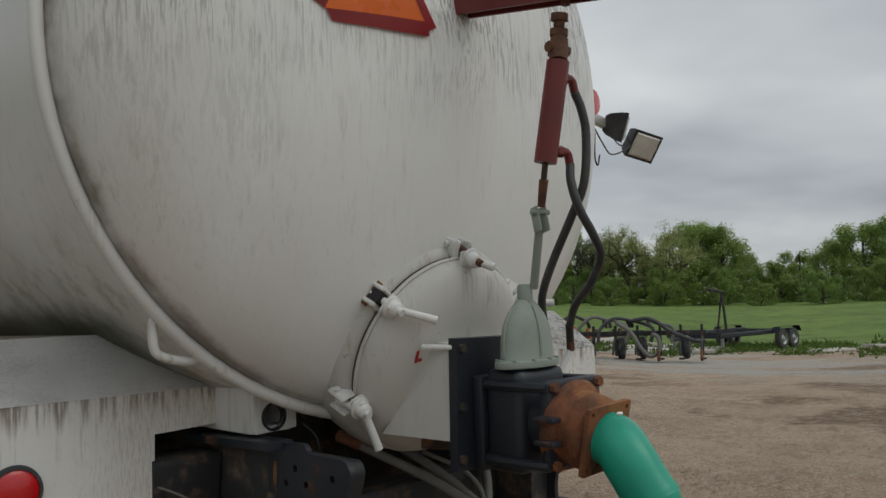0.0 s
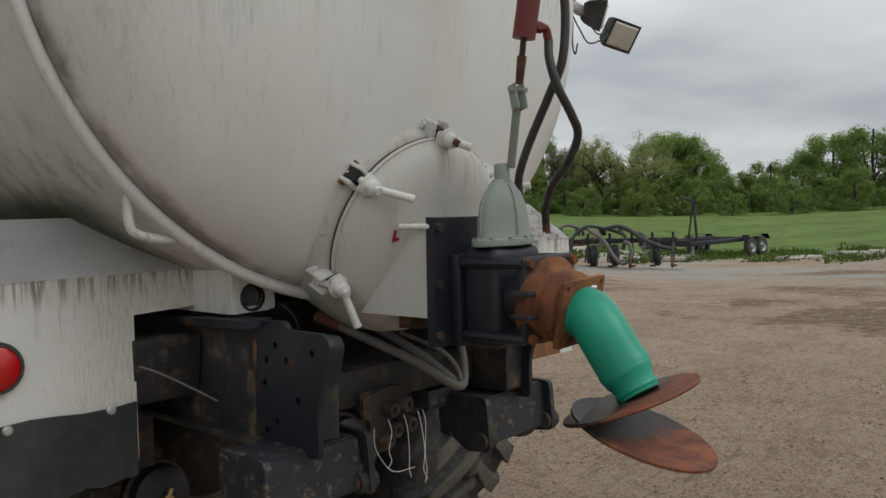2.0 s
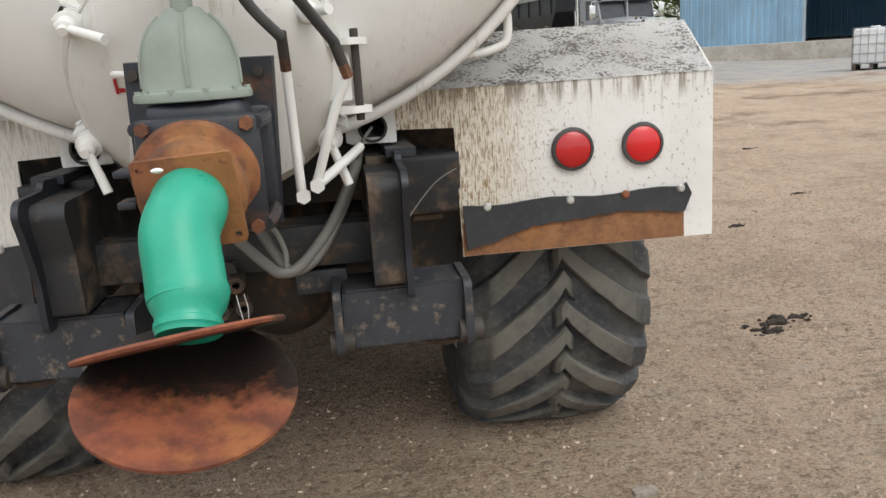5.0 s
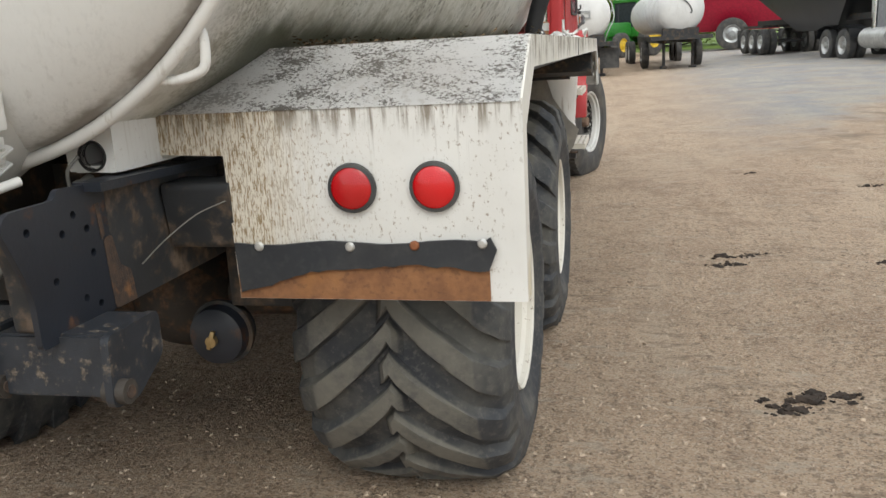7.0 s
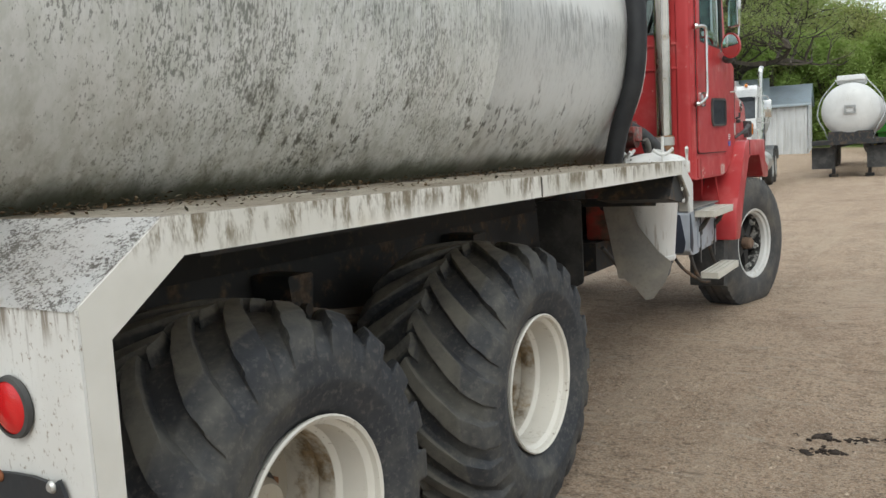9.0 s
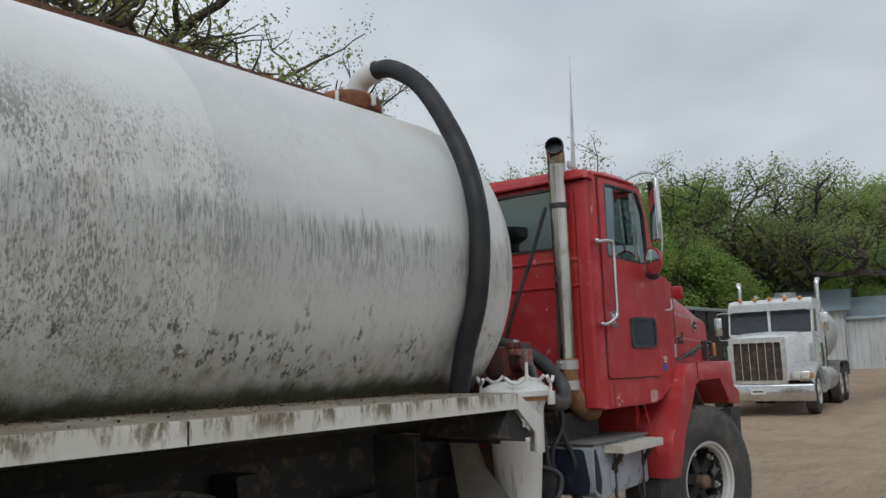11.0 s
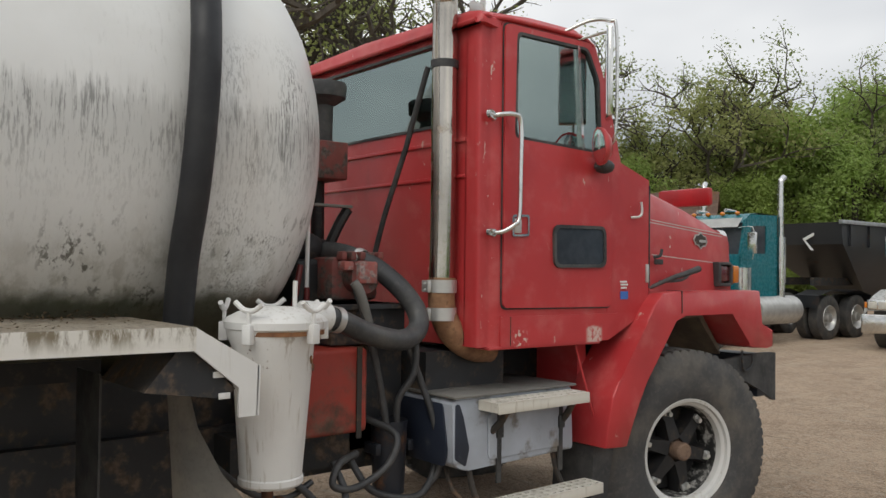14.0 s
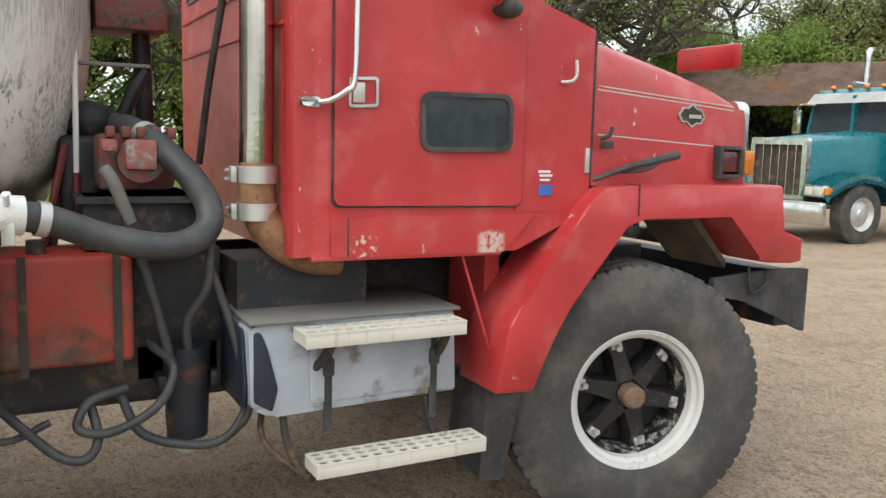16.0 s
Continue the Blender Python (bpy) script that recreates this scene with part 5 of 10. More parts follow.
def side_shelf(s):
    """One side: the rear box with lamps, the sloped cap and the long shelf over the wheels."""
    t = 0.006
    pan = B()
    outl = [(0.395 * s, 1.197), (0.395 * s, 1.10), (0.562 * s, 1.093), (0.567 * s, 0.735), (1.2915 * s, 0.735), (1.2915 * s, 1.199)]
    plate(pan, outl, [], lambda u, v, w: (u, w, v), t)
    panel = part("rear_panel", pan, M["panel"], truck, "rust-streaked white rear panel with two round red lamps" if s > 0 else "white rear panel with round red lamps")
    sd = B()
    prof = [(0.0065, 0.735), (0.062, 0.735), (0.066, 1.135), (0.245, 1.262), (3.75, 1.243), (3.75, 1.318), (0.20, 1.340), (0.0065, 1.203)]
    prism(sd, prof, "x", 1.281 * s, 1.292 * s)
    shelf = part("shelf_fascia", sd, M["fascia"], truck, "white folded edge of the side shelf, dirt-stained")
    seam = B(); span(seam, (1.2915 * s, 1.898, 1.255), (1.2945 * s, 1.904, 1.326))
    part("seam", seam, M["grime"], shelf)
    sl = B()
    x0 = 0.40
    loft(sl, [[(x0 * s, -0.004, 1.197), (1.287 * s, -0.004, 1.197)], [(x0 * s, 0.20, 1.341), (1.287 * s, 0.20, 1.341)]], cap=False)
    bmesh.ops.solidify(sl, geom=sl.faces[:], thickness=0.006)
    part("sloped_cap", sl, M["slope"], truck, "white sloped sheet speckled with lichen")
    dk = B()
    loft(dk, [[(0.42 * s, 0.20, 1.340), (1.287 * s, 0.20, 1.340)], [(0.42 * s, 3.75, 1.318), (1.287 * s, 3.75, 1.318)]], cap=False)
    bmesh.ops.solidify(dk, geom=dk.faces[:], thickness=0.006)
    part("shelf_top", dk, M["deck"], truck, "flat shelf beside the tank covered in silt")
    # Near-black ribs and deepened beam paint shade under the shelf, closing a light gap.
    for y in (0.6, 1.3, 2.0, 2.7, 3.4):
        rb = B(); span(rb, (0.402 * s, y, 1.25), (1.198 * s, y + 0.05, 1.305))
        part("shelf_rib", rb, M["near_black"], truck)
    rb = B(); span(rb, (0.36 * s, 0.1, 1.055), (0.40 * s, 3.74, 1.305))
    part("shelf_beam", rb, M["near_black"], truck, "black beam under the side shelf, deepened to block stray light")
    rb = B(); span(rb, (1.20 * s, 0.3, 1.25), (1.275 * s, 3.72, 1.26))
    part("shelf_stringer", rb, M["near_black"], truck)
    # front end: folded bracket
    br = B()
    prism(br, [(3.748, 1.318), (3.748, 1.240), (3.90, 1.115), (3.90, 1.02), (3.965, 1.02), (3.97, 1.185)], "x", 1.278 * s, 1.290 * s)
    prism(br, [(3.748, 1.318), (3.97, 1.185), (3.965, 1.179), (3.746, 1.311)], "x", 1.10 * s, 1.277 * s)
    prism(br, [(3.965, 1.185), (3.975, 1.185), (3.972, 1.02), (3.962, 1.02)], "x", 1.21 * s, 1.290 * s)
    part("shelf_end", br, M["white"], truck, "white folded bracket at the shelf end")
    dark = B()
    prism(dark, [(3.70, 1.24), (3.76, 1.235), (3.90, 1.11), (3.86, 1.08), (3.60, 1.12)], "x", 0.85 * s, 1.26 * s)
    part("end_gusset", dark, M["frame"], truck)
    for x in (0.886, 1.085):
        g = B()
        lathe(g, [(0.055, 0.0), (0.060, 0.006), (0.058, 0.014), (0.050, 0.016)], along((0, -1, 0), (x * s, 0.0, 1.011)), 32)
        lamp = part("tail_lamp", g, M["rubber"], panel, "round red tail lamp in a black grommet")
        g = B()
        lathe(g, [(0.051, 0.004), (0.050, 0.013), (0.039, 0.019), (0.0, 0.022)], along((0, -1, 0), (x * s, 0.0, 1.011)), 32)
        part("lens", g, M["red_lens"], lamp)
    # rubber strip and rusty band along the lower edge
    random.seed(5 + s)
    strip = []
    n = 30
    for i in range(n + 1):
        q = i / n
        u = 0.578 + (1.205 - 0.578) * q
        if s > 0:
            low = 0.752 + 0.055 * min(1.0, q / 0.3) + 0.018 * min(1.0, max(0.0, q - 0.3) / 0.4) - 0.014 * max(0.0, q - 0.75) / 0.25 + random.uniform(-0.004, 0.004)
        else:
            low = 0.705 - 0.03 * math.sin(q * 2.4) + random.uniform(-0.008, 0.008) + (0.03 if 0.45 < q < 0.6 else 0.0)
        strip.append((u * s, low))
    topl = [(1.225 * s, 0.862), (1.21 * s, 0.892)] + [((1.195 - (1.195 - 0.572) * i / 10) * s, 0.882 + 0.005 * math.sin(i * 1.3) - 0.004 * i / 10) for i in range(11)]
    fl = B()
    plate(fl, strip + topl, [], lambda u, v, w: (u, -0.006 - w, v), 0.008)
    part("mud_flap", fl, M["flap_black"], panel, "torn black rubber strip bolted along the panel")
    bd = B()
    span(bd, (0.570 * s, -0.0045, 0.737), (1.205 * s, -0.0005, 0.83))
    part("rust_band", bd, M["rust_band"], panel, "bare rusty band under the rubber strip")
    for x, z, mt in ((0.638, 0.872, "alu"), (0.872, 0.871, "alu"), (1.031, 0.874, "rust"), (1.192, 0.878, "alu")):
        bt = B()
        lathe(bt, [(0.0, 0.008), (0.008, 0.007), (0.012, 0.002), (0.012, 0.0)], along((0, -1, 0), (x * s, -0.0145, z)), 16)
        part("bolt", bt, M[mt], panel)


for side in (1, -1):
    side_shelf(side)


def chassis():
    f = B()
    for s in (-1, 1):
        span(f, (0.312 * s, -0.24, 0.78), (0.382 * s, 7.3, 1.06), 0.004)
    for y in (0.5, 1.5, 2.6, 3.6, 4.6):
        span(f, (-0.315, y, 0.84), (0.315, y + 0.08, 1.02))
    frame_ob = part("chassis_frame", f, M["frame"], truck, "black steel chassis rails under the tank")
    cb = B()
    span(cb, (-0.36, -0.34, 0.828), (0.36, -0.28, 0.925), 0.006)
    span(cb, (-0.31, -0.28, 0.90), (0.31, -0.20, 0.925), 0.004)
    part("rear_crossmember", cb, M["frame"], truck, "greasy black rear crossmember")
    for s in (-1, 1):
        # rail end: drilled hitch plate with a rounded rear corner, doubled ahead of the fold
        ring = rounded([(-0.56, 1.035), (-0.535, 1.062), (-0.40, 1.062), (-0.385, 1.082), (-0.235, 1.074), (-0.235, 0.79), (-0.30, 0.775), (-0.50, 0.775), (-0.50, 0.88), (-0.515, 0.93)], 0.016, 3)
        holes = [[(y + 0.009 * math.cos(a), z + 0.009 * math.sin(a)) for a in (2 * math.pi * k / 10 for k in range(10))] for y, z in ((-0.49, 1.015), (-0.348, 1.022), (-0.31, 0.985), (-0.30, 0.93), (-0.43, 0.90), (-0.345, 0.84), (-0.30, 0.815), (-0.39, 0.99))]
        br = B()
        plate(br, ring, holes, lambda u, v, w: ((0.374 + w) * s, u, v), 0.014)
        bracket = part("hitch_bracket", br, M["black"], truck, "black drilled steel hitch plate with a rust patch")
        lip = B()
        prism(lip, [(-0.30, 1.082), (-0.30, 1.062), (0.55, 1.036), (0.55, 1.056)], "x", 0.36 * s, 0.43 * s)
        part("top_lip", lip, M["black"], bracket)
        inner = B()
        prism(inner, rounded([(-0.505, 1.02), (-0.49, 1.045), (-0.245, 1.045), (-0.245, 0.80), (-0.47, 0.80), (-0.475, 0.93)], 0.012, 3), "x", 0.305 * s, 0.3735 * s)
        part("rail_end", inner, M["frame"], bracket)
        if s < 0:
            lowlip = B(); prism(lowlip, [(-0.30, 0.78), (0.3, 0.775), (0.3, 0.79), (-0.30, 0.795)], "x", 0.36 * s, 0.42 * s)
            part("lower_lip", lowlip, M["frame"], bracket)
        pt = B(); prism(pt, rounded([(-0.262, 0.95), (-0.232, 0.955), (-0.215, 0.88), (-0.178, 0.86), (-0.17, 0.785), (-0.252, 0.787), (-0.258, 0.86)], 0.008, 2), "x", 0.3885 * s, 0.3900 * s)
        part("rust_patch", pt, M["seep"] if s > 0 else M["frame"], bracket)
        pt = B(); prism(pt, [(-0.275, 1.03), (-0.262, 1.032), (-0.255, 0.96), (-0.268, 0.95)], "x", 0.3885 * s, 0.3898 * s)
        part("rust_patch", pt, M["seep"], bracket)
        # hinge box below
        hb = B()
        loft(hb, [[(0.232 * s, -0.45, 0.792), (0.512 * s, -0.45, 0.795), (0.492 * s, -0.46, 0.662), (0.215 * s, -0.46, 0.658)],
                  [(0.232 * s, -0.28, 0.790), (0.512 * s, -0.28, 0.790), (0.50 * s, -0.28, 0.67), (0.215 * s, -0.28, 0.67)]], True)
        bmesh.ops.bevel(hb, geom=hb.edges[:], offset=0.006, segments=2, affect="EDGES")
        hinge = part("hitch_box", hb, M["scuffed"], truck, "scuffed black steel hitch box")
        for x in (0.218, 0.508):
            ear = B()
            prism(ear, rounded([(-0.475, 0.80), (-0.29, 0.80), (-0.29, 0.70), (-0.40, 0.64), (-0.485, 0.65)], 0.02, 3), "x", (x - 0.009) * s, (x + 0.009) * s)
            part("ear", ear, M["scuffed"], hinge)
            pn = B(); cyl(pn, ((x - 0.022) * s, -0.455, 0.678), ((x + 0.03) * s, -0.455, 0.678), 0.026, seg=18)
            pin = part("pin", pn, M["grime"], hinge)
            hl = B(); cyl(hl, ((x + 0.029) * s, -0.455, 0.678), ((x + 0.033) * s, -0.455, 0.678), 0.014, seg=14)
            part("pin_core", hl, M["seep"], pin)
        mud = B()
        ball(mud, (0.455 * s, -0.40, 0.648), 0.04, (1.3, 0.8, 0.45), 12)
        part("mud_clod", mud, M["seep"], hinge)
        # Dark sheet added to stand for the shade behind the hitch plate.
        wl = B(); span(wl, (0.385 * s, 0.285, 0.62), (0.66 * s, 0.295, 1.26), 0.003)
        part("dirt_shield", wl, M["frame"], truck, "black sheet added to darken the gap ahead of the rear box")
    # hydraulic outlet block with its couplers and twine
    pb = B()
    prism(pb, rounded([(-0.14, 0.85), (-0.06, 0.868), (-0.006, 0.862), (0.0, 0.83), (-0.04, 0.79), (-0.055, 0.70), (-0.115, 0.702), (-0.12, 0.79), (-0.14, 0.80)], 0.01, 2), "y", -0.365, -0.35)
    span(pb, (-0.14, -0.355, 0.845), (0.0, -0.30, 0.862))
    block = part("coupler_block", pb, M["grime"], truck, "muddy hydraulic coupler block")
    for x, z in ((-0.062, 0.812), (-0.012, 0.818), (-0.052, 0.757), (0.0, 0.762), (-0.082, 0.735)):
        c = B()
        lathe(c, [(0.0, 0.03), (0.009, 0.03), (0.009, 0.060), (0.019, 0.060), (0.022, 0.048), (0.022, 0.016), (0.025, 0.012), (0.025, 0.0), (0.0, 0.0)], along((0.15, -1, -0.08), (x, -0.332, z)), 18)
        part("coupler", c, M["grime"], block)
    for x, dz, sw in ((0.005, 0.15, 0.010), (0.022, 0.16, -0.006), (-0.045, 0.13, 0.004), (-0.10, 0.09, -0.012)):
        tw = B()
        tube(tw, [(x - 0.006, -0.42, 0.80), (x, -0.425, 0.765), (x + sw, -0.425, 0.765 - dz * 0.5), (x + sw * 0.3, -0.425, 0.765 - dz * 0.8), (x + sw * 1.6, -0.425, 0.765 - dz)], 0.0011, 5, 4)
        part("twine", tw, M["clean"], block, "loose pale twine")
    tw = B(); tube(tw, [(-0.12, -0.38, 0.77), (-0.125, -0.39, 0.72), (-0.09, -0.41, 0.66), (-0.02, -0.42, 0.655)], 0.0011, 5, 4)
    part("twine", tw, M["clean"], block, "loose pale twine")
    sm = B(); box(sm, (0.185, -0.30, 0.79), (0.12, 0.07, 0.055), 0.004)
    part("socket_box", sm, M["scuffed"], truck, "small black socket box")
    # grey supply hoses that sag from under the hatch
    for pts in ([(-0.16, -0.27, 1.045), (-0.115, -0.28, 1.02), (0.0, -0.40, 0.935), (0.075, -0.455, 0.872), (0.108, -0.47, 0.853), (0.15, -0.45, 0.862), (0.22, -0.38, 0.93), (0.275, -0.28, 1.02), (0.29, -0.18, 1.06)],
                [(-0.05, -0.25, 1.04), (0.0, -0.30, 1.0), (0.06, -0.38, 0.935), (0.105, -0.445, 0.872), (0.135, -0.45, 0.850), (0.185, -0.42, 0.872), (0.24, -0.35, 0.945), (0.285, -0.25, 1.03), (0.30, -0.15, 1.07)]):
        hs = B()
        tube(hs, pts, 0.0125, 10, 6)
        hose = part("sagging_hose", hs, M["greyhose"], truck, "dusty grey hose sagging under the hatch")
        a, b = Vector(pts[0]), Vector(pts[1])
        ft = B(); cyl(ft, a - (b - a) * 0.8, a + (b - a) * 0.4, 0.016, seg=10)
        part("hose_fitting", ft, M["rust"], hose)
    th = B(); tube(th, [(0.02, -0.34, 1.0), (0.09, -0.42, 0.95), (0.118, -0.455, 0.90), (0.118, -0.468, 0.86)], 0.006, 8, 5)
    part("thin_hose", th, M["greyhose"], truck)
    wire = B()
    tube(wire, [(-0.56, -0.01, 0.965), (-0.52, -0.03, 0.945), (-0.46, -0.06, 0.905), (-0.40, -0.10, 0.86)], 0.003, 6, 4)
    part("wire", wire, M["greyhose"], frame_ob); wire = B()
    tube(wire, [(0.56, -0.01, 0.985), (0.50, -0.05, 0.96), (0.44, -0.10, 0.91), (0.395, -0.14, 0.86)], 0.0018, 6, 4)
    part("wire", wire, M["greyhose"], frame_ob); wire = B()
    tube(wire, [(0.335, -0.23, 1.13), (0.31, -0.24, 1.10), (0.30, -0.23, 1.06)], 0.004, 6, 4)
    part("wire", wire, M["greyhose"], frame_ob); wire = B()
    tube(wire, [(-0.27, -0.215, 1.10), (-0.24, -0.23, 1.06), (-0.22, -0.22, 0.98), (-0.215, -0.22, 0.92)], 0.003, 6, 4)
    part("wire", wire, M["rubber"], frame_ob)
    for y in (0.715, 2.065):
        ax = B()
        cyl(ax, (-0.95, y, 0.53), (0.95, y, 0.53), 0.075, seg=20)
        ball(ax, (0.0, y, 0.53), 0.2, (1.0, 1.0, 0.95), 20)
        part("axle", ax, M["grime"], truck, "greasy drive axle")
        for s in (-1, 1):
            cx = 0.325 if s > 0 else -0.372
            ch = B()
            lathe(ch, [(0.0, 0.0), (0.06, 0.0), (0.085, 0.015), (0.09, 0.05), (0.094, 0.06), (0.09, 0.07), (0.085, 0.11), (0.05, 0.13), (0.0, 0.132)], along((0, 1, 0), (cx, y - 0.455, 0.525)), 24)
            chamber = part("brake_chamber", ch, M["black"], truck, "round black air brake chamber")
            kb = B()
            box(kb, (cx, y - 0.47, 0.525), (0.014, 0.012, 0.06), 0.003, (0, 20, 0))
            cyl(kb, (cx, y - 0.458, 0.52), (cx, y - 0.475, 0.52), 0.017, seg=12)
            part("release_bolt", kb, M["brass"], chamber)
            cl = B(); lathe(cl, [(0.09, 0.05), (0.10, 0.055), (0.10, 0.07), (0.09, 0.075)], along((0, 1, 0), (cx, y - 0.455, 0.525)), 24, True)
            part("clamp_ring", cl, M["frame"], chamber)
            sp = B()
            for k in range(6):
                half, top = 0.64 - 0.085 * k, 0.905 - 0.021 * k
                up = [(y + half * u, top - 0.10 * (1 - (half * u / 0.64) ** 2)) for u in (-1, -0.6, -0.2, 0.2, 0.6, 1)]
                prism(sp, up + [(a, b - 0.016) for a, b in reversed(up)], "x", 0.455 * s, 0.545 * s, 0.002)
            for e in (-0.06, 0.06):
                span(sp, (0.445 * s, y + e - 0.012, 0.66), (0.555 * s, y + e + 0.012, 0.84), 0.003)
            part("leaf_spring", sp, M["flap"], truck, "stacked leaf spring caked in dirt")
            for e in ((-0.66, 0.675) if y < 1 else (0.66,)):
                hg = B()
                prism(hg, rounded([(y + e - 0.07, 1.03), (y + e + 0.07, 1.03), (y + e + 0.045, 0.86), (y + e - 0.045, 0.86)], 0.02, 3), "x", 0.39 * s, 0.57 * s)
                cyl(hg, (0.385 * s, y + e, 0.905), (0.60 * s, y + e, 0.905), 0.022, seg=12)
                part("spring_hanger", hg, M["frame"], truck)


chassis()


def moulded(prof, columns, lift, sweep=None):
    """A tyre in one skin: the profile turned about x, raised where lift(r, x, angle) says; its columns lean by sweep(x)."""
    verts, faces = [], []
    n = len(prof)
    for c in range(columns):
        for r, x in prof:
            a = 2 * math.pi * c / columns + (sweep(x) if sweep else 0.0)
            h, out = lift(r, x, a)
            verts.append((x + out, (r + h) * math.cos(a), (r + h) * math.sin(a)))
    for c in range(columns):
        e = (c + 1) % columns
        for k in range(n - 1):
            faces.append((c * n + k, e * n + k, e * n + k + 1, c * n + k + 1))
    me = bpy.data.meshes.new("moulded")
    me.from_pydata(verts, [], faces)
    bm = B()
    bm.from_mesh(me)
    bpy.data.meshes.remove(me)
    return bm


def fine_profile(pts, gap):
    out = [pts[0]]
    for (ra, xa), (rb, xb) in zip(pts, pts[1:]):
        k = max(1, int(math.hypot(rb - ra, xb - xa) / gap))
        out += [(ra + (rb - ra) * i / k, xa + (xb - xa) * i / k) for i in range(1, k + 1)]
    return out


def ag_tyre(radius=0.582, half=0.315, rim_r=0.272):
    """Flotation tyre with chevron lugs; hub at the origin, axle along x, outer side +x."""
    base = radius - 0.036
    prof = [(rim_r, -half + 0.06), (rim_r + 0.03, -half + 0.03), (rim_r + 0.11, -half), (rim_r + 0.17, -half + 0.005), (base - 0.055, -half + 0.03), (base - 0.015, -half + 0.09), (base, -0.1), (base + 0.004, 0.0)]
    prof += [(r, -x) for r, x in prof[-2::-1]]
    prof = fine_profile(prof, 0.012)
    count = 19
    pitch = 2 * math.pi / count

    def ease(v):
        v = min(1.0, max(0.0, v))
        return v * v * (3 - 2 * v)

    def lean(u):
        return 0.50 * (min(abs(u), half) / half) ** 0.85

    def lift(r, x, a):
        best = 0.0
        for s in (-1, 1):
            u = x * s
            if u < -0.035 or r < rim_r + 0.13:
                continue
            t = (0.5 if s > 0 else 0.0) * pitch + lean(u)
            d = (a - t + pitch / 2) % pitch - pitch / 2
            wid = 0.030 + 0.024 * min(1.0, max(0.0, u) / half)
            off = abs(d) * base
            h = 0.037 * ease((wid + 0.006 - off) / 0.010) * ease((u + 0.035) / 0.018) * ease((r - rim_r - 0.13) / 0.12)
            best = max(best, h)
        return best, (0.008 * (1 if x > 0 else -1) * best / 0.037 if abs(x) > half - 0.06 else 0.0)

    bm = moulded(prof, 608, lift, lean)
    for v in bm.verts:
        if v.co.z < -0.525:
            v.co.z = -0.525
            v.co.x *= 1.03
    return bm


def rear_wheel():
    """Deep-dished cream wheel with its flotation tyre."""
    d = B()
    lathe(d, [(0.0, -0.02), (0.10, -0.02), (0.13, -0.045), (0.20, -0.05), (0.243, -0.035), (0.243, -0.05), (0.20, -0.065), (0.0, -0.05)], along((1, 0, 0)), 48)
    lathe(d, [(0.0, 0.10), (0.07, 0.10), (0.085, 0.08), (0.095, -0.02)], along((1, 0, 0)), 32)
    wheel = part("rear_wheel", d, M["grimy_rim"], truck, "cream steel wheel with a worn chevron-lug flotation tyre")
    part("tyre", ag_tyre(), M["tyre"], wheel, "worn black lugged flotation tyre")
    r = B()
    lathe(r, [(0.272, 0.288), (0.282, 0.294), (0.287, 0.288), (0.284, 0.276), (0.268, 0.268), (0.255, 0.255), (0.250, 0.17), (0.236, 0.155), (0.234, 0.10), (0.246, 0.085), (0.240, 0.0), (0.243, -0.05), (0.255, -0.24), (0.282, -0.285), (0.288, -0.285), (0.272, -0.23), (0.264, 0.1), (0.270, 0.25)], along((1, 0, 0)), 56, True)
    part("rim", r, M["cream"], wheel)
    bl = B(); lathe(bl, [(0.2495, 0.165), (0.2355, 0.152), (0.2335, 0.10), (0.2450, 0.084), (0.2390, 0.0), (0.2420, -0.045), (0.2425, -0.045), (0.2395, 0.0), (0.2455, 0.084), (0.2340, 0.10), (0.2360, 0.152), (0.2500, 0.165)], along((1, 0, 0)), 56, True)
    part("rim_barrel", bl, M["rim_stain"], wheel, "rim barrel with brown seep stains")
    for k in range(10):
        a = 2 * math.pi * k / 10
        b = B(); nut(b, (-0.045, 0.165 * math.cos(a), 0.165 * math.sin(a)), (1, 0, 0), 0.016, 0.03)
        part("wheel_nut", b, M["rust_band"], wheel)
    return wheel


def front_tyre(R=0.575, half=0.175, rim_r=0.288):
    prof = [(rim_r, -half + 0.03), (rim_r + 0.05, -half + 0.004), (rim_r + 0.12, -half), (R - 0.09, -half + 0.008), (R - 0.045, -half + 0.022), (R - 0.020, -half + 0.034), (R - 0.012, -half + 0.036), (R - 0.004, -0.135), (R - 0.002, -0.082), (R - 0.016, -0.080), (R - 0.016, -0.070), (R - 0.003, -0.068), (R - 0.002, -0.014), (R - 0.015, -0.012), (R - 0.015, 0.0)]
    prof += [(r, -x) for r, x in prof[-2::-1]]
    prof = fine_profile(prof, 0.03)

    def lift(r, x, a):
        if r > R - 0.022 and abs(x) > 0.079:
            return (-0.011 if (a * 60 / (2 * math.pi)) % 1.0 > 0.74 else 0.0), 0.0
        return 0.0, 0.0

    bm = moulded(prof, 480, lift)
    for v in bm.verts:
        if v.co.z < -0.505:
            v.co.z = -0.505
    return bm


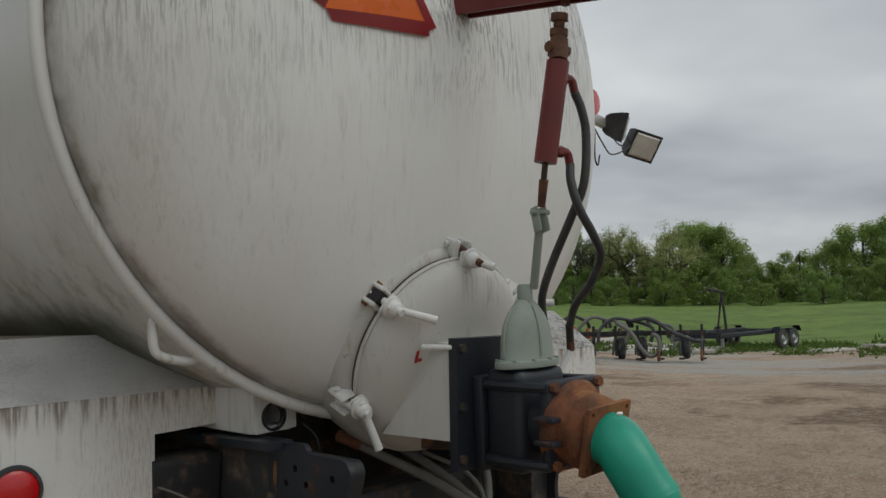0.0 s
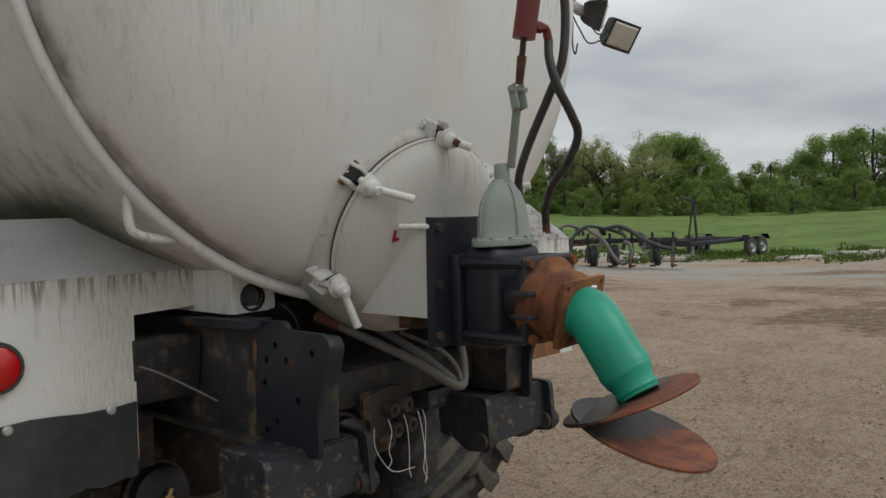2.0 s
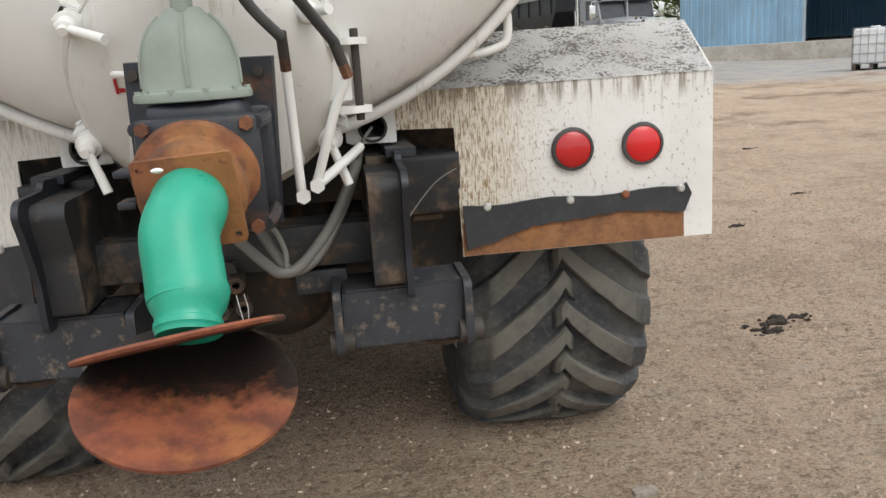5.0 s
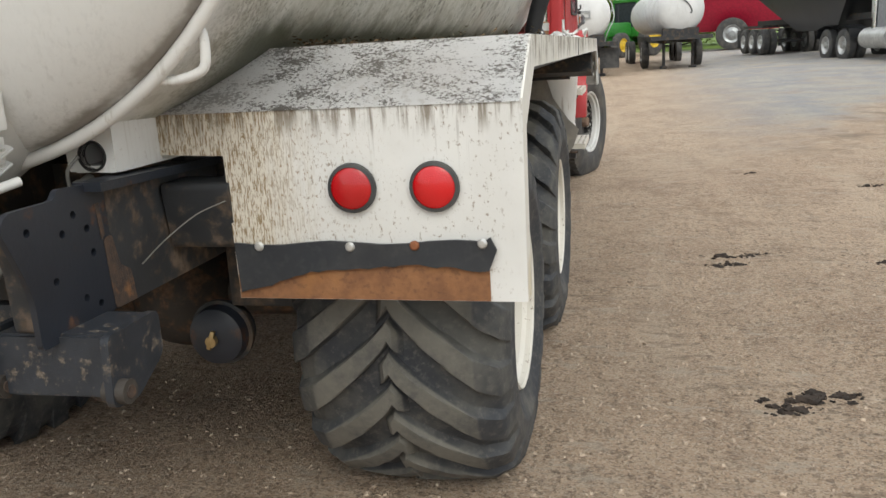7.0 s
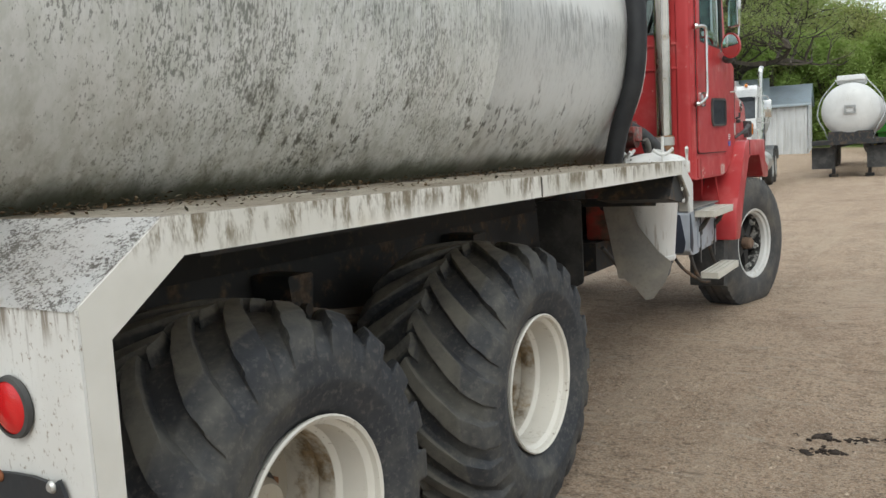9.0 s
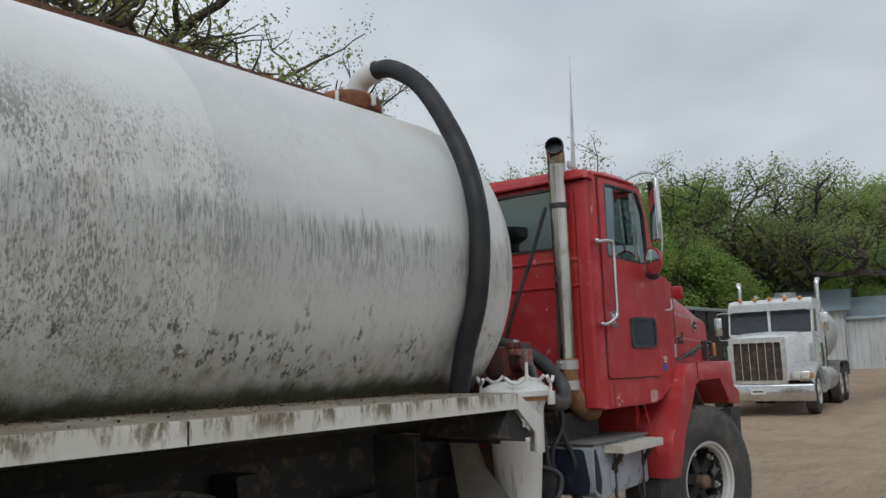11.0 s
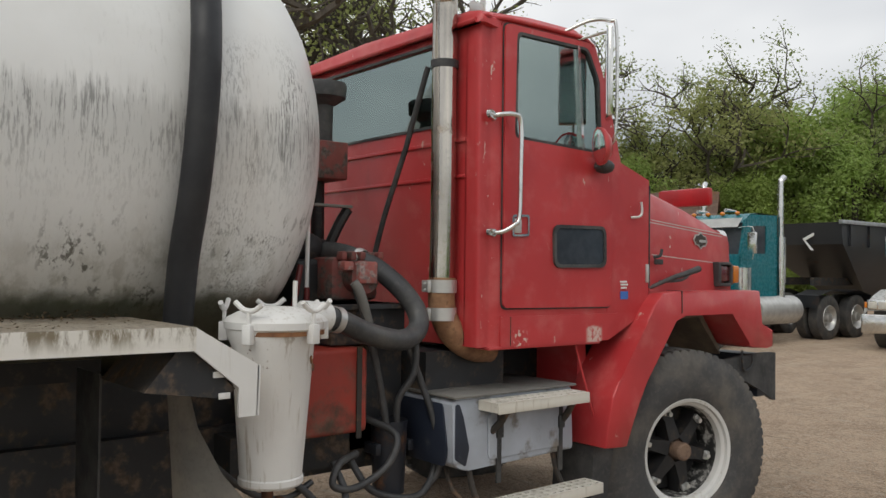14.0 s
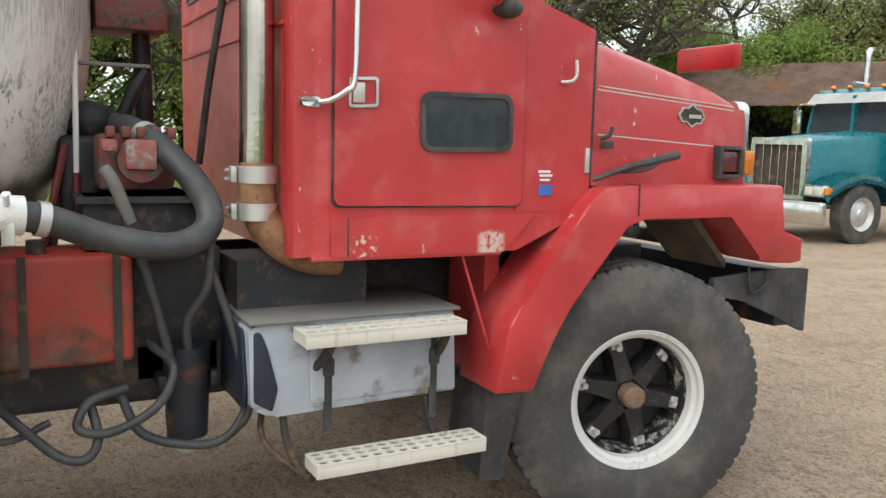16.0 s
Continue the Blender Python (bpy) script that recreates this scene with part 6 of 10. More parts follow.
def front_wheel():
    """White rim on a black six-arm cast hub."""
    h = B()
    lathe(h, [(0.0, 0.125), (0.040, 0.125), (0.050, 0.115), (0.050, 0.03), (0.07, 0.025), (0.075, -0.06), (0.0, -0.06)], along((1, 0, 0)), 32)
    wheel = part("front_wheel", h, M["hubcap"], truck, "steer wheel with a white rim and black six-arm hub")
    part("tyre", front_tyre(), M["tyre_front"], wheel, "dusty grey-black road tyre")
    r = B()
    lathe(r, [(0.283, 0.150), (0.300, 0.156), (0.304, 0.15), (0.300, 0.14), (0.278, 0.132), (0.262, 0.12), (0.250, 0.02), (0.252, -0.08), (0.29, -0.13), (0.30, -0.15), (0.306, -0.15), (0.28, -0.1), (0.266, 0.0), (0.275, 0.12)], along((1, 0, 0)), 56, True)
    part("rim", r, M["front_rim"], wheel, "chipped white painted rim")
    wl = B()
    lathe(wl, [(0.2572, 0.085), (0.2485, 0.02), (0.2500, -0.08), (0.2515, -0.08), (0.2500, 0.02), (0.2585, 0.085)], along((1, 0, 0)), 48, True)
    part("rim_well", wl, M["front_well"], wheel, "black rim well with paint chipped to white")
    for k in range(6):
        a = 2 * math.pi * k / 6 + 0.3
        b = B()
        m = Matrix.Rotation(a, 4, "X")
        loft(b, [[m @ Vector(p) for p in ((0.06, -0.04, 0.06), (0.06, 0.04, 0.06), (-0.03, 0.05, 0.06), (-0.03, -0.05, 0.06))],
                 [m @ Vector(p) for p in ((0.05, -0.03, 0.18), (0.05, 0.03, 0.18), (-0.03, 0.045, 0.18), (-0.03, -0.045, 0.18))],
                 [m @ Vector(p) for p in ((0.03, -0.045, 0.256), (0.03, 0.045, 0.256), (-0.04, 0.06, 0.256), (-0.04, -0.06, 0.256))]], True)
        part("spoke", b, M["near_black"], wheel)
        b = B()
        m2 = m @ Matrix.Translation((0.045, 0, 0.225))
        box(b, m2.translation, (0.02, 0.05, 0.035), 0.004, (math.degrees(a), 0, 0))
        nut(b, m @ Vector((0.05, 0, 0.215)), (1, 0, 0), 0.014, 0.03)
        part("rim_clamp", b, M["alu"], wheel)
    dr = B()
    lathe(dr, [(0.0, -0.05), (0.235, -0.05), (0.245, -0.06), (0.245, -0.16), (0.0, -0.16)], along((1, 0, 0)), 40)
    part("brake_drum", dr, M["near_black"], wheel)
    return wheel


def place_wheels():
    w = rear_wheel()
    spots = [(0.892, 0.705, 1), (0.892, 2.065, 1), (-0.892, 0.705, -1), (-0.892, 2.065, -1)]
    for i, (x, y, s) in enumerate(spots):
        m = Matrix.Translation((x, y, 0.506)) @ (Matrix.Rotation(math.pi, 4, "Z") if s < 0 else Matrix()) @ Matrix.Diagonal((1.0, 0.962, 0.962, 1.0))
        ob = w if i == 0 else copy_thing(w, m)
        ob.matrix_basis = m
        ob.parent = truck
    f = front_wheel()
    for i, (x, s) in enumerate(((0.95, 1), (-0.95, -1))):
        m = Matrix.Translation((x, 6.735, 0.505)) @ Matrix.Rotation(radians(-15), 4, "Z") @ (Matrix.Rotation(math.pi, 4, "Z") if s < 0 else Matrix())
        ob = f if i == 0 else copy_thing(f, m)
        ob.matrix_basis = m
        ob.parent = truck
    fa = B()
    cyl(fa, (-0.85, 6.72, 0.50), (0.85, 6.72, 0.50), 0.05, seg=12)
    span(fa, (-0.5, 6.66, 0.44), (0.5, 6.78, 0.52), 0.01)
    part("front_axle", fa, M["grime"], truck)


place_wheels()

# ---- cab, hood and front fenders ----


def cab():
    XS = 0.995
    side_out = [(5.32, 1.15), (5.32, 2.60), (5.34, 2.655), (5.90, 2.655), (6.00, 2.62), (6.10, 2.42), (6.215, 2.08), (6.46, 2.01), (6.46, 1.30), (6.12, 1.15)]
    win = rounded([(5.405, 2.135), (5.415, 2.60), (5.93, 2.60), (6.02, 2.46), (6.045, 2.115)], 0.03, 3)
    body = None
    for s in (1, -1):
        b = B()
        plate(b, side_out, [win], lambda u, v, w: (s * (XS - w), u, v), 0.03)
        # rounded rear corner post
        post = [(XS * s, 5.32)] + [((XS - 0.08 + 0.08 * math.cos(a)) * s, 5.32 - 0.08 * math.sin(a)) for a in (math.pi / 2 * k / 6 for k in range(1, 7))] + [((XS - 0.14) * s, 5.24), ((XS - 0.14) * s, 5.27), ((XS - 0.03) * s, 5.32)]
        prism(b, post, "z", 1.15, 2.655)
        o = part("cab_side", b, M["cab"], truck if body is None else body, "faded red cab with chipped paint") if s > 0 else part("cab_side", b, M["cab"], body)
        body = body or o
    rw = B()
    win_r = rounded([(-0.76, 2.205), (0.76, 2.205), (0.76, 2.56), (-0.76, 2.56)], 0.05, 4)
    plate(rw, [(-0.86, 1.15), (0.86, 1.15), (0.86, 2.655), (-0.86, 2.655)], [win_r], lambda u, v, w: (u, 5.24 + w, v), 0.03)
    for z in (2.12, 1.95):
        span(rw, (-0.86, 5.228, z - 0.008), (0.86, 5.242, z + 0.008), 0.003)
    part("rear_wall", rw, M["cab"], body)
    sl = B()
    fr = rounded([(-0.775, 2.193), (0.775, 2.193), (0.775, 2.573), (-0.775, 2.573)], 0.055, 4)
    plate(sl, fr, [win_r], lambda u, v, w: (u, 5.232 + w, v), 0.012)
    part("rear_window_seal", sl, M["rubber"], body)
    g = B()
    plate(g, win_r, [], lambda u, v, w: (u, 5.253 + w, v), 0.004)
    ob = part("rear_window", g, M["glass"], body, "tinted rear window"); ob.visible_shadow = False
    roof = B()
    rows = []
    for y, z, w, h in ((5.215, 2.635, 0.97, 0.02), (5.235, 2.665, 0.985, 0.045), (5.32, 2.685, 0.99, 0.055), (5.55, 2.70, 0.99, 0.06), (5.88, 2.70, 0.985, 0.055), (5.97, 2.685, 0.97, 0.04), (6.02, 2.64, 0.95, 0.02)):
        rows.append([(-w, y, 2.60), (-w, y, z - 0.045), (-w + 0.03, y, z - 0.012), (-w + 0.1, y, z), (0, y, z + 0.02), (w - 0.1, y, z), (w - 0.03, y, z - 0.012), (w, y, z - 0.045), (w, y, 2.60)])
    loft(roof, rows, True)
    part("roof", roof, M["cab"], body)
    drip = B()
    for s in (-1, 1):
        tube(drip, [(0.97 * s, 5.24, 2.63), (1.003 * s, 5.36, 2.645), (1.003 * s, 5.85, 2.645), (0.995 * s, 5.98, 2.62)], 0.010, 8, 4)
    tube(drip, [(-0.95, 5.212, 2.612), (0.95, 5.212, 2.612)], 0.012, 8, 2)
    part("drip_rail", drip, M["cab"], body)
    # windscreen frame and glass
    ws = B()
    for s in (-1, 1):
        loft(ws, [[(0.995 * s, 6.21, 2.07), (0.91 * s, 6.25, 2.07), (0.91 * s, 6.21, 2.07), (0.97 * s, 6.17, 2.07)],
                  [(0.96 * s, 6.00, 2.62), (0.88 * s, 6.02, 2.62), (0.88 * s, 5.99, 2.62), (0.94 * s, 5.97, 2.62)]], True)
    loft(ws, [[(-0.97, 6.24, 2.06), (0.97, 6.24, 2.06)], [(-0.97, 6.48, 2.0), (0.97, 6.48, 2.0)]], cap=False)
    part("windscreen_frame", ws, M["cab"], body)
    g = B()
    loft(g, [[(-0.92, 6.235, 2.075), (0.92, 6.235, 2.075)], [(-0.89, 6.005, 2.62), (0.89, 6.005, 2.62)]], cap=False)
    ob = part("windscreen", g, M["glass"], body); ob.visible_shadow = False
    # sill and floor
    fl = B()
    span(fl, (-0.92, 5.30, 1.16), (0.92, 6.44, 1.20))
    span(fl, (-0.96, 6.40, 1.16), (0.96, 6.44, 2.0))
    part("cab_floor", fl, M["interior"], body)
    for s in (-1, 1):
        sk = B()
        prism(sk, rounded([(5.33, 1.148), (5.33, 1.29), (6.20, 1.29), (6.06, 1.148)], 0.012, 2), "x", 0.99 * s, 1.003 * s)
        span(sk, (0.90 * s, 5.26, 1.135), (0.998 * s, 6.05, 1.15), 0.003)
        part("sill", sk, M["cab"], body)
    sm = B(); span(sm, (1.0025, 5.393, 1.15), (1.0045, 5.398, 1.288))
    part("sill_seam", sm, M["grime"], body)
    # doors
    for s in (1, -1):
        d = B()
        outer = rounded([(5.338, 1.33), (5.338, 2.625), (5.955, 2.625), (6.06, 2.43), (6.125, 2.12), (6.128, 1.325)], 0.035, 4)
        plate(d, outer, [win], lambda u, v, w: (s * (1.000 + w), u, v), 0.010)
        door = part("door", d, M["cab"], body, "red cab door with a low vent window")
        sh = B()
        big = [(y + (0.008 if y > 5.7 else -0.008), z + (0.006 if z > 2 else -0.007)) for y, z in outer]
        plate(sh, big, [outer], lambda u, v, w: (s * (0.9965 + w), u, v), 0.003)
        part("door_gap", sh, M["rubber"], door)
        rub = B()
        wi = [(5.72 + (y - 5.72) * 0.955, 2.36 + (z - 2.36) * 0.945) for y, z in win]
        plate(rub, win, [wi], lambda u, v, w: (s * (0.99 + w), u, v), 0.020)
        part("window_seal", rub, M["rubber"], door)
        gl = B()
        plate(gl, wi, [], lambda u, v, w: (s * (0.992 + w), u, v), 0.004)
        ob = part("window", gl, M["glass"], door, "raised side window"); ob.visible_shadow = False
        br = B(); loft(br, [[(1.012 * s, 5.885, 2.12), (1.012 * s, 5.903, 2.12), (0.994 * s, 5.903, 2.12), (0.994 * s, 5.885, 2.12)], [(1.012 * s, 5.845, 2.60), (1.012 * s, 5.863, 2.60), (0.994 * s, 5.863, 2.60), (0.994 * s, 5.845, 2.60)]], True)
        part("vent_bar", br, M["chrome"], door)
        vent = rounded([(5.675, 1.523), (5.67, 1.737), (6.065, 1.742), (6.07, 1.528)], 0.05, 5)
        vin = rounded([(5.692, 1.540), (5.687, 1.720), (6.048, 1.725), (6.053, 1.545)], 0.04, 5)
        vf = B(); plate(vf, vent, [vin], lambda u, v, w: (s * (1.010 + w), u, v), 0.014)
        part("peep_window_seal", vf, M["rubber"], door)
        vg = B(); plate(vg, vin, [], lambda u, v, w: (s * (1.0105 + w), u, v), 0.006)
        part("peep_window", vg, M["dark_glass"], door, "small dark peep window low in the door")
        hp = B()
        plate(hp, rounded([(5.385, 1.668), (5.385, 1.772), (5.500, 1.777), (5.500, 1.673)], 0.015, 3), [rounded([(5.395, 1.678), (5.395, 1.762), (5.490, 1.766), (5.490, 1.684)], 0.01, 3)], lambda u, v, w: (s * (1.010 + w), u, v), 0.010)
        pad = part("handle_frame", hp, M["chrome"], door, "chrome door handle")
        hd = B(); span(hd, (1.010 * s, 5.402, 1.686), (1.020 * s, 5.448, 1.755), 0.004)
        part("handle_paddle", hd, M["alu"], pad)
        gr = B()
        tube(gr, [(1.0 * s, 5.262, 2.215), (1.03 * s, 5.29, 2.222), (1.055 * s, 5.355, 2.225), (1.06 * s, 5.395, 2.19), (1.06 * s, 5.395, 1.95), (1.06 * s, 5.39, 1.76), (1.055 * s, 5.36, 1.72), (1.03 * s, 5.31, 1.688), (1.0 * s, 5.268, 1.682)], 0.0115, 12, 5)
        for z in (2.215, 1.682):
            lathe(gr, [(0.0, 0.02), (0.018, 0.018), (0.022, 0.0)], along((s, 0, 0), (0.998 * s, 5.2615 if z > 2 else 5.268, z)), 14)
        part("grab_handle", gr, M["chrome"], body, "bright tubular grab handle")
        # convex mirror, main mirror and its bracket
        a = B()
        tube(a, [(0.98 * s, 5.78, 2.66), (1.06 * s, 5.88, 2.71), (1.12 * s, 5.96, 2.71), (1.145 * s, 5.985, 2.66), (1.145 * s, 5.985, 2.22), (1.10 * s, 5.98, 2.14), (1.0 * s, 5.97, 2.10)], 0.009, 10, 5)
        tube(a, [(0.98 * s, 5.86, 2.63), (1.13 * s, 5.98, 2.67)], 0.007, 8, 2)
        arm = part("mirror_bracket", a, M["chrome"], body, "chrome mirror bracket with two mirrors")
        mm = B(); box(mm, (1.125 * s, 5.955, 2.465), (0.155, 0.03, 0.41), 0.012, (0, 0, -47 * s))
        mir = part("mirror", mm, M["chrome"], arm)
        mf = B(); box(mf, (1.1125 * s, 5.943, 2.465), (0.138, 0.004, 0.385), 0.0, (0, 0, -47 * s))
        part("mirror_glass", mf, M["mirror"], mir)
        cv = B()
        lathe(cv, [(0.0, 0.055), (0.05, 0.045), (0.085, 0.015), (0.09, 0.0), (0.09, -0.008), (0.0, -0.008)], along((0.55 * s, 1, 0.12), (1.105 * s, 5.915, 2.13)), 28)
        cm = part("convex_mirror", cv, M["cab"], arm, "round red-backed convex mirror")
        cf = B(); lathe(cf, [(0.08, -0.0085), (0.06, -0.012), (0.0, -0.016)], along((0.55 * s, 1, 0.12), (1.105 * s, 5.915, 2.13)), 28)
        part("mirror_glass", cf, M["mirror"], cm)
        sp = B(); ball(sp, (1.06 * s, 6.0, 2.045), 0.05, (0.9, 1.3, 0.75), 14)
        part("spot_lamp", sp, M["rubber"], arm)
    # chips of bare primer, stickers
    st = B(); box(st, (0.9985, 6.245, 1.383), (0.004, 0.062, 0.042), 0.0)
    part("sticker", st, M["blue"], body, "small blue sticker")
    st = B()
    for k, (y, z, w) in enumerate(((6.238, 1.455, 0.055), (6.245, 1.440, 0.06), (6.241, 1.423, 0.045))):
        box(st, (0.9985, y, z), (0.004, w, 0.009))
    part("sticker", st, M["clean"], body, "worn white lettered sticker")
    # seats, wheel, dash
    it = B()
    for x in (-0.5, 0.45):
        span(it, (x - 0.26, 5.42, 1.55), (x + 0.26, 5.85, 1.72), 0.05)
        box(it, (x, 5.38, 2.02), (0.5, 0.12, 0.68), 0.05, (8, 0, 0))
    span(it, (-0.93, 6.05, 1.75), (0.93, 6.40, 2.03), 0.05)
    lathe(it, [(0.225 + 0.015 * math.cos(a), 0.015 * math.sin(a)) for a in (2 * math.pi * k / 8 for k in range(8))], along((0, -0.8, 0.6), (-0.5, 5.93, 2.10)), 28, True)
    part("cab_interior", it, M["interior"], body)
    # roof fittings
    rf = B()
    lathe(rf, [(0.0, 0.05), (0.09, 0.045), (0.14, 0.025), (0.155, 0.0), (0.0, 0.0)], along((0, 0, 1), (0.55, 5.80, 2.715)) @ Matrix.Diagonal((0.9, 1.2, 1, 1)), 24)
    part("roof_vent", rf, M["darkrust"], body, "rusty oval roof vent")
    hn = B(); box(hn, (0.80, 5.32, 2.725), (0.05, 0.09, 0.05), 0.01)
    part("roof_lamp", hn, M["alu"], body)
    an = B(); cyl(an, (0.80, 5.36, 2.70), (0.79, 5.39, 3.46), 0.004, 0.002, seg=6)
    part("antenna", an, M["alu"], body, "thin whip antenna")
    st = B()
    tube(st, [(0.70, 5.13, 2.44), (0.56, 5.11, 2.10), (0.42, 5.08, 1.75), (0.33, 5.06, 1.45)], 0.014, 8, 3)
    part("rear_strut", st, M["rubber"], body, "black cable slung from the cab wall")
    return body


cab_body = cab()


def fit_cab(body):
    """The cab is a little narrower and shorter at its rear wall, and its roof stands high."""
    for ob in [body] + list(body.children_recursive):
        for v in ob.data.vertices:
            x, y, z = v.co
            if y < 6.15:
                rear = min(1.0, max(0.0, (6.15 - y) / 0.85))
                if abs(x) > 0.8 and y > 5.26:
                    v.co.x = x - math.copysign(0.040 * rear, x)
                if y > 5.26:
                    v.co.y = 6.15 + (y - 6.15) * 0.945
            if z > 2.1:
                v.co.z = 2.1 + (z - 2.1) * 1.105


fit_cab(cab_body)


def hood():
    h = B()
    rows = []
    for y, w, zt in ((6.47, 0.975, 2.015), (6.75, 0.945, 1.965), (7.05, 0.915, 1.905), (7.30, 0.89, 1.845), (7.44, 0.875, 1.80), (7.48, 0.84, 1.775)):
        half = [(w + 0.02, 1.40), (w + 0.005, 1.70), (w - 0.005, 1.74 + (zt - 1.8) * 0.35), (w - 0.015, zt - 0.13), (w - 0.04, zt - 0.06), (w - 0.11, zt - 0.015), (w - 0.3, zt + 0.012), (0, zt + 0.03)]
        rows.append([(x, y, z) for x, z in half] + [(-x, y, z) for x, z in half[-2::-1]])
    loft(h, rows, cap=True)
    hd = part("hood", h, M["cab"], truck, "sloping faded red hood")
    for s in (-1, 1):
        cw = B()
        prism(cw, [(6.11, 1.30), (6.11, 2.09), (6.22, 2.085), (6.455, 2.012), (6.455, 1.30)], "x", 0.985 * s, 0.996 * s)
        part("cowl", cw, M["cab"], hd)
    for s in (-1, 1):
        sm = B()
        prism(sm, [(6.458, 1.42), (6.458, 1.985), (6.468, 1.985), (6.468, 1.42)], "x", 0.98 * s, 0.998 * s)
        part("hood_seam", sm, M["rubber"], hd)
    # pinstripes
    for z0, z1 in ((1.785, 1.735), (1.80, 1.752), (1.605, 1.565)):
        for s in (-1, 1):
            ps = B()
            rows = []
            for k in range(9):
                u = k / 8
                y = 6.50 + 0.86 * u
                w = 0.975 - 0.103 * (y - 6.47) / 0.97
                z = z0 + (z1 - z0) * u
                x = (w + 0.02 - 0.015 * min(1.0, (z - 1.40) / 0.30) - 0.012 * max(0.0, (z - 1.70) / 0.1) + 0.003) * s
                rows.append([(x, y, z - 0.0025), (x, y, z + 0.0025)])
            loft(ps, rows, cap=False)
            part("pinstripe", ps, M["hatch"], hd)
    # hexagonal badge, plain shape
    bd = B()
    hexa = [(7.06, 1.70), (7.085, 1.733), (7.12, 1.733), (7.15, 1.752), (7.18, 1.73), (7.215, 1.725), (7.235, 1.692), (7.212, 1.662), (7.18, 1.662), (7.15, 1.645), (7.115, 1.668), (7.083, 1.668)]
    sx = lambda y: 0.975 - 0.103 * (y - 6.47) / 0.97 + 0.008
    hexa = [(y - 0.085, z + 0.004) for y, z in hexa]
    plate(bd, hexa, [], lambda u, v, w: (sx(u) + w, u, v), 0.006)
    badge = part("badge", bd, M["alu"], hd, "worn metal maker's badge")
    bi = B()
    inn = [(7.063 + (y - 7.063) * 0.86, 1.702 + (z - 1.702) * 0.80) for y, z in hexa]
    plate(bi, inn, [], lambda u, v, w: (sx(u) + 0.006 + w, u, v), 0.002)
    part("badge_field", bi, M["grime"], badge)
    bi = B()
    span(bi, (sx(7.065) + 0.004, 7.01, 1.690), (sx(7.065) + 0.0105, 7.115, 1.706))
    part("badge_bar", bi, M["alu"], badge)
    # hood latches
    for s in (-1, 1):
        lt = B()
        box(lt, (1.0 * s, 6.44, 1.50), (0.012, 0.02, 0.10), 0.003)
        part("hood_latch", lt, M["alu"], hd); lt = B()
        tube(lt, [(1.0 * s, 6.50, 1.59), (1.02 * s, 6.53, 1.60), (1.02 * s, 6.545, 1.635)], 0.009, 8, 3)
        box(lt, (1.01 * s, 6.53, 1.565), (0.03, 0.05, 0.03), 0.005)
        part("hood_latch", lt, M["rubber"], hd)
        hk = B()
        tube(hk, [(0.998 * s, 6.30, 1.80), (1.03 * s, 6.33, 1.805), (1.035 * s, 6.345, 1.83), (1.03 * s, 6.345, 1.885)], 0.007, 8, 4)
        part("hood_hook", hk, M["alu"], hd)
        wp = B()
        tube(wp, [(0.985 * s, 6.48, 1.42), (1.03 * s, 6.62, 1.475), (1.03 * s, 6.75, 1.50), (1.02 * s, 6.90, 1.53)], 0.010, 8, 5, r2=0.020)
        tube(wp, [(1.0 * s, 6.55, 1.455), (1.04 * s, 6.70, 1.465), (1.03 * s, 6.80, 1.50)], 0.008, 8, 4)
        part("loose_seal", wp, M["rubber"], hd, "curled black rubber seal")
        ml = B(); span(ml, (0.885 * s, 7.25, 1.455), (0.945 * s, 7.35, 1.550), 0.008)
        mk = part("turn_signal", ml, M["signal_red"], hd, "red and amber signal lamp in a black housing")
        am = B(); span(am, (0.88 * s, 7.372, 1.445), (0.962 * s, 7.435, 1.555), 0.012)
        part("amber_lens", am, M["amber"], mk)
        bk = B(); span(bk, (0.84 * s, 7.22, 1.425), (0.90 * s, 7.41, 1.575), 0.006); span(bk, (0.90 * s, 7.22, 1.425), (0.955 * s, 7.244, 1.575), 0.004); span(bk, (0.90 * s, 7.352, 1.435), (0.957 * s, 7.37, 1.565), 0.004); span(bk, (0.90 * s, 7.244, 1.425), (0.955 * s, 7.352, 1.446), 0.003); span(bk, (0.90 * s, 7.244, 1.556), (0.955 * s, 7.352, 1.575), 0.003)
        part("housing", bk, M["rubber"], mk)
    gr = B()
    outer = rounded([(-0.80, 1.05), (0.80, 1.05), (0.80, 1.79), (-0.80, 1.79)], 0.06, 4)
    inner = rounded([(-0.72, 1.12), (0.72, 1.12), (0.72, 1.72), (-0.72, 1.72)], 0.04, 4)
    plate(gr, outer, [inner], lambda u, v, w: (u, 7.485 + w, v), 0.07)
    gl = part("grille", gr, M["chrome"], hd, "chrome grille surround")
    bars = B()
    for k in range(13):
        span(bars, (-0.71 + 0.1125 * k, 7.50, 1.12), (-0.68 + 0.1125 * k, 7.52, 1.72))
    part("grille_bars", bars, M["black"], gl)
    # stack on the far side and red cover by the hood top
    rc = B()
    box(rc, (0.41, 7.655, 2.025), (0.42, 0.05, 0.125), 0.02, (0, 0, 0))
    part("bug_shield", rc, M["redtape"], hd, "bright red shield on the hood front")


hood()


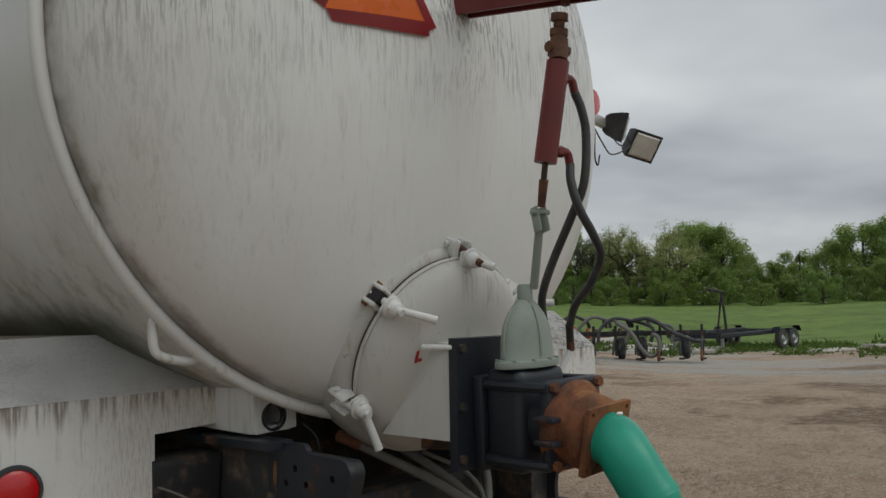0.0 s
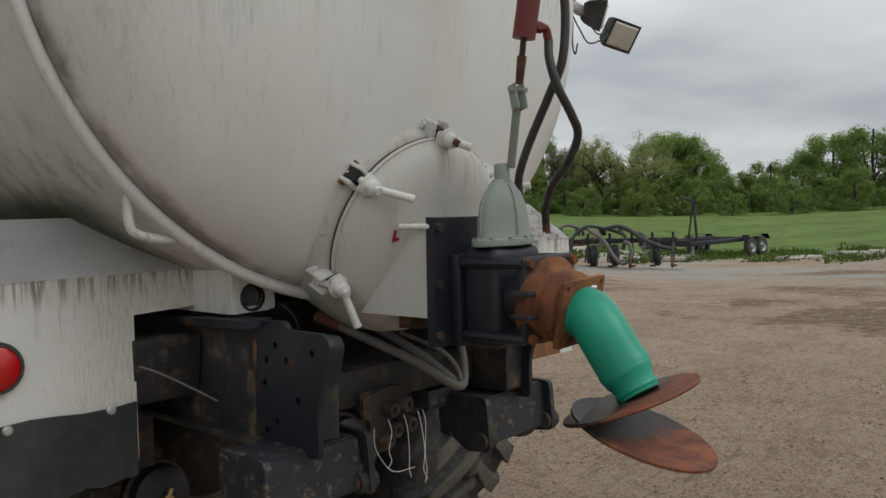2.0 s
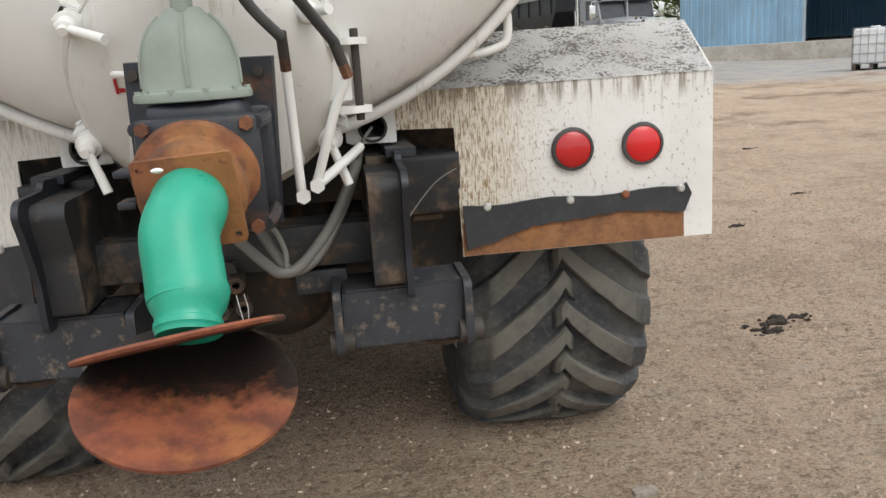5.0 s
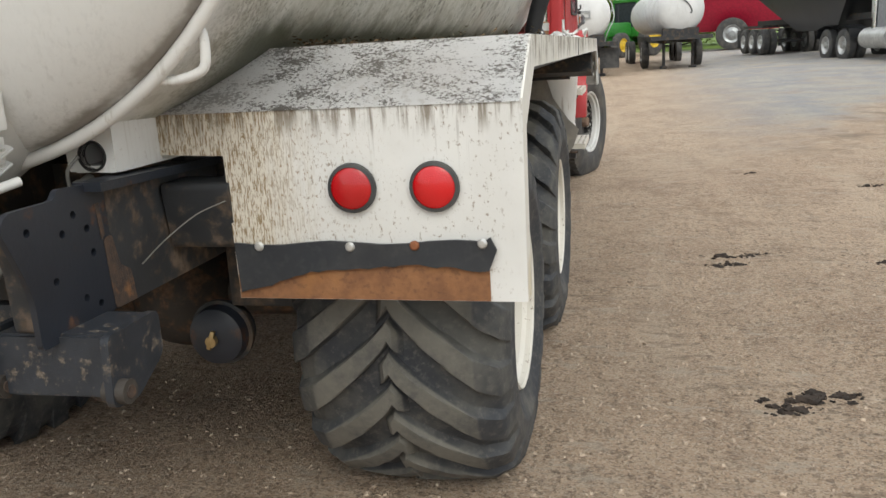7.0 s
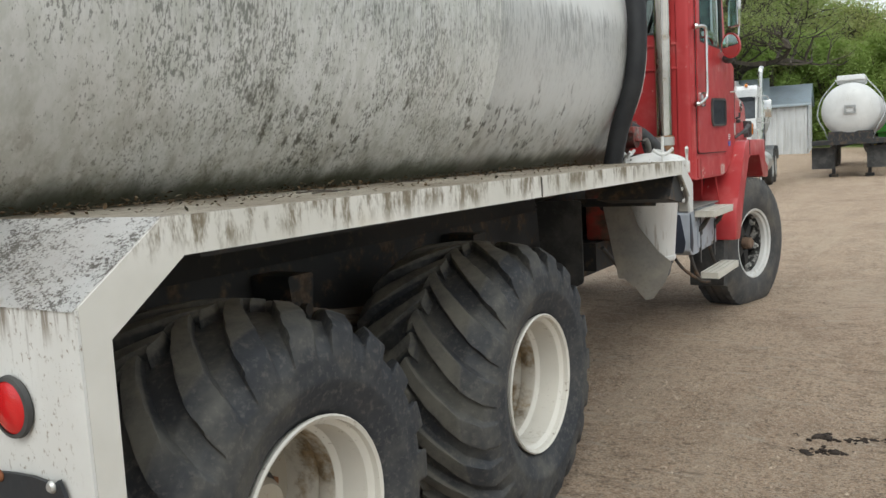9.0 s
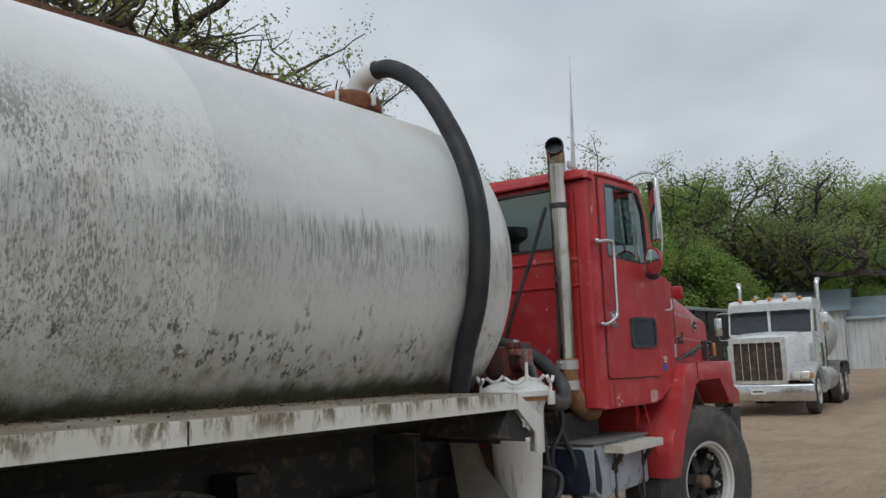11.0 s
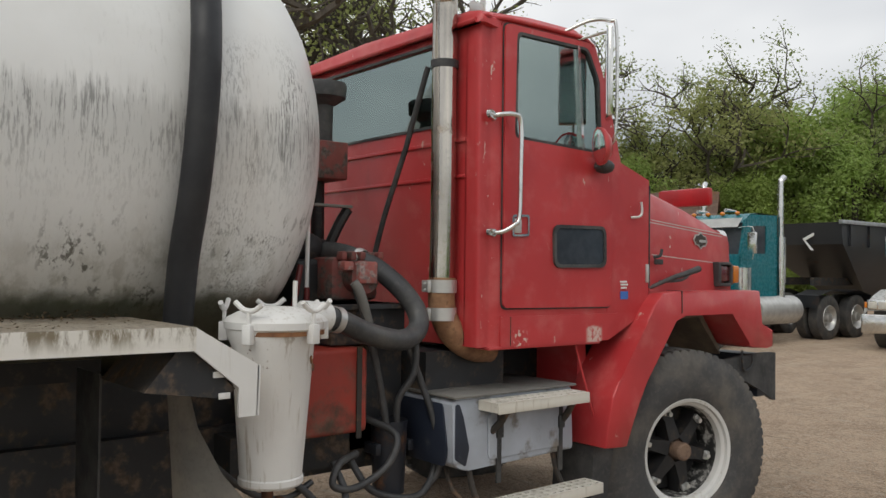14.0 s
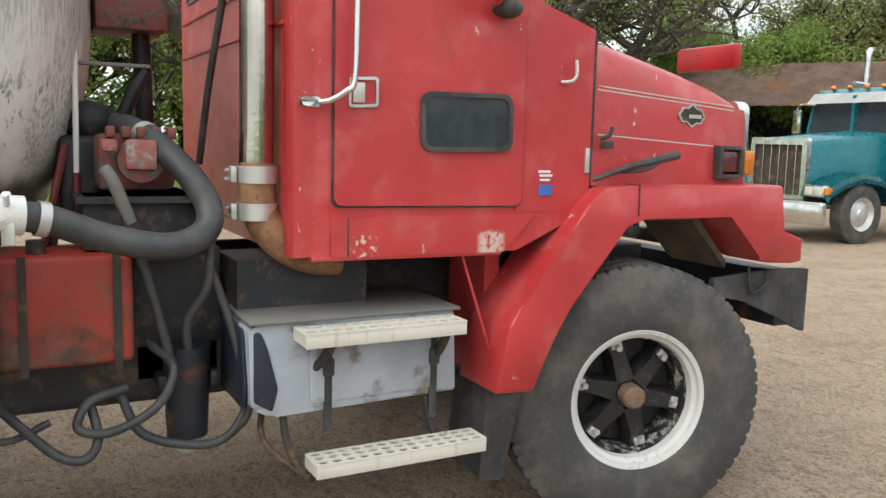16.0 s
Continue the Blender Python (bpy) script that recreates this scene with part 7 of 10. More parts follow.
def front_fenders():
    outer = [(5.99, 0.615), (6.045, 0.87), (6.10, 0.95), (6.33, 1.24), (6.40, 1.335), (6.48, 1.395), (6.66, 1.405), (7.545, 1.40), (7.555, 1.385), (7.565, 1.18), (7.71, 1.15), (7.712, 1.04)]
    inner = [(7.63, 1.035), (7.47, 1.045), (7.42, 1.06), (7.22, 1.275), (6.70, 1.278), (6.60, 1.25), (6.33, 0.93), (6.26, 0.82), (6.165, 0.605)]
    for s in (1, -1):
        f = B()
        prism(f, outer + inner, "x", 0.80 * s, 1.035 * s, 0.012)
        for v in f.verts:
            if abs(v.co.x) > 0.9:
                v.co.x += s * 0.055 * min(1.0, max(0.0, (7.5 - v.co.y) / 1.2))
        fen = part("front_fender", f, M["cab"], truck, "angular red front fender")
        seam = B(); prism(seam, [(6.655, 1.28), (6.652, 1.407), (6.658, 1.407), (6.661, 1.28)], "x", 0.9 * s, 1.078 * s)
        part("fender_seam", seam, M["grime"], fen)
        tp = B(); span(tp, (0.78 * s, 6.46, 1.385), (0.93 * s, 7.50, 1.402))
        part("fender_top", tp, M["cab"], fen)
        li = B(); prism(li, [(6.20, 0.62), (6.34, 0.96), (6.62, 1.27), (7.22, 1.27), (7.44, 1.03), (7.44, 0.99), (7.20, 1.23), (6.64, 1.23), (6.38, 0.94), (6.24, 0.62)], "x", 0.45 * s, 0.82 * s)
        part("wheel_well", li, M["flap"], fen)
        dk = B(); prism(dk, [(6.10, 0.60), (6.10, 1.15), (6.16, 1.2), (6.2, 0.6)], "x", 0.5 * s, 0.8 * s)
        part("well_wall", dk, M["cab"], fen)
        mf = B()
        prism(mf, rounded([(6.02, 0.62), (6.18, 0.60), (6.10, 0.22), (5.99, 0.24)], 0.02, 2), "x", 0.72 * s, 0.99 * s)
        part("splash_flap", mf, M["rubber"], fen)
        bu = B()
        rows = []
        for y, z0, z1 in ((7.20, 0.90, 0.975), (7.40, 0.86, 0.99), (7.60, 0.78, 1.0), (7.70, 0.735, 1.0), (7.81, 0.685, 0.995), (7.83, 0.685, 0.99)):
            rows.append([(0.985 * s, y, z0), (0.985 * s, y, z1), (0.955 * s, y, z1), (0.955 * s, y, z0)])
        loft(bu, rows, True)
        part("front_flap", bu, M["rubber"], fen, "black rubber flap ahead of the wheel")
        hk = B(); tube(hk, [(1.0 * s, 7.40, 1.03), (1.0 * s, 7.41, 0.93), (1.0 * s, 7.44, 0.90), (1.0 * s, 7.52, 0.935), (1.0 * s, 7.525, 1.0)], 0.007, 8, 3)
        part("tow_loop", hk, M["frame"], fen)
    bp = B(); span(bp, (-0.98, 7.62, 0.72), (0.98, 7.76, 0.99), 0.01)
    part("bumper", bp, M["black"], truck, "black steel bumper")
    rd = B()
    cyl(rd, (0.96, 5.90, 1.14), (0.98, 6.04, 0.72), 0.006, seg=8)
    part("support_rod", rd, M["cab"], truck)


front_fenders()


def exhaust():
    x, y = 0.783, 5.165
    s = B()
    tube(s, [(x, y - 0.005, 1.42), (x, y, 1.7), (x, y, 2.4), (x, y, 2.72), (x + 0.005, y - 0.01, 2.79), (x + 0.02, y - 0.045, 2.845), (x + 0.035, y - 0.08, 2.865)], 0.060, 28, 6, ends=False)
    st = part("exhaust_stack", s, M["stack"], truck, "tall chrome exhaust stack, browned at the base")
    tip = B()
    lathe(tip, [(0.062, -0.03), (0.062, 0.0), (0.054, 0.0), (0.054, -0.06), (0.0, -0.06)], along((0.35, -0.85, 0.25), (x + 0.042, y - 0.095, 2.87)), 28)
    part("tip", tip, M["black"], st)
    bnd = B(); lathe(bnd, [(0.061, -0.018), (0.066, -0.018), (0.066, 0.018), (0.061, 0.018)], along((0, 0, 1), (x, y, 2.475)), 28, True)
    part("band", bnd, M["rubber"], st)
    lo = B()
    tube(lo, [(x, y, 1.47), (x, y, 1.34), (x + 0.005, y + 0.03, 1.25), (x + 0.01, y + 0.10, 1.175), (x + 0.01, y + 0.20, 1.13), (x + 0.005, y + 0.30, 1.12)], 0.064, 24, 6)
    part("lower_elbow", lo, M["pipe_rust"], st, "heat-browned lower pipe elbow")
    for z in (1.43, 1.30):
        c = B()
        lathe(c, [(0.066, -0.03), (0.070, -0.03), (0.070, 0.03), (0.066, 0.03)], along((0, 0, 1), (x, y, z)), 28, True)
        for dz in (-0.015, 0.015):
            cyl(c, (x - 0.02, y - 0.075, z + dz), (x + 0.01, y - 0.115, z + dz), 0.005, seg=6)
        box(c, (x - 0.01, y - 0.085, z), (0.05, 0.02, 0.055), 0.003)
        part("band_clamp", c, M["alu"], st)


exhaust()


def step_box():
    b = B()
    prism(b, rounded([(5.09, 0.64), (5.085, 0.91), (5.12, 0.935), (5.875, 0.93), (5.89, 0.61), (5.16, 0.60)], 0.02, 3), "x", 0.52, 0.965, 0.012)
    fp = B(); prism(fp, rounded([(5.30, 0.635), (5.295, 0.835), (5.36, 0.865), (5.76, 0.865), (5.80, 0.83), (5.805, 0.64)], 0.02, 3), "x", 0.966, 0.974, 0.003)
    bx = part("step_box", b, M["grey_paint"], truck, "grey battery box with two aluminium steps")
    part("front_panel", fp, M["grey_paint"], bx)
    # Shade on the box's rear end and corner, put on as dark blue panels.
    ep = B(); prism(ep, rounded([(0.53, 0.625), (0.925, 0.625), (0.94, 0.70), (0.905, 0.905), (0.53, 0.905)], 0.02, 3), "y", 5.074, 5.082, 0.002)
    cp = B(); prism(cp, rounded([(5.10, 0.66), (5.165, 0.62), (5.185, 0.70), (5.15, 0.84), (5.125, 0.905), (5.10, 0.905)], 0.012, 3), "x", 0.9655, 0.9685, 0.001)
    part("corner_panel", cp, M["box_shade"], bx)
    part("end_panel", ep, M["box_shade"], bx, "dark blue end panel painted for the shaded side of the box")
    lid = B(); span(lid, (0.50, 5.08, 0.93), (0.985, 5.89, 0.943), 0.005)
    part("box_lid", lid, M["greyhose"], bx, "dusty dark box lid")
    for y in (5.35, 5.77):
        st = B()
        span(st, (0.965, y, 0.52), (0.975, y + 0.03, 0.90), 0.002)
        span(st, (0.972, y - 0.005, 0.73), (0.984, y + 0.035, 0.79), 0.002)
        part("strap", st, M["rubber"], bx)
    for z, y0, y1, x0, x1 in ((0.915, 5.235, 5.855, 0.965, 1.105), (0.462, 5.27, 5.945, 0.99, 1.120)):
        t = B()
        rows_n = 2 if z > 0.7 else 3
        holes = []
        for i in range(13):
            for k in range(rows_n):
                hx, hy = x0 + (x1 - x0) * (k + 0.62) / (rows_n + 0.25), y0 + 0.035 + (y1 - y0 - 0.07) * i / 12
                holes.append([(hx + 0.0125 * math.cos(a), hy + 0.019 * math.sin(a)) for a in (2 * math.pi * m / 8 for m in range(8))])
        plate(t, rounded([(x0, y0), (x1, y0), (x1, y1), (x0, y1)], 0.012, 2), holes, lambda u, v, w: (u, v, z - 0.006 + w), 0.006)
        tread = part("step_tread", t, M["tread"], bx, "perforated cream-painted step")
        sk = B()
        span(sk, (x1 - 0.010, y0 + 0.004, z - 0.050), (x1 - 0.001, y1 - 0.004, z - 0.0062), 0.002)
        span(sk, (x0, y0 + 0.004, z - 0.045), (x0 + 0.006, y1 - 0.004, z - 0.0062), 0.002)
        for yy in (y0 + 0.003, y1 - 0.009):
            span(sk, (x0 + 0.0062, yy, z - 0.045), (x1 - 0.0102, yy + 0.006, z - 0.0062))
        part("tread_skirt", sk, M["tread"], tread)
        # Dark sheet added below the tread to give its holes their shade.
        pan = B(); span(pan, (x0 + 0.008, y0 + 0.012, z - 0.044), (x1 - 0.012, y1 - 0.012, z - 0.040))
        part("tread_pan", pan, M["grime"], tread)
    for pts, r in (([(0.93, 5.21, 0.62), (0.96, 5.22, 0.50), (1.0, 5.26, 0.40), (1.06, 5.28, 0.395)], 0.014), ([(0.96, 5.32, 0.76), (1.0, 5.34, 0.80), (1.04, 5.36, 0.876)], 0.018),
                   ([(0.93, 5.77, 0.62), (0.96, 5.78, 0.50), (1.0, 5.82, 0.40), (1.06, 5.84, 0.395)], 0.014), ([(0.96, 5.80, 0.76), (1.0, 5.80, 0.80), (1.04, 5.81, 0.876)], 0.018), ([(0.80, 5.18, 0.62), (0.90, 5.15, 0.50), (1.0, 5.25, 0.40)], 0.012)):
        hg = B(); tube(hg, pts, r, 8, 3)
        part("step_hanger", hg, M["grime"], bx)


step_box()


def plumbing():
    """Filter pot, hoses, pump and oil tank between cab and tank."""
    c = (1.0, 4.185)
    b = B()
    lathe(b, [(0.0, 0.705), (0.112, 0.705), (0.120, 0.715), (0.120, 0.735), (0.115, 0.74), (0.152, 1.22), (0.170, 1.262), (0.172, 1.285), (0.0, 1.285)], along((0, 0, 1), (c[0], c[1] - 0.012, 0)), 44)
    pot = part("filter_pot", b, M["pot"], truck, "white tapered filter pot with a clamped lid")
    lid = B()
    lathe(lid, [(0.178, 1.278), (0.190, 1.285), (0.192, 1.31), (0.180, 1.325), (0.14, 1.345), (0.06, 1.362), (0.0, 1.365)], along((0, 0, 1), (*c, 0)), 44)
    part("pot_lid", lid, M["white"], pot)
    ring = B(); lathe(ring, [(0.174, 1.262), (0.180, 1.262), (0.180, 1.278), (0.174, 1.278)], along((0, 0, 1), (*c, 0)), 44, True)
    part("pot_gasket", ring, M["rust_band"], pot)
    for k in range(5):
        a = 2 * math.pi * k / 5 + 0.25
        u = Vector((math.cos(a), math.sin(a), 0))
        p = Vector((c[0], c[1], 1.30)) + u * 0.195
        k1 = B()
        box(k1, p + Vector((0, 0, -0.03)), (0.035, 0.035, 0.07), 0.004, (0, 0, math.degrees(a)))
        cyl(k1, p + Vector((0, 0, -0.05)), p + Vector((0, 0, 0.06)), 0.008, seg=8)
        v = u.cross(Vector((0, 0, 1)))
        tube(k1, [p + v * 0.055 + Vector((0, 0, 0.085)), p + v * 0.02 + Vector((0, 0, 0.058)), p - v * 0.02 + Vector((0, 0, 0.055)), p - v * 0.055 + Vector((0, 0, 0.078))], 0.010, 8, 3)
        part("wing_nut", k1, M["white"], pot)
    nk = B()
    cyl(nk, (0.99, 4.30, 1.325), (0.97, 4.42, 1.315), 0.058, seg=24)
    part("outlet_neck", nk, M["white"], pot)
    sr = B(); cyl(sr, (1.04, 4.24, 1.33), (1.04, 4.24, 1.46), 0.009, seg=8)
    part("lid_rod", sr, M["white"], pot)
    dv = B(); cyl(dv, (1.0, 4.16, 0.71), (1.0, 4.16, 0.63), 0.022, seg=12); box(dv, (1.03, 4.20, 0.65), (0.06, 0.02, 0.015), 0.003)
    part("drain_valve", dv, M["darkrust"], pot)
    ch = B(); box(ch, (1.115, 4.27, 1.17), (0.006, 0.014, 0.03), 0.002, (25, 0, 40)); box(ch, (1.108, 4.282, 1.14), (0.006, 0.018, 0.026), 0.002, (-15, 0, 45))
    part("paint_chip", ch, M["darkrust"], pot)
    h = B()
    tube(h, [(0.975, 4.40, 1.318), (0.955, 4.50, 1.295), (0.93, 4.66, 1.235), (0.90, 4.84, 1.20), (0.86, 4.96, 1.235), (0.82, 4.99, 1.315), (0.76, 4.94, 1.42), (0.67, 4.86, 1.515), (0.56, 4.80, 1.565), (0.46, 4.77, 1.585), (0.38, 4.73, 1.59)], 0.046, 18, 8)
    hose = part("suction_hose", h, M["hose"], truck, "thick ribbed black suction hose")
    for q, d in (((0.962, 4.47, 1.303), (-0.2, 1, -0.2)), ((0.60, 4.82, 1.55), (1, 0.5, -0.4))):
        cl = B(); lathe(cl, [(0.049, -0.016), (0.053, -0.016), (0.053, 0.016), (0.049, 0.016)], along(d, q), 24, True)
        part("hose_clamp", cl, M["alu"], hose)
    pm = B()
    span(pm, (0.25, 4.66, 1.36), (0.62, 4.92, 1.56), 0.03)
    cyl(pm, (0.60, 4.79, 1.47), (0.70, 4.79, 1.47), 0.075, seg=20)
    for k in range(5):
        box(pm, (0.64, 4.70 + 0.05 * k, 1.565), (0.05, 0.03, 0.04), 0.008)
    pump = part("vacuum_pump", pm, M["pump_red"], truck, "grimy red vacuum pump behind the cab")
    vb = B(); box(vb, (0.70, 4.79, 1.49), (0.05, 0.10, 0.10), 0.01); box(vb, (0.69, 4.69, 1.52), (0.06, 0.05, 0.04), 0.008)
    part("valve_block", vb, M["pump_face"], pump)
    bs = B(); span(bs, (0.2, 4.60, 1.17), (0.72, 5.0, 1.35), 0.01); span(bs, (0.2, 4.58, 1.33), (0.76, 5.0, 1.35))
    part("pump_base", bs, M["frame"], pump)
    ot = B(); span(ot, (0.48, 4.335, 0.80), (0.80, 4.745, 1.165), 0.025, 3)
    tk = part("oil_tank", ot, M["redbox"], truck, "faded red oil tank with grime along its top")
    cp = B(); cyl(cp, (0.70, 4.46, 1.16), (0.70, 4.46, 1.21), 0.03, seg=16)
    part("filler_cap", cp, M["grime"], tk)
    for y in (4.40, 4.68):
        sb = B(); span(sb, (0.802, y, 0.78), (0.808, y + 0.025, 1.17))
        part("tank_strap", sb, M["grime"], tk)
    # hydraulic lines that droop between the frame rails
    r = 0.016
    hs = B(); tube(hs, [(0.78, 4.68, 1.43), (0.80, 4.72, 1.30), (0.79, 4.80, 1.05), (0.78, 4.86, 0.80)], r, 10, 6)
    part("hydraulic_line", hs, M["hose"], truck, "drooping black hydraulic hose")
    hs = B(); tube(hs, [(0.80, 5.0, 1.25), (0.82, 4.98, 1.05), (0.78, 4.92, 0.92), (0.76, 4.93, 0.78)], r, 10, 6)
    part("hydraulic_line", hs, M["hose"], truck, "drooping black hydraulic hose")
    hs = B(); tube(hs, [(0.78, 4.98, 1.15), (0.80, 5.04, 0.98), (0.84, 5.08, 0.82), (0.83, 5.12, 0.60), (0.80, 5.06, 0.50)], r, 10, 6)
    part("hydraulic_line", hs, M["hose"], truck, "drooping black hydraulic hose")
    hs = B(); tube(hs, [(0.70, 4.80, 0.84), (0.85, 4.86, 0.78), (0.87, 4.80, 0.66), (0.84, 4.66, 0.58), (0.82, 4.56, 0.60), (0.80, 4.60, 0.68), (0.75, 4.72, 0.70)], r, 10, 6)
    part("hydraulic_line", hs, M["hose"], truck, "drooping black hydraulic hose")
    hs = B(); tube(hs, [(0.70, 4.30, 0.70), (0.82, 4.40, 0.62), (0.84, 4.50, 0.52), (0.84, 4.58, 0.50), (0.82, 4.62, 0.56), (0.75, 4.60, 0.68)], r, 10, 6)
    part("hydraulic_line", hs, M["hose"], truck, "drooping black hydraulic hose")
    hs = B(); tube(hs, [(0.72, 4.70, 0.68), (0.80, 4.76, 0.55), (0.82, 4.92, 0.49), (0.82, 5.04, 0.50), (0.80, 5.12, 0.60), (0.76, 5.15, 0.72)], r, 10, 6)
    part("hydraulic_line", hs, M["hose"], truck, "drooping black hydraulic hose")
    hs = B(); tube(hs, [(0.72, 4.0, 0.80), (0.78, 4.2, 0.62), (0.80, 4.35, 0.58), (0.78, 4.48, 0.62)], r * 0.8, 10, 6)
    part("hydraulic_line", hs, M["hose"], truck, "drooping black hydraulic hose")
    sl = B(); tube(sl, [(0.80, 4.66, 1.45), (0.81, 4.69, 1.40), (0.80, 4.74, 1.27)], 0.021, 10, 3)
    part("hose_sleeve", sl, M["greyhose"], truck)
    at = B(); cyl(at, (0.70, 4.93, 0.82), (0.70, 4.93, 0.49), 0.085, 0.072, seg=20)
    for k in range(4):
        box(at, (0.70, 4.84 + 0.06 * k, 0.70), (0.10, 0.03, 0.05), 0.006)
    dryer = part("air_dryer", at, M["black"], truck, "black air dryer canister under the frame")
    tip = B(); lathe(tip, [(0.0, 0.425), (0.035, 0.428), (0.05, 0.445), (0.055, 0.49)], along((0, 0, 1), (0.70, 4.93, 0)), 20)
    part("purge_valve", tip, M["alu"], dryer)
    st = B()
    # Plain undergear blocks; the tall one is added only to darken the pump gap.
    span(st, (0.40, 4.2, 0.62), (0.60, 5.2, 0.80)); span(st, (0.44, 5.1, 0.9), (0.75, 5.6, 1.12)); span(st, (0.40, 4.76, 0.66), (0.60, 5.08, 1.16), 0.02)
    span(st, (-0.44, 3.2, 0.55), (0.44, 5.9, 0.82))
    part("undergear", st, M["frame"], truck)
    # air cleaner and red box behind the cab, far side of the pump
    ac = B()
    cyl(ac, (0.12, 4.90, 2.02), (0.12, 4.90, 2.36), 0.055, seg=20)
    lathe(ac, [(0.06, 2.34), (0.12, 2.38), (0.125, 2.44), (0.12, 2.455), (0.0, 2.46)], along((0, 0, 1), (0.12, 4.90, 0)), 28)
    part("air_intake", ac, M["rubber"], truck, "black mushroom air intake behind the cab")
    rb = B(); span(rb, (-0.05, 4.70, 1.95), (0.28, 4.96, 2.14), 0.01)
    part("red_bracket_box", rb, M["pump_red"], truck, "sooty red bracket box")
    pp = B()
    cyl(pp, (0.50, 4.60, 1.18), (0.50, 4.61, 1.97), 0.010, seg=10)
    pole = part("pipe_stand", pp, M["white"], truck, "thin white pipe stand, red at its foot")
    pp = B(); cyl(pp, (0.505, 4.60, 1.19), (0.505, 4.602, 1.42), 0.013, seg=10)
    part("stand_sleeve", pp, M["maroon"], pole)
    pp = B(); cyl(pp, (0.50, 4.605, 1.94), (0.50, 4.607, 1.985), 0.018, seg=10)
    part("stand_clip", pp, M["white"], pole)
    pp = B(); span(pp, (0.44, 4.60, 1.795), (0.48, 4.86, 1.808), 0.002)
    part("stand_arm", pp, M["greyhose"], pole)
    pp = B(); tube(pp, [(0.45, 4.85, 1.79), (0.44, 4.81, 1.72), (0.42, 4.77, 1.62)], 0.026, 8, 3)
    part("stand_brace", pp, M["near_black"], pole)
    pp = B(); cyl(pp, (0.10, 4.90, 1.3), (0.12, 4.88, 1.97), 0.035, seg=12)
    part("intake_pipe", pp, M["near_black"], truck, "sooty upright intake pipe")
    pp = B(); span(pp, (0.26, 4.545, 1.18), (0.50, 4.69, 1.55), 0.03, 3); ball(pp, (0.38, 4.66, 1.60), 0.085, (1.0, 1.1, 0.9), 16); cyl(pp, (0.38, 4.66, 1.60), (0.40, 4.80, 1.585), 0.055, seg=16)
    part("pump_intake", pp, M["near_black"], truck, "greasy black pump intake with a round elbow")
    for y, x in ((4.50, 0.52), (4.53, 0.47)):
        pp = B(); tube(pp, [(x, y - 0.02, 1.10), (x, y + 0.02, 1.30), (x - 0.02, y + 0.07, 1.52)], 0.014, 8, 4)
        part("hydraulic_line", pp, M["maroon"] if x > 0.5 else M["hose"], truck, "thin upright hydraulic line beside the tank head")
    # grey mud flap ahead of the drive wheels
    fl = B()
    edge = ((0.948, 3.87, 1.084), (0.99, 3.89, 0.943), (1.088, 3.94, 0.791), (1.155, 3.985, 0.718), (1.117, 3.97, 0.603), (1.052, 3.93, 0.506))
    rows = []
    for k, (x, y, z) in enumerate(edge):
        u = k / 5
        zi = 1.079 + (0.634 - 1.079) * u
        xa = 0.785 + (0.87 - 0.785) * u
        xb = 0.836 + (0.904 - 0.836) * u
        rows.append([(xa, 3.855, zi), (xb, 3.857 + 0.006 * u, zi), (0.5 * (xb + x) - 0.01, 3.862 + 0.02 * u, 0.5 * (zi + z)), (0.25 * xb + 0.75 * x, 0.45 * 3.87 + 0.55 * y, z - 0.004), (x, y, z)])
    loft(fl, rows, cap=False)
    bmesh.ops.solidify(fl, geom=fl.faces[:], thickness=0.007)
    part("grey_mud_flap", fl, M["pale_flap"], truck, "dusty grey mud flap with its corner curled forward")
    # Black sheet added where the flap fades into shade; it hides the oil tank.
    nf = B(); prism(nf, rounded([(0.46, 1.12), (0.74, 1.12), (0.74, 0.64), (0.66, 0.60), (0.48, 0.62)], 0.02, 3), "y", 3.630, 3.638)
    part("inner_flap", nf, M["rubber"], truck, "black sheet added to darken the space inside the mud flap")
    fk = B(); box(fk, (0.86, 3.845, 1.09), (0.5, 0.02, 0.05), 0.004)
    part("flap_bar", fk, M["frame"], truck)
    for k, (y, z) in enumerate(((3.84, 1.16), (3.86, 1.09))):
        w = B(); box(w, (1.265, y, z), (0.006, 0.04, 0.02), 0.002)
        part("tab", w, M["clean"], truck)


plumbing()

# ---- ground ----


def terrain(x, y):
    """Level round the truck; the yard dips towards the field and lifts towards the shed."""
    r = math.hypot(x, y)
    if r < 8:
        return 0.0
    th = math.degrees(math.atan2(y, x))
    dip = math.exp(-((th - 23) / 15) ** 2) * -0.031
    lift = math.exp(-((th - 45) / 10) ** 2) * 0.012
    u = min(r, 45.0) - 8
    rise = 0.018 * max(0.0, min(r, 150.0) - 50.0) * math.exp(-((th - 25) / 30) ** 2)
    slope = 0.014 * max(0.0, min(r, 60.0) - 10.0) * math.exp(-((th - 72) / 11) ** 2)
    bank = 0.030 * max(0.0, min(r, 60.0) - 30.0) * math.exp(-((th - 97) / 10) ** 2)
    return (dip + lift) * u * min(1.0, u / 6) + rise + slope + bank


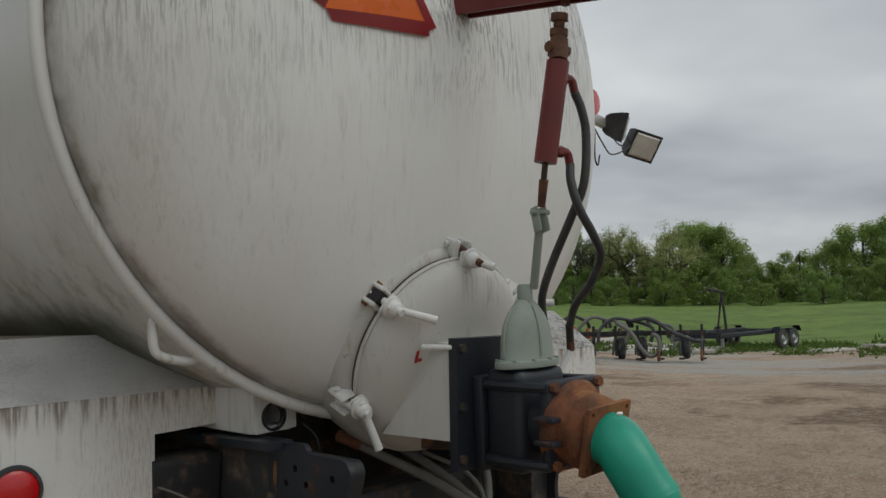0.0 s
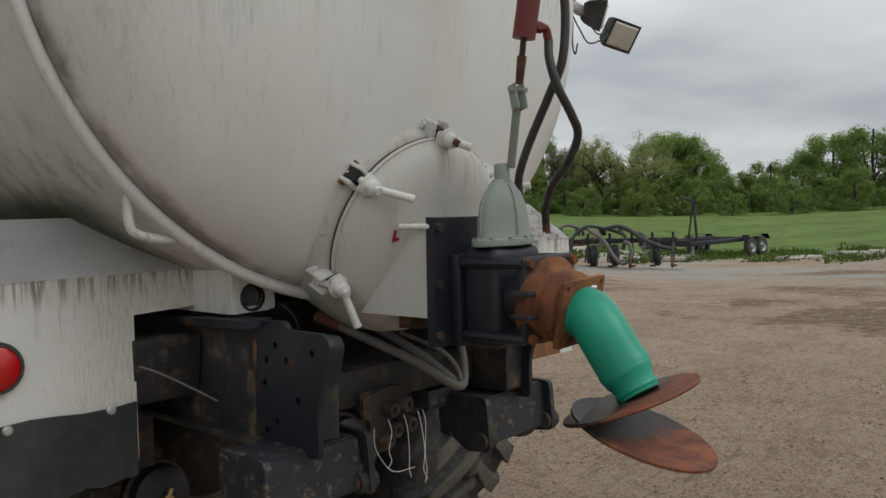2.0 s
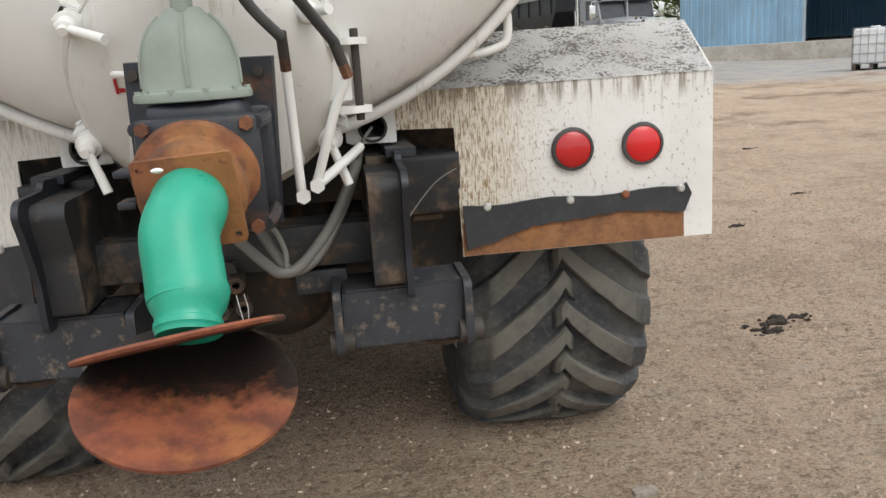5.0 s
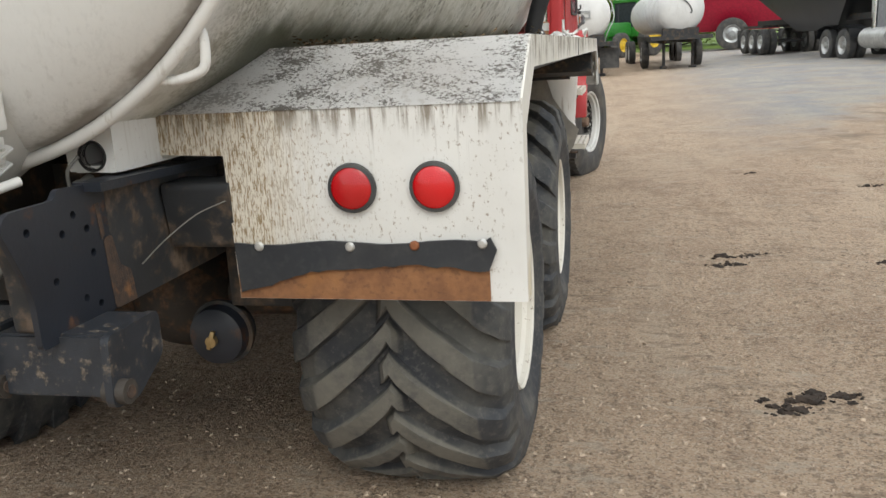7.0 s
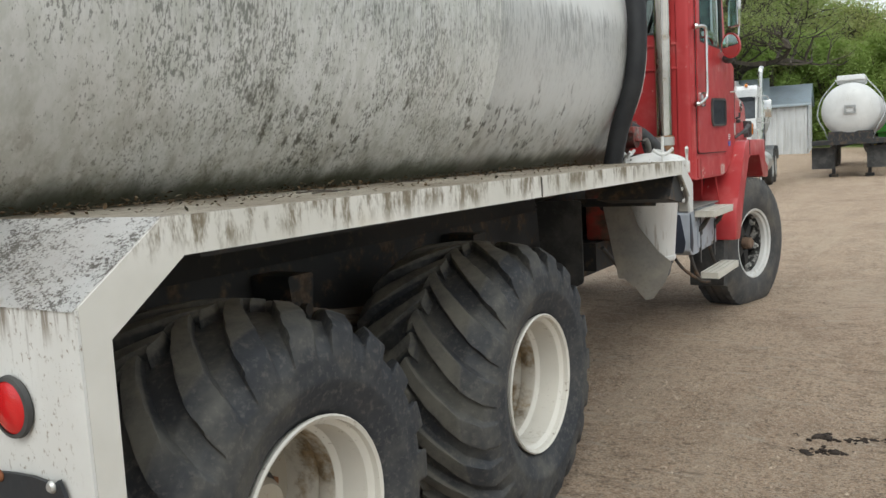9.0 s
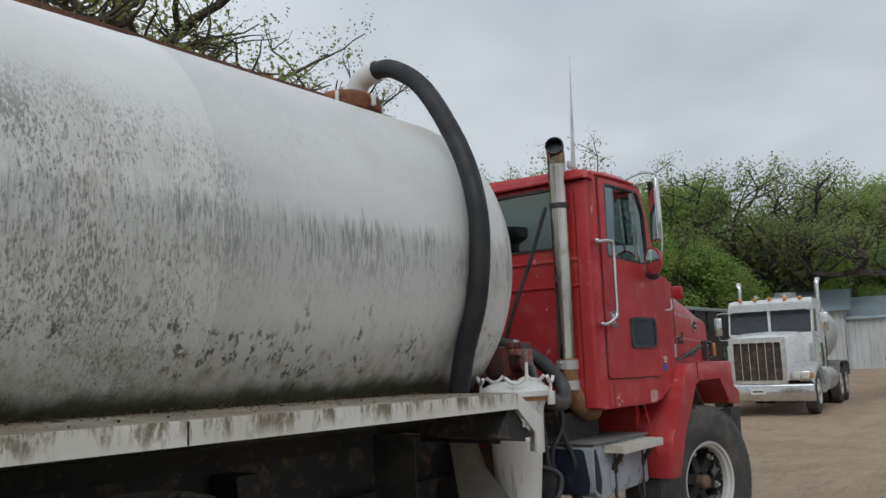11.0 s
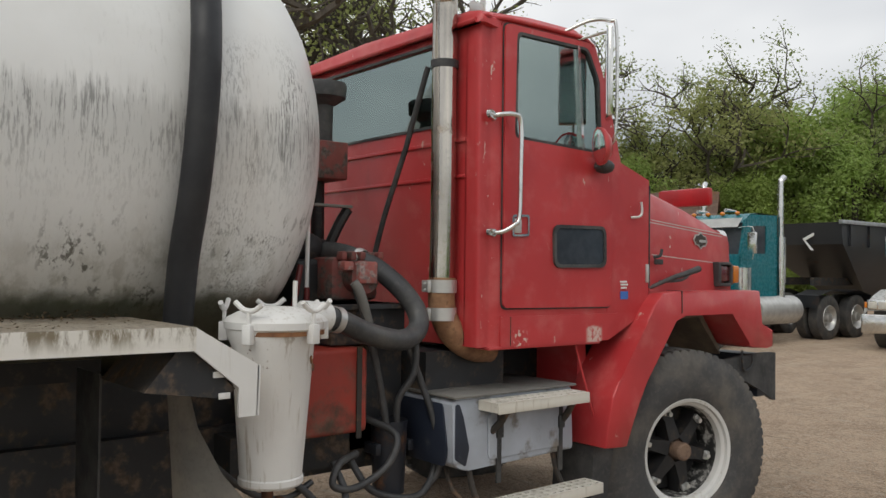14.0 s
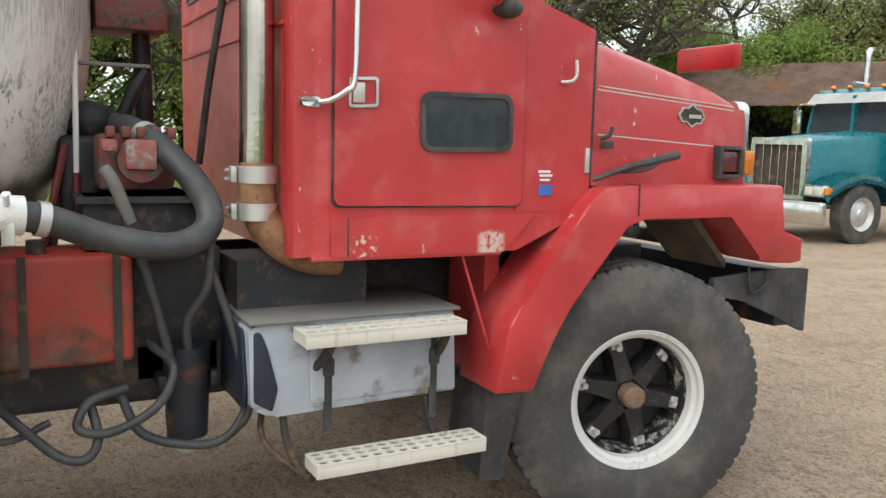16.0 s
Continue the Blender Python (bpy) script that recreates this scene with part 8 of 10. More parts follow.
def yard_relief(x, y):
    """Lumps, ruts and tyre marks of the yard, fading out beyond it."""
    if abs(x) > 60 or abs(y) > 60:
        return 0.0
    calm = 0.35 if abs(x) < 1.6 and -0.5 < y < 8 else 1.0
    z = 0.035 * noise.noise((x * 0.45, y * 0.45, 3.1))
    z += 0.016 * noise.noise((x * 2.1, y * 1.5, 7.3)) + 0.009 * noise.noise((x * 5.5, y * 4.2, 1.7))
    rut = noise.noise((x * 1.7 + 0.25 * y, y * 0.12, 5.5))
    z -= 0.022 * max(0.0, rut - 0.15) * (0.6 + 0.4 * math.sin(y * 26.0 + 9 * x))
    return z * calm


def ground_sheet():
    bm = B()
    xs = sorted(set([-2500, -900, -300, -120, -60] + [v * 4.0 for v in range(-10, 19)] + [-6 + 0.5 * k for k in range(40)] + [round(-2.6 + 0.1 * k, 2) for k in range(100)] + [80, 88, 96, 104, 112, 122, 134, 150, 170, 200, 300, 500, 900, 2500]))
    ys = sorted(set([-2500, -900, -300, -100, -50, -24, -12] + [v * 4.0 for v in range(-2, 20)] + [-4 + 0.5 * k for k in range(36)] + [round(-2.8 + 0.1 * k, 2) for k in range(130)] + [80, 88, 96, 104, 112, 122, 134, 150, 170, 200, 300, 500, 900, 2500]))
    grid = []
    for y in ys:
        row = []
        for x in xs:
            row.append(bm.verts.new((x, y, terrain(x, y) + yard_relief(x, y))))
        grid.append(row)
    for a, b in zip(grid, grid[1:]):
        for i in range(len(xs) - 1):
            bm.faces.new((a[i], a[i + 1], b[i + 1], b[i]))
    g = part("ground", bm, M["ground"], None, "pale silty gravel yard running out into green field", 80)
    return tagged(g, kind="structure", category="ground")


ground_sheet()

# ---- yard: sheds, machines and parked vehicles ----
def mat_sheet(name, colour, pitch, rough=0.5, dirt=0.4, axis=(1, 1, 0)):
    """Painted corrugated sheet: dirt only, the ribs are mesh."""
    n = Nodes(name, rough)
    c = n.mix(n.step(n.noise((0.6, 0.6, 0.35), 4), 0.3, 0.7), colour, tuple(0.75 * v for v in colour))
    c = n.mix(n.mul(n.step(n.noise((9, 9, 0.6), 4, 0.6), 0.5, 0.72), dirt), c, (0.25, 0.22, 0.18))
    return n.done(c)


def mat_leaf(name, a, b):
    n = Nodes(name, 0.6)
    n.bsdf.inputs["Transmission Weight"].default_value = 0.0
    n.bsdf.inputs["Subsurface Weight"].default_value = 0.0
    c = n.mix(n.island(), a, b)
    c = n.mix(n.mul(n.rand(), 0.35), c, (a[0] * 1.3, a[1] * 0.95, a[2] * 0.8))
    c = n.mix(n.step(n.noise(0.5, 3), 0.35, 0.65, 0.0, 0.25), c, tuple(0.75 * v for v in a))
    tr = n.t.nodes.new("ShaderNodeBsdfTranslucent")
    n.put(c, tr.inputs[0])
    mx = n.t.nodes.new("ShaderNodeMixShader")
    mx.inputs[0].default_value = 0.58
    n.t.links.new(n.bsdf.outputs[0], mx.inputs[1]); n.t.links.new(tr.outputs[0], mx.inputs[2])
    n.t.links.new(mx.outputs[0], n.t.nodes["Material Output"].inputs[0])
    return n.done(c)


def mat_bark():
    n = Nodes("bark", 0.9)
    c = n.mix(n.step(n.noise((9, 9, 2.2), 6, 0.7), 0.35, 0.65), (0.045, 0.036, 0.028), (0.105, 0.088, 0.070))
    n.bump(n.noise((14, 14, 3), 5), 0.02, 0.6)
    return n.done(c)


def mat_concrete():
    n = Nodes("old_concrete", 0.85)
    c = n.mix(n.step(n.noise(1.4, 5), 0.3, 0.7), (0.50, 0.47, 0.42), (0.36, 0.33, 0.28))
    c = n.mix(n.mul(n.step(n.noise(7.0, 5), 0.5, 0.7), 0.5), c, (0.24, 0.20, 0.15))
    n.bump(n.noise(20.0, 5), 0.01, 0.4)
    return n.done(c)


M.update({
    "shed_blue": mat_sheet("blue_sheet", (0.26, 0.44, 0.60), 0.2), "shed_white": mat_sheet("white_sheet", (0.68, 0.70, 0.71), 0.2), "roof_blue": mat_sheet("roof_sheet", (0.42, 0.50, 0.56), 0.2),
    "roof_rust": mat_rust("roof_rust", (0.33, 0.22, 0.17), (0.19, 0.12, 0.09), 1.6), "leaf_fresh": mat_leaf("leaf_fresh", (0.256, 0.369, 0.085), (0.369, 0.483, 0.156)), "leaf_dense": mat_leaf("leaf_dense", (0.206, 0.312, 0.078), (0.320, 0.433, 0.135)),
    "leaf_olive": mat_leaf("leaf_olive", (0.284, 0.341, 0.121), (0.426, 0.469, 0.206)), "leaf_dark": mat_leaf("leaf_dark", (0.227, 0.291, 0.092), (0.362, 0.419, 0.170)),
    "bark": mat_bark(), "concrete": mat_concrete(), "soil": mat_plain("dark_soil", (0.045, 0.032, 0.024), 0.95, 0.0, 0.5, 20.0), "weed": mat_leaf("weed", (0.075, 0.135, 0.025), (0.13, 0.20, 0.045)),
    "void": mat_plain("shed_dark", (0.012, 0.012, 0.013), 0.9), "teal": mat_plain("teal_enamel", (0.010, 0.17, 0.205), 0.25), "truck_white": mat_plain("truck_white", (0.74, 0.745, 0.74), 0.3, 0.0, 0.9),
    "silver": mat_plain("silver_enamel", (0.33, 0.34, 0.36), 0.35, 0.3), "red_paint": mat_plain("red_enamel", (0.48, 0.012, 0.045), 0.4), "tractor_green": mat_plain("green_enamel", (0.03, 0.22, 0.03), 0.35),
    "yellow": mat_plain("yellow_paint", (0.70, 0.48, 0.03), 0.4), "far_tank": mat_white("far_tank_paint", 0.3, (0.70, 0.70, 0.69), 0.2, 0.0, 0.35), "dark_body": mat_steel("dump_black", (0.030, 0.032, 0.036), 0.2, 0.4, 0.0, 2.0),
    "plastic": mat_plain("tote_plastic", (0.72, 0.74, 0.74), 0.45, 0.0, 0.85), "galv": mat_plain("galvanised", (0.42, 0.43, 0.43), 0.45, 0.7), "orange_scrap": mat_steel("orange_scrap", (0.50, 0.13, 0.06), 0.5, 0.6, 0.0, 3.0),
    "hill": mat_plain("far_hill", (0.19, 0.20, 0.13), 0.95, 0.0, 0.7, 0.01),
})


def thing(name, label, category, at, turn=0.0, group=""):
    ob = new(name)
    ob.matrix_basis = pose(at[0], at[1], terrain(at[0], at[1]) + (at[2] if len(at) > 2 else 0.0), 0, 0, turn)
    return tagged(ob, label, category, group)


def ribbed(bm, a, b, z0, z1, pitch=0.30, deep=0.03):
    """An upright ribbed sheet between two plan points; z1 may be a function of the share along."""
    a, b = Vector(a), Vector(b)
    n = max(2, int((b - a).length / pitch))
    d = (b - a).normalized()
    nrm = Vector((d.y, -d.x))
    lo, hi = [], []
    for i in range(n):
        for s, k in ((0.0, 0), (0.35, 0), (0.45, 1), (0.9, 1)):
            u = (i + s) / n
            p = a + (b - a) * u + nrm * (deep * k)
            top = z1(u) if callable(z1) else z1
            lo.append((p.x, p.y, z0)); hi.append((p.x, p.y, top))
    loft(bm, [lo, hi], cap=False)
    return bm


def blue_shed():
    """Open-fronted machine shed; local x runs along the front, y goes back."""
    s = thing("machine_shed", "pale blue ribbed metal shed with dark open doorways", "shed", (27.6, 24.0, 0.75), -50)
    W, D, E, R = 17.0, 16.0, 3.35, 5.6
    top = lambda u: E + (R - E) * (1 - abs(2 * u - 1))
    xs = (-W, -11.2, -7.9, -4.35, -2.0, 0.0)
    g = lambda x: top((x + W) / W)
    for x0, x1 in ((xs[0], xs[1]), (xs[2], xs[3]), (xs[4], xs[5])):
        wall = B(); ribbed(wall, (x0, 0), (x1, 0), 0, lambda u, a=x0, b=x1: g(a + (b - a) * u))
        w = part("wall", wall, M["shed_blue"], s)
    for x0, x1 in ((xs[1], xs[2]), (xs[3], xs[4])):
        h = B(); ribbed(h, (x0, 0), (x1, 0), 3.0, lambda u, a=x0, b=x1: g(a + (b - a) * u))
        part("header", h, M["shed_blue"], w)
        fr = B(); span(fr, (x0 - 0.06, -0.06, 0), (x0 + 0.04, 0.04, 3.02)); span(fr, (x1 - 0.04, -0.06, 0), (x1 + 0.06, 0.04, 3.02)); span(fr, (x0, -0.06, 3.0), (x1, 0.04, 3.1))
        part("door_frame", fr, M["roof_blue"], w)
    sd = B()
    ribbed(sd, (0, 0), (0, D), 0, E); ribbed(sd, (-W, D), (-W, 0), 0, E); ribbed(sd, (0, D), (-W, D), 0, lambda u: top(1 - u))
    part("side_wall", sd, M["shed_blue"], s)
    for a, b, za, zb in ((0.35, -W / 2, E - 0.12, R), (-W / 2, -W - 0.35, R, E - 0.12)):
        r = B()
        loft(r, [[(a, -0.4, za), (a, D + 0.4, za)], [(b, -0.4, zb), (b, D + 0.4, zb)]], cap=False)
        bmesh.ops.solidify(r, geom=r.faces[:], thickness=0.06)
        part("roof", r, M["roof_blue"], s)
    tr = B(); span(tr, (-0.05, -0.08, 0), (0.06, 0.03, E)); 
    part("corner_trim", tr, M["shed_white"], s)
    fl = B(); span(fl, (-W + 0.1, 0.1, 0.0), (-0.1, D - 0.1, 0.02))
    part("shed_floor", fl, M["soil"], s)
    inn = B(); span(inn, (-7.4, 3.0, 0.02), (-5.4, 6.5, 1.6), 0.1); span(inn, (-3.8, 2.0, 0.02), (-2.9, 4.0, 1.0), 0.05)
    part("stored_goods", inn, M["void"], s)
    slab = B(); box(slab, (-8.5, 7, -0.7), (18.5, 17.5, 1.42))
    part("footing", slab, M["concrete"], s)


def small_sheds():
    s = thing("white_shed", "white ribbed metal shed with a low pitched blue-grey roof", "shed", (-6.0, 44.5, 0.02), 6)
    gable = lambda u: 2.5 + 1.05 * (1 - abs(2 * u - 1))
    w = B(); ribbed(w, (-3.0, 0), (2.4, 0), -0.4, 2.5); ribbed(w, (2.4, 0), (2.4, 6), -0.4, gable); ribbed(w, (-3.0, 6), (-3.0, 0), -0.4, gable); ribbed(w, (2.4, 6), (-3.0, 6), -0.4, 2.5)
    part("wall", w, M["shed_white"], s)
    for y0, y1 in ((-0.2, 3.0), (6.2, 3.0)):
        r = B(); loft(r, [[(-3.15, y0, 2.46), (2.55, y0, 2.46)], [(-3.15, y1, 3.60), (2.55, y1, 3.60)]], cap=False)
        bmesh.ops.solidify(r, geom=r.faces[:], thickness=0.05)
        part("roof", r, M["roof_blue"], s)
    e = B(); span(e, (-3.15, -0.26, 2.36), (2.55, -0.19, 2.50), 0.01)
    part("eave_gutter", e, M["roof_blue"], s)
    s = thing("long_shed", "long low shed with a pale blue metal roof", "shed", (-11.5, 43.0, 0.2), 10)
    w = B(); ribbed(w, (-6, 0), (6, 0), -0.3, 2.9); ribbed(w, (6, 0), (6, 7), -0.3, 2.9); ribbed(w, (-6, 7), (-6, 0), -0.3, 2.9); ribbed(w, (6, 7), (-6, 7), -0.3, 2.9)
    part("wall", w, M["shed_white"], s)
    r = B(); loft(r, [[(-6.3, -0.4, 2.85), (6.3, -0.4, 2.85)], [(-6.3, 3.5, 4.1), (6.3, 3.5, 4.1)], [(-6.3, 7.4, 2.85), (6.3, 7.4, 2.85)]], cap=False)
    bmesh.ops.solidify(r, geom=r.faces[:], thickness=0.05)
    part("roof", r, M["roof_blue"], s)
    v = B(); box(v, (-0.6, 3.5, 4.3), (1.5, 0.9, 0.5), 0.05)
    part("ridge_vent", v, M["roof_blue"], s)
    s = thing("old_barn", "old open barn with a rust-streaked tin roof", "barn", (-19.0, 30.5, 0.1), 30)
    r = B()
    rows = []
    for k in range(41):
        u = k / 40
        rows.append([(-4.5 + 9 * u, -2.6, 3.0 + 0.025 * (k % 2)), (-4.5 + 9 * u, 0.6, 4.75 + 0.025 * (k % 2)), (-4.5 + 9 * u, 3.8, 3.0 + 0.025 * (k % 2))])
    loft(r, rows, cap=False)
    bmesh.ops.solidify(r, geom=r.faces[:], thickness=0.02)
    part("roof", r, M["roof_rust"], s)
    for x in (-4.2, -1.4, 1.4, 4.2):
        for y in (-2.3, 3.4):
            p = B(); cyl(p, (x, y, -0.2), (x, y, 3.05), 0.09, seg=8)
            part("post", p, M["bark"], s)
    w = B(); span(w, (-4.3, 3.3, -0.2), (4.3, 3.4, 3.0)); span(w, (-4.3, -2.3, -0.2), (-4.2, 3.3, 3.0)); span(w, (2.2, -2.35, 0.9), (4.3, -2.25, 3.0))
    part("plank_wall", w, M["bark"], s)


blue_shed()
small_sheds()


def road_wheel(parent, x, y, r=0.52, w=0.28, rim="alu", dual=False, side=1):
    t = B()
    lathe(t, [(r * 0.55, -w / 2 + 0.02), (r * 0.7, -w / 2), (r * 0.92, -w / 2 + 0.01), (r, -w / 2 + 0.04), (r, w / 2 - 0.04), (r * 0.92, w / 2 - 0.01), (r * 0.7, w / 2), (r * 0.55, w / 2 - 0.02)], along((side, 0, 0), (x, y, r - 0.015)), 28)
    wh = part("wheel", t, M["tyre_front"], parent)
    h = B()
    lathe(h, [(r * 0.57, w / 2 - 0.03), (r * 0.55, w / 2), (r * 0.50, w / 2 - 0.02), (r * 0.42, -0.02 if dual else w / 2 - 0.06), (r * 0.22, 0.0 if dual else w / 2 - 0.02), (r * 0.2, w / 2), (0.0, w / 2 + 0.02)], along((side, 0, 0), (x, y, r - 0.015)), 24)
    part("rim", h, M[rim], wh)
    return wh


def semi_truck(label, at, turn, paint, sleeper=False, visor=None, back=None, stack=3.62):
    """Long-nosed truck; its nose is at local y = 0 and it runs back along +y."""
    t = thing("semi_truck", label, "truck", at, turn)
    f = B(); span(f, (-0.45, 0.3, 0.62), (-0.35, 7.6, 0.9)); span(f, (0.35, 0.3, 0.62), (0.45, 7.6, 0.9)); span(f, (-0.9, 2.2, 0.6), (0.9, 3.3, 1.05))
    part("frame", f, M["frame"], t)
    h = B()
    rows = []
    for y, w, z in ((0.30, 0.60, 1.72), (0.36, 0.64, 1.77), (1.2, 0.70, 1.84), (2.05, 0.78, 1.92)):
        rows.append([(-w, y, 0.95), (-w, y, z - 0.14), (-w + 0.05, y, z - 0.04), (-w + 0.14, y, z), (0, y, z + 0.03), (w - 0.14, y, z), (w - 0.05, y, z - 0.04), (w, y, z - 0.14), (w, y, 0.95)])
    loft(h, rows, True)
    hood_ob = part("hood", h, paint, t)
    g = B(); plate(g, rounded([(-0.62, 0.72), (0.62, 0.72), (0.62, 1.78), (-0.62, 1.78)], 0.05, 3), [rounded([(-0.52, 0.80), (0.52, 0.80), (0.52, 1.66), (-0.52, 1.66)], 0.03, 3)], lambda u, v, w: (u, 0.22 + w, v), 0.10)
    gr = part("grille", g, M["chrome"], t)
    b = B(); span(b, (-0.52, 0.29, 0.80), (0.52, 0.31, 1.66))
    part("grille_mesh", b, M["grime"], gr)
    for k in range(5):
        b = B(); span(b, (-0.36 + 0.18 * k - 0.008, 0.26, 0.80), (-0.36 + 0.18 * k + 0.008, 0.29, 1.66))
        part("grille_bar", b, M["chrome"], gr)
    b = B(); span(b, (-1.2, -0.02, 0.34), (1.2, 0.12, 0.72), 0.04, 3)
    bu = part("bumper", b, M["chrome"], t)
    b = B(); span(b, (-0.16, -0.03, 0.50), (0.16, -0.02, 0.62))
    part("number_plate", b, M["clean"], bu)
    b = B(); span(b, (-0.11, -0.036, 0.545), (0.11, -0.03, 0.575))
    part("plate_bar", b, M["frame"], bu)
    for s in (-1, 1):
        fd = B()
        arc = [(0.14, 0.80), (0.20, 0.96), (0.55, 1.12), (1.0, 1.22), (1.45, 1.16), (1.75, 0.98), (1.95, 0.70)]
        rows = [[(0.62 * s, y, z), (1.12 * s, y, z - 0.02), (1.19 * s, y, z - 0.10), (1.19 * s, y, z - 0.17)] for y, z in arc]
        loft(fd, rows, cap=False)
        bmesh.ops.solidify(fd, geom=fd.faces[:], thickness=0.03)
        fen = part("fender", fd, paint, t)
        hl = B(); span(hl, (0.70 * s, 0.10, 0.80), (1.12 * s, 0.26, 1.0), 0.03)
        lm = part("headlamp", hl, M["chrome"], fen)
        ln = B()
        for k in range(2):
            span(ln, ((0.74 + 0.19 * k) * s, 0.09, 0.83), ((0.90 + 0.19 * k) * s, 0.105, 0.97), 0.01)
        part("lens", ln, M["clear_lens"], lm)
        am = B(); span(am, (1.12 * s, 0.12, 0.84), (1.17 * s, 0.26, 0.96), 0.01)
        part("signal", am, M["amber"], lm)
        road_wheel(t, 1.02 * s, 1.05, 0.52, 0.28, "alu", False, s)
        for y in (5.4, 6.7):
            road_wheel(t, 1.02 * s, y, 0.52, 0.28, "alu", True, s)
            road_wheel(t, 0.70 * s, y, 0.52, 0.28, "alu", False, -s)
        mf = B()
        rows = [[(0.60 * s, y, z), (1.2 * s, y, z)] for y, z in ((4.75, 0.75), (4.85, 1.02), (5.4, 1.14), (6.0, 1.10), (6.7, 1.14), (7.25, 1.02), (7.35, 0.7))]
        loft(mf, rows, cap=False)
        bmesh.ops.solidify(mf, geom=mf.faces[:], thickness=0.02)
        part("rear_fender", mf, M["dark_body"] if back is None else M["galv"], t)
        tk = B(); cyl(tk, (0.93 * s, 2.5, 0.72), (0.93 * s, 4.1, 0.72), 0.31, seg=24)
        part("fuel_tank", tk, M["alu"], t)
        sp = B(); box(sp, (1.0 * s, 2.35, 0.45), (0.25, 0.5, 0.05), 0.01)
        part("step", sp, M["alu"], t)
        cn = B(); cyl(cn, (1.02 * s, 2.12, 1.05), (1.02 * s, 2.12, 1.62), 0.17, seg=20)
        part("air_cleaner", cn, M["chrome"], t)
        if stack:
            sk = B()
            y = 4.35 if sleeper else 3.62
            top = stack - 3.62
            cyl(sk, (0.98 * s, y, 0.9), (0.98 * s, y, 1.3), 0.09, seg=16)
            cyl(sk, (0.98 * s, y, 1.3), (0.98 * s, y, 2.3), 0.11, seg=16)
            tube(sk, [(0.98 * s, y, 2.3), (0.98 * s, y, 2.8), (0.98 * s, y, 3.45 + top), (0.99 * s, y + 0.03, 3.55 + top), (1.0 * s, y + 0.10, 3.62 + top)], 0.065, 16, 4)
            part("exhaust_stack", sk, M["chrome"], t)
        mr = B(); tube(mr, [(0.9 * s, 2.15, 2.45), (1.25 * s, 2.1, 2.45), (1.27 * s, 2.1, 2.2), (1.25 * s, 2.1, 1.8), (0.95 * s, 2.2, 1.8)], 0.014, 6, 3); span(mr, (1.16 * s, 2.05, 1.9), (1.36 * s, 2.11, 2.35), 0.02)
        part("mirror", mr, M["chrome"], t)
    c = B()
    ye = 5.0 if sleeper else 3.45
    side = [(2.05, 1.0), (2.05, 1.9), (2.22, 2.62), (2.40, 2.74), (ye, 2.76), (ye, 1.0)]
    for s in (-1, 1):
        plate(c, side, [rounded([(2.32, 1.92), (2.46, 2.50), (3.02, 2.52), (3.02, 1.92)], 0.05, 3)], lambda u, v, w: (s * (1.0 - w), u, v), 0.04)
    span(c, (-1.0, ye - 0.04, 1.0), (1.0, ye, 2.74)); span(c, (-1.0, 2.05, 1.0), (1.0, 2.09, 1.90))
    loft(c, [[(-1.0, 2.20, 2.56), (1.0, 2.20, 2.56)], [(-0.98, 2.40, 2.74), (0.98, 2.40, 2.74)], [(-0.96, 2.8, 2.79), (0.96, 2.8, 2.79)], [(-0.98, ye, 2.76), (0.98, ye, 2.76)]], cap=False)
    span(c, (-0.03, 2.06, 1.88), (0.03, 2.24, 2.6))
    cb = part("cab", c, paint, t)
    gl = B(); loft(gl, [[(-0.98, 2.08, 1.90), (0.98, 2.08, 1.90)], [(-0.98, 2.24, 2.58), (0.98, 2.24, 2.58)]], cap=False)
    ob = part("windscreen", gl, M["dark_glass"], cb)
    for s in (-1, 1):
        gl = B(); span(gl, (0.972 * s, 2.30, 1.90), (0.978 * s, 3.04, 2.54))
        part("side_window", gl, M["dark_glass"], cb)
    it = B(); span(it, (-0.9, 2.5, 1.0), (0.9, 3.3, 2.1), 0.05)
    part("seats", it, M["interior"], cb)
    vz = B(); loft(vz, [[(-0.98, 1.98, 2.46), (0.98, 1.98, 2.46)], [(-0.98, 2.18, 2.66), (0.98, 2.18, 2.66)]], cap=False)
    bmesh.ops.solidify(vz, geom=vz.faces[:], thickness=0.012)
    part("sun_visor", vz, visor or paint, cb)
    for k in range(5):
        l = B(); ball(l, (-0.72 + 0.36 * k, 2.38, 2.775), 0.045, (1.2, 1.5, 1.0), 10)
        part("roof_light", l, M["amber"], cb)
    for s in (-1, 1):
        l = B(); tube(l, [(0.35 * s, 2.5, 2.86), (0.35 * s, 2.9, 2.86)], 0.04, 10, 2, r2=0.02)
        part("air_horn", l, M["chrome"], cb)
    if back:
        tk = B(); lathe(tk, [(0.0, -0.2), (0.5, -0.17), (0.85, -0.05), (0.92, 0.05), (0.92, 3.8), (0.85, 3.9), (0.5, 4.02), (0.0, 4.05)], along((0, 1, 0), (0, 3.95, 1.95)), 36)
        part("tank", tk, back, t)
        dm = B(); cyl(dm, (0, 4.8, 2.8), (0, 4.8, 3.05), 0.3, seg=20); span(dm, (-0.4, 4.2, 2.86), (0.4, 7.2, 2.92))
        part("tank_walkway", dm, M["galv"], t)
    return t


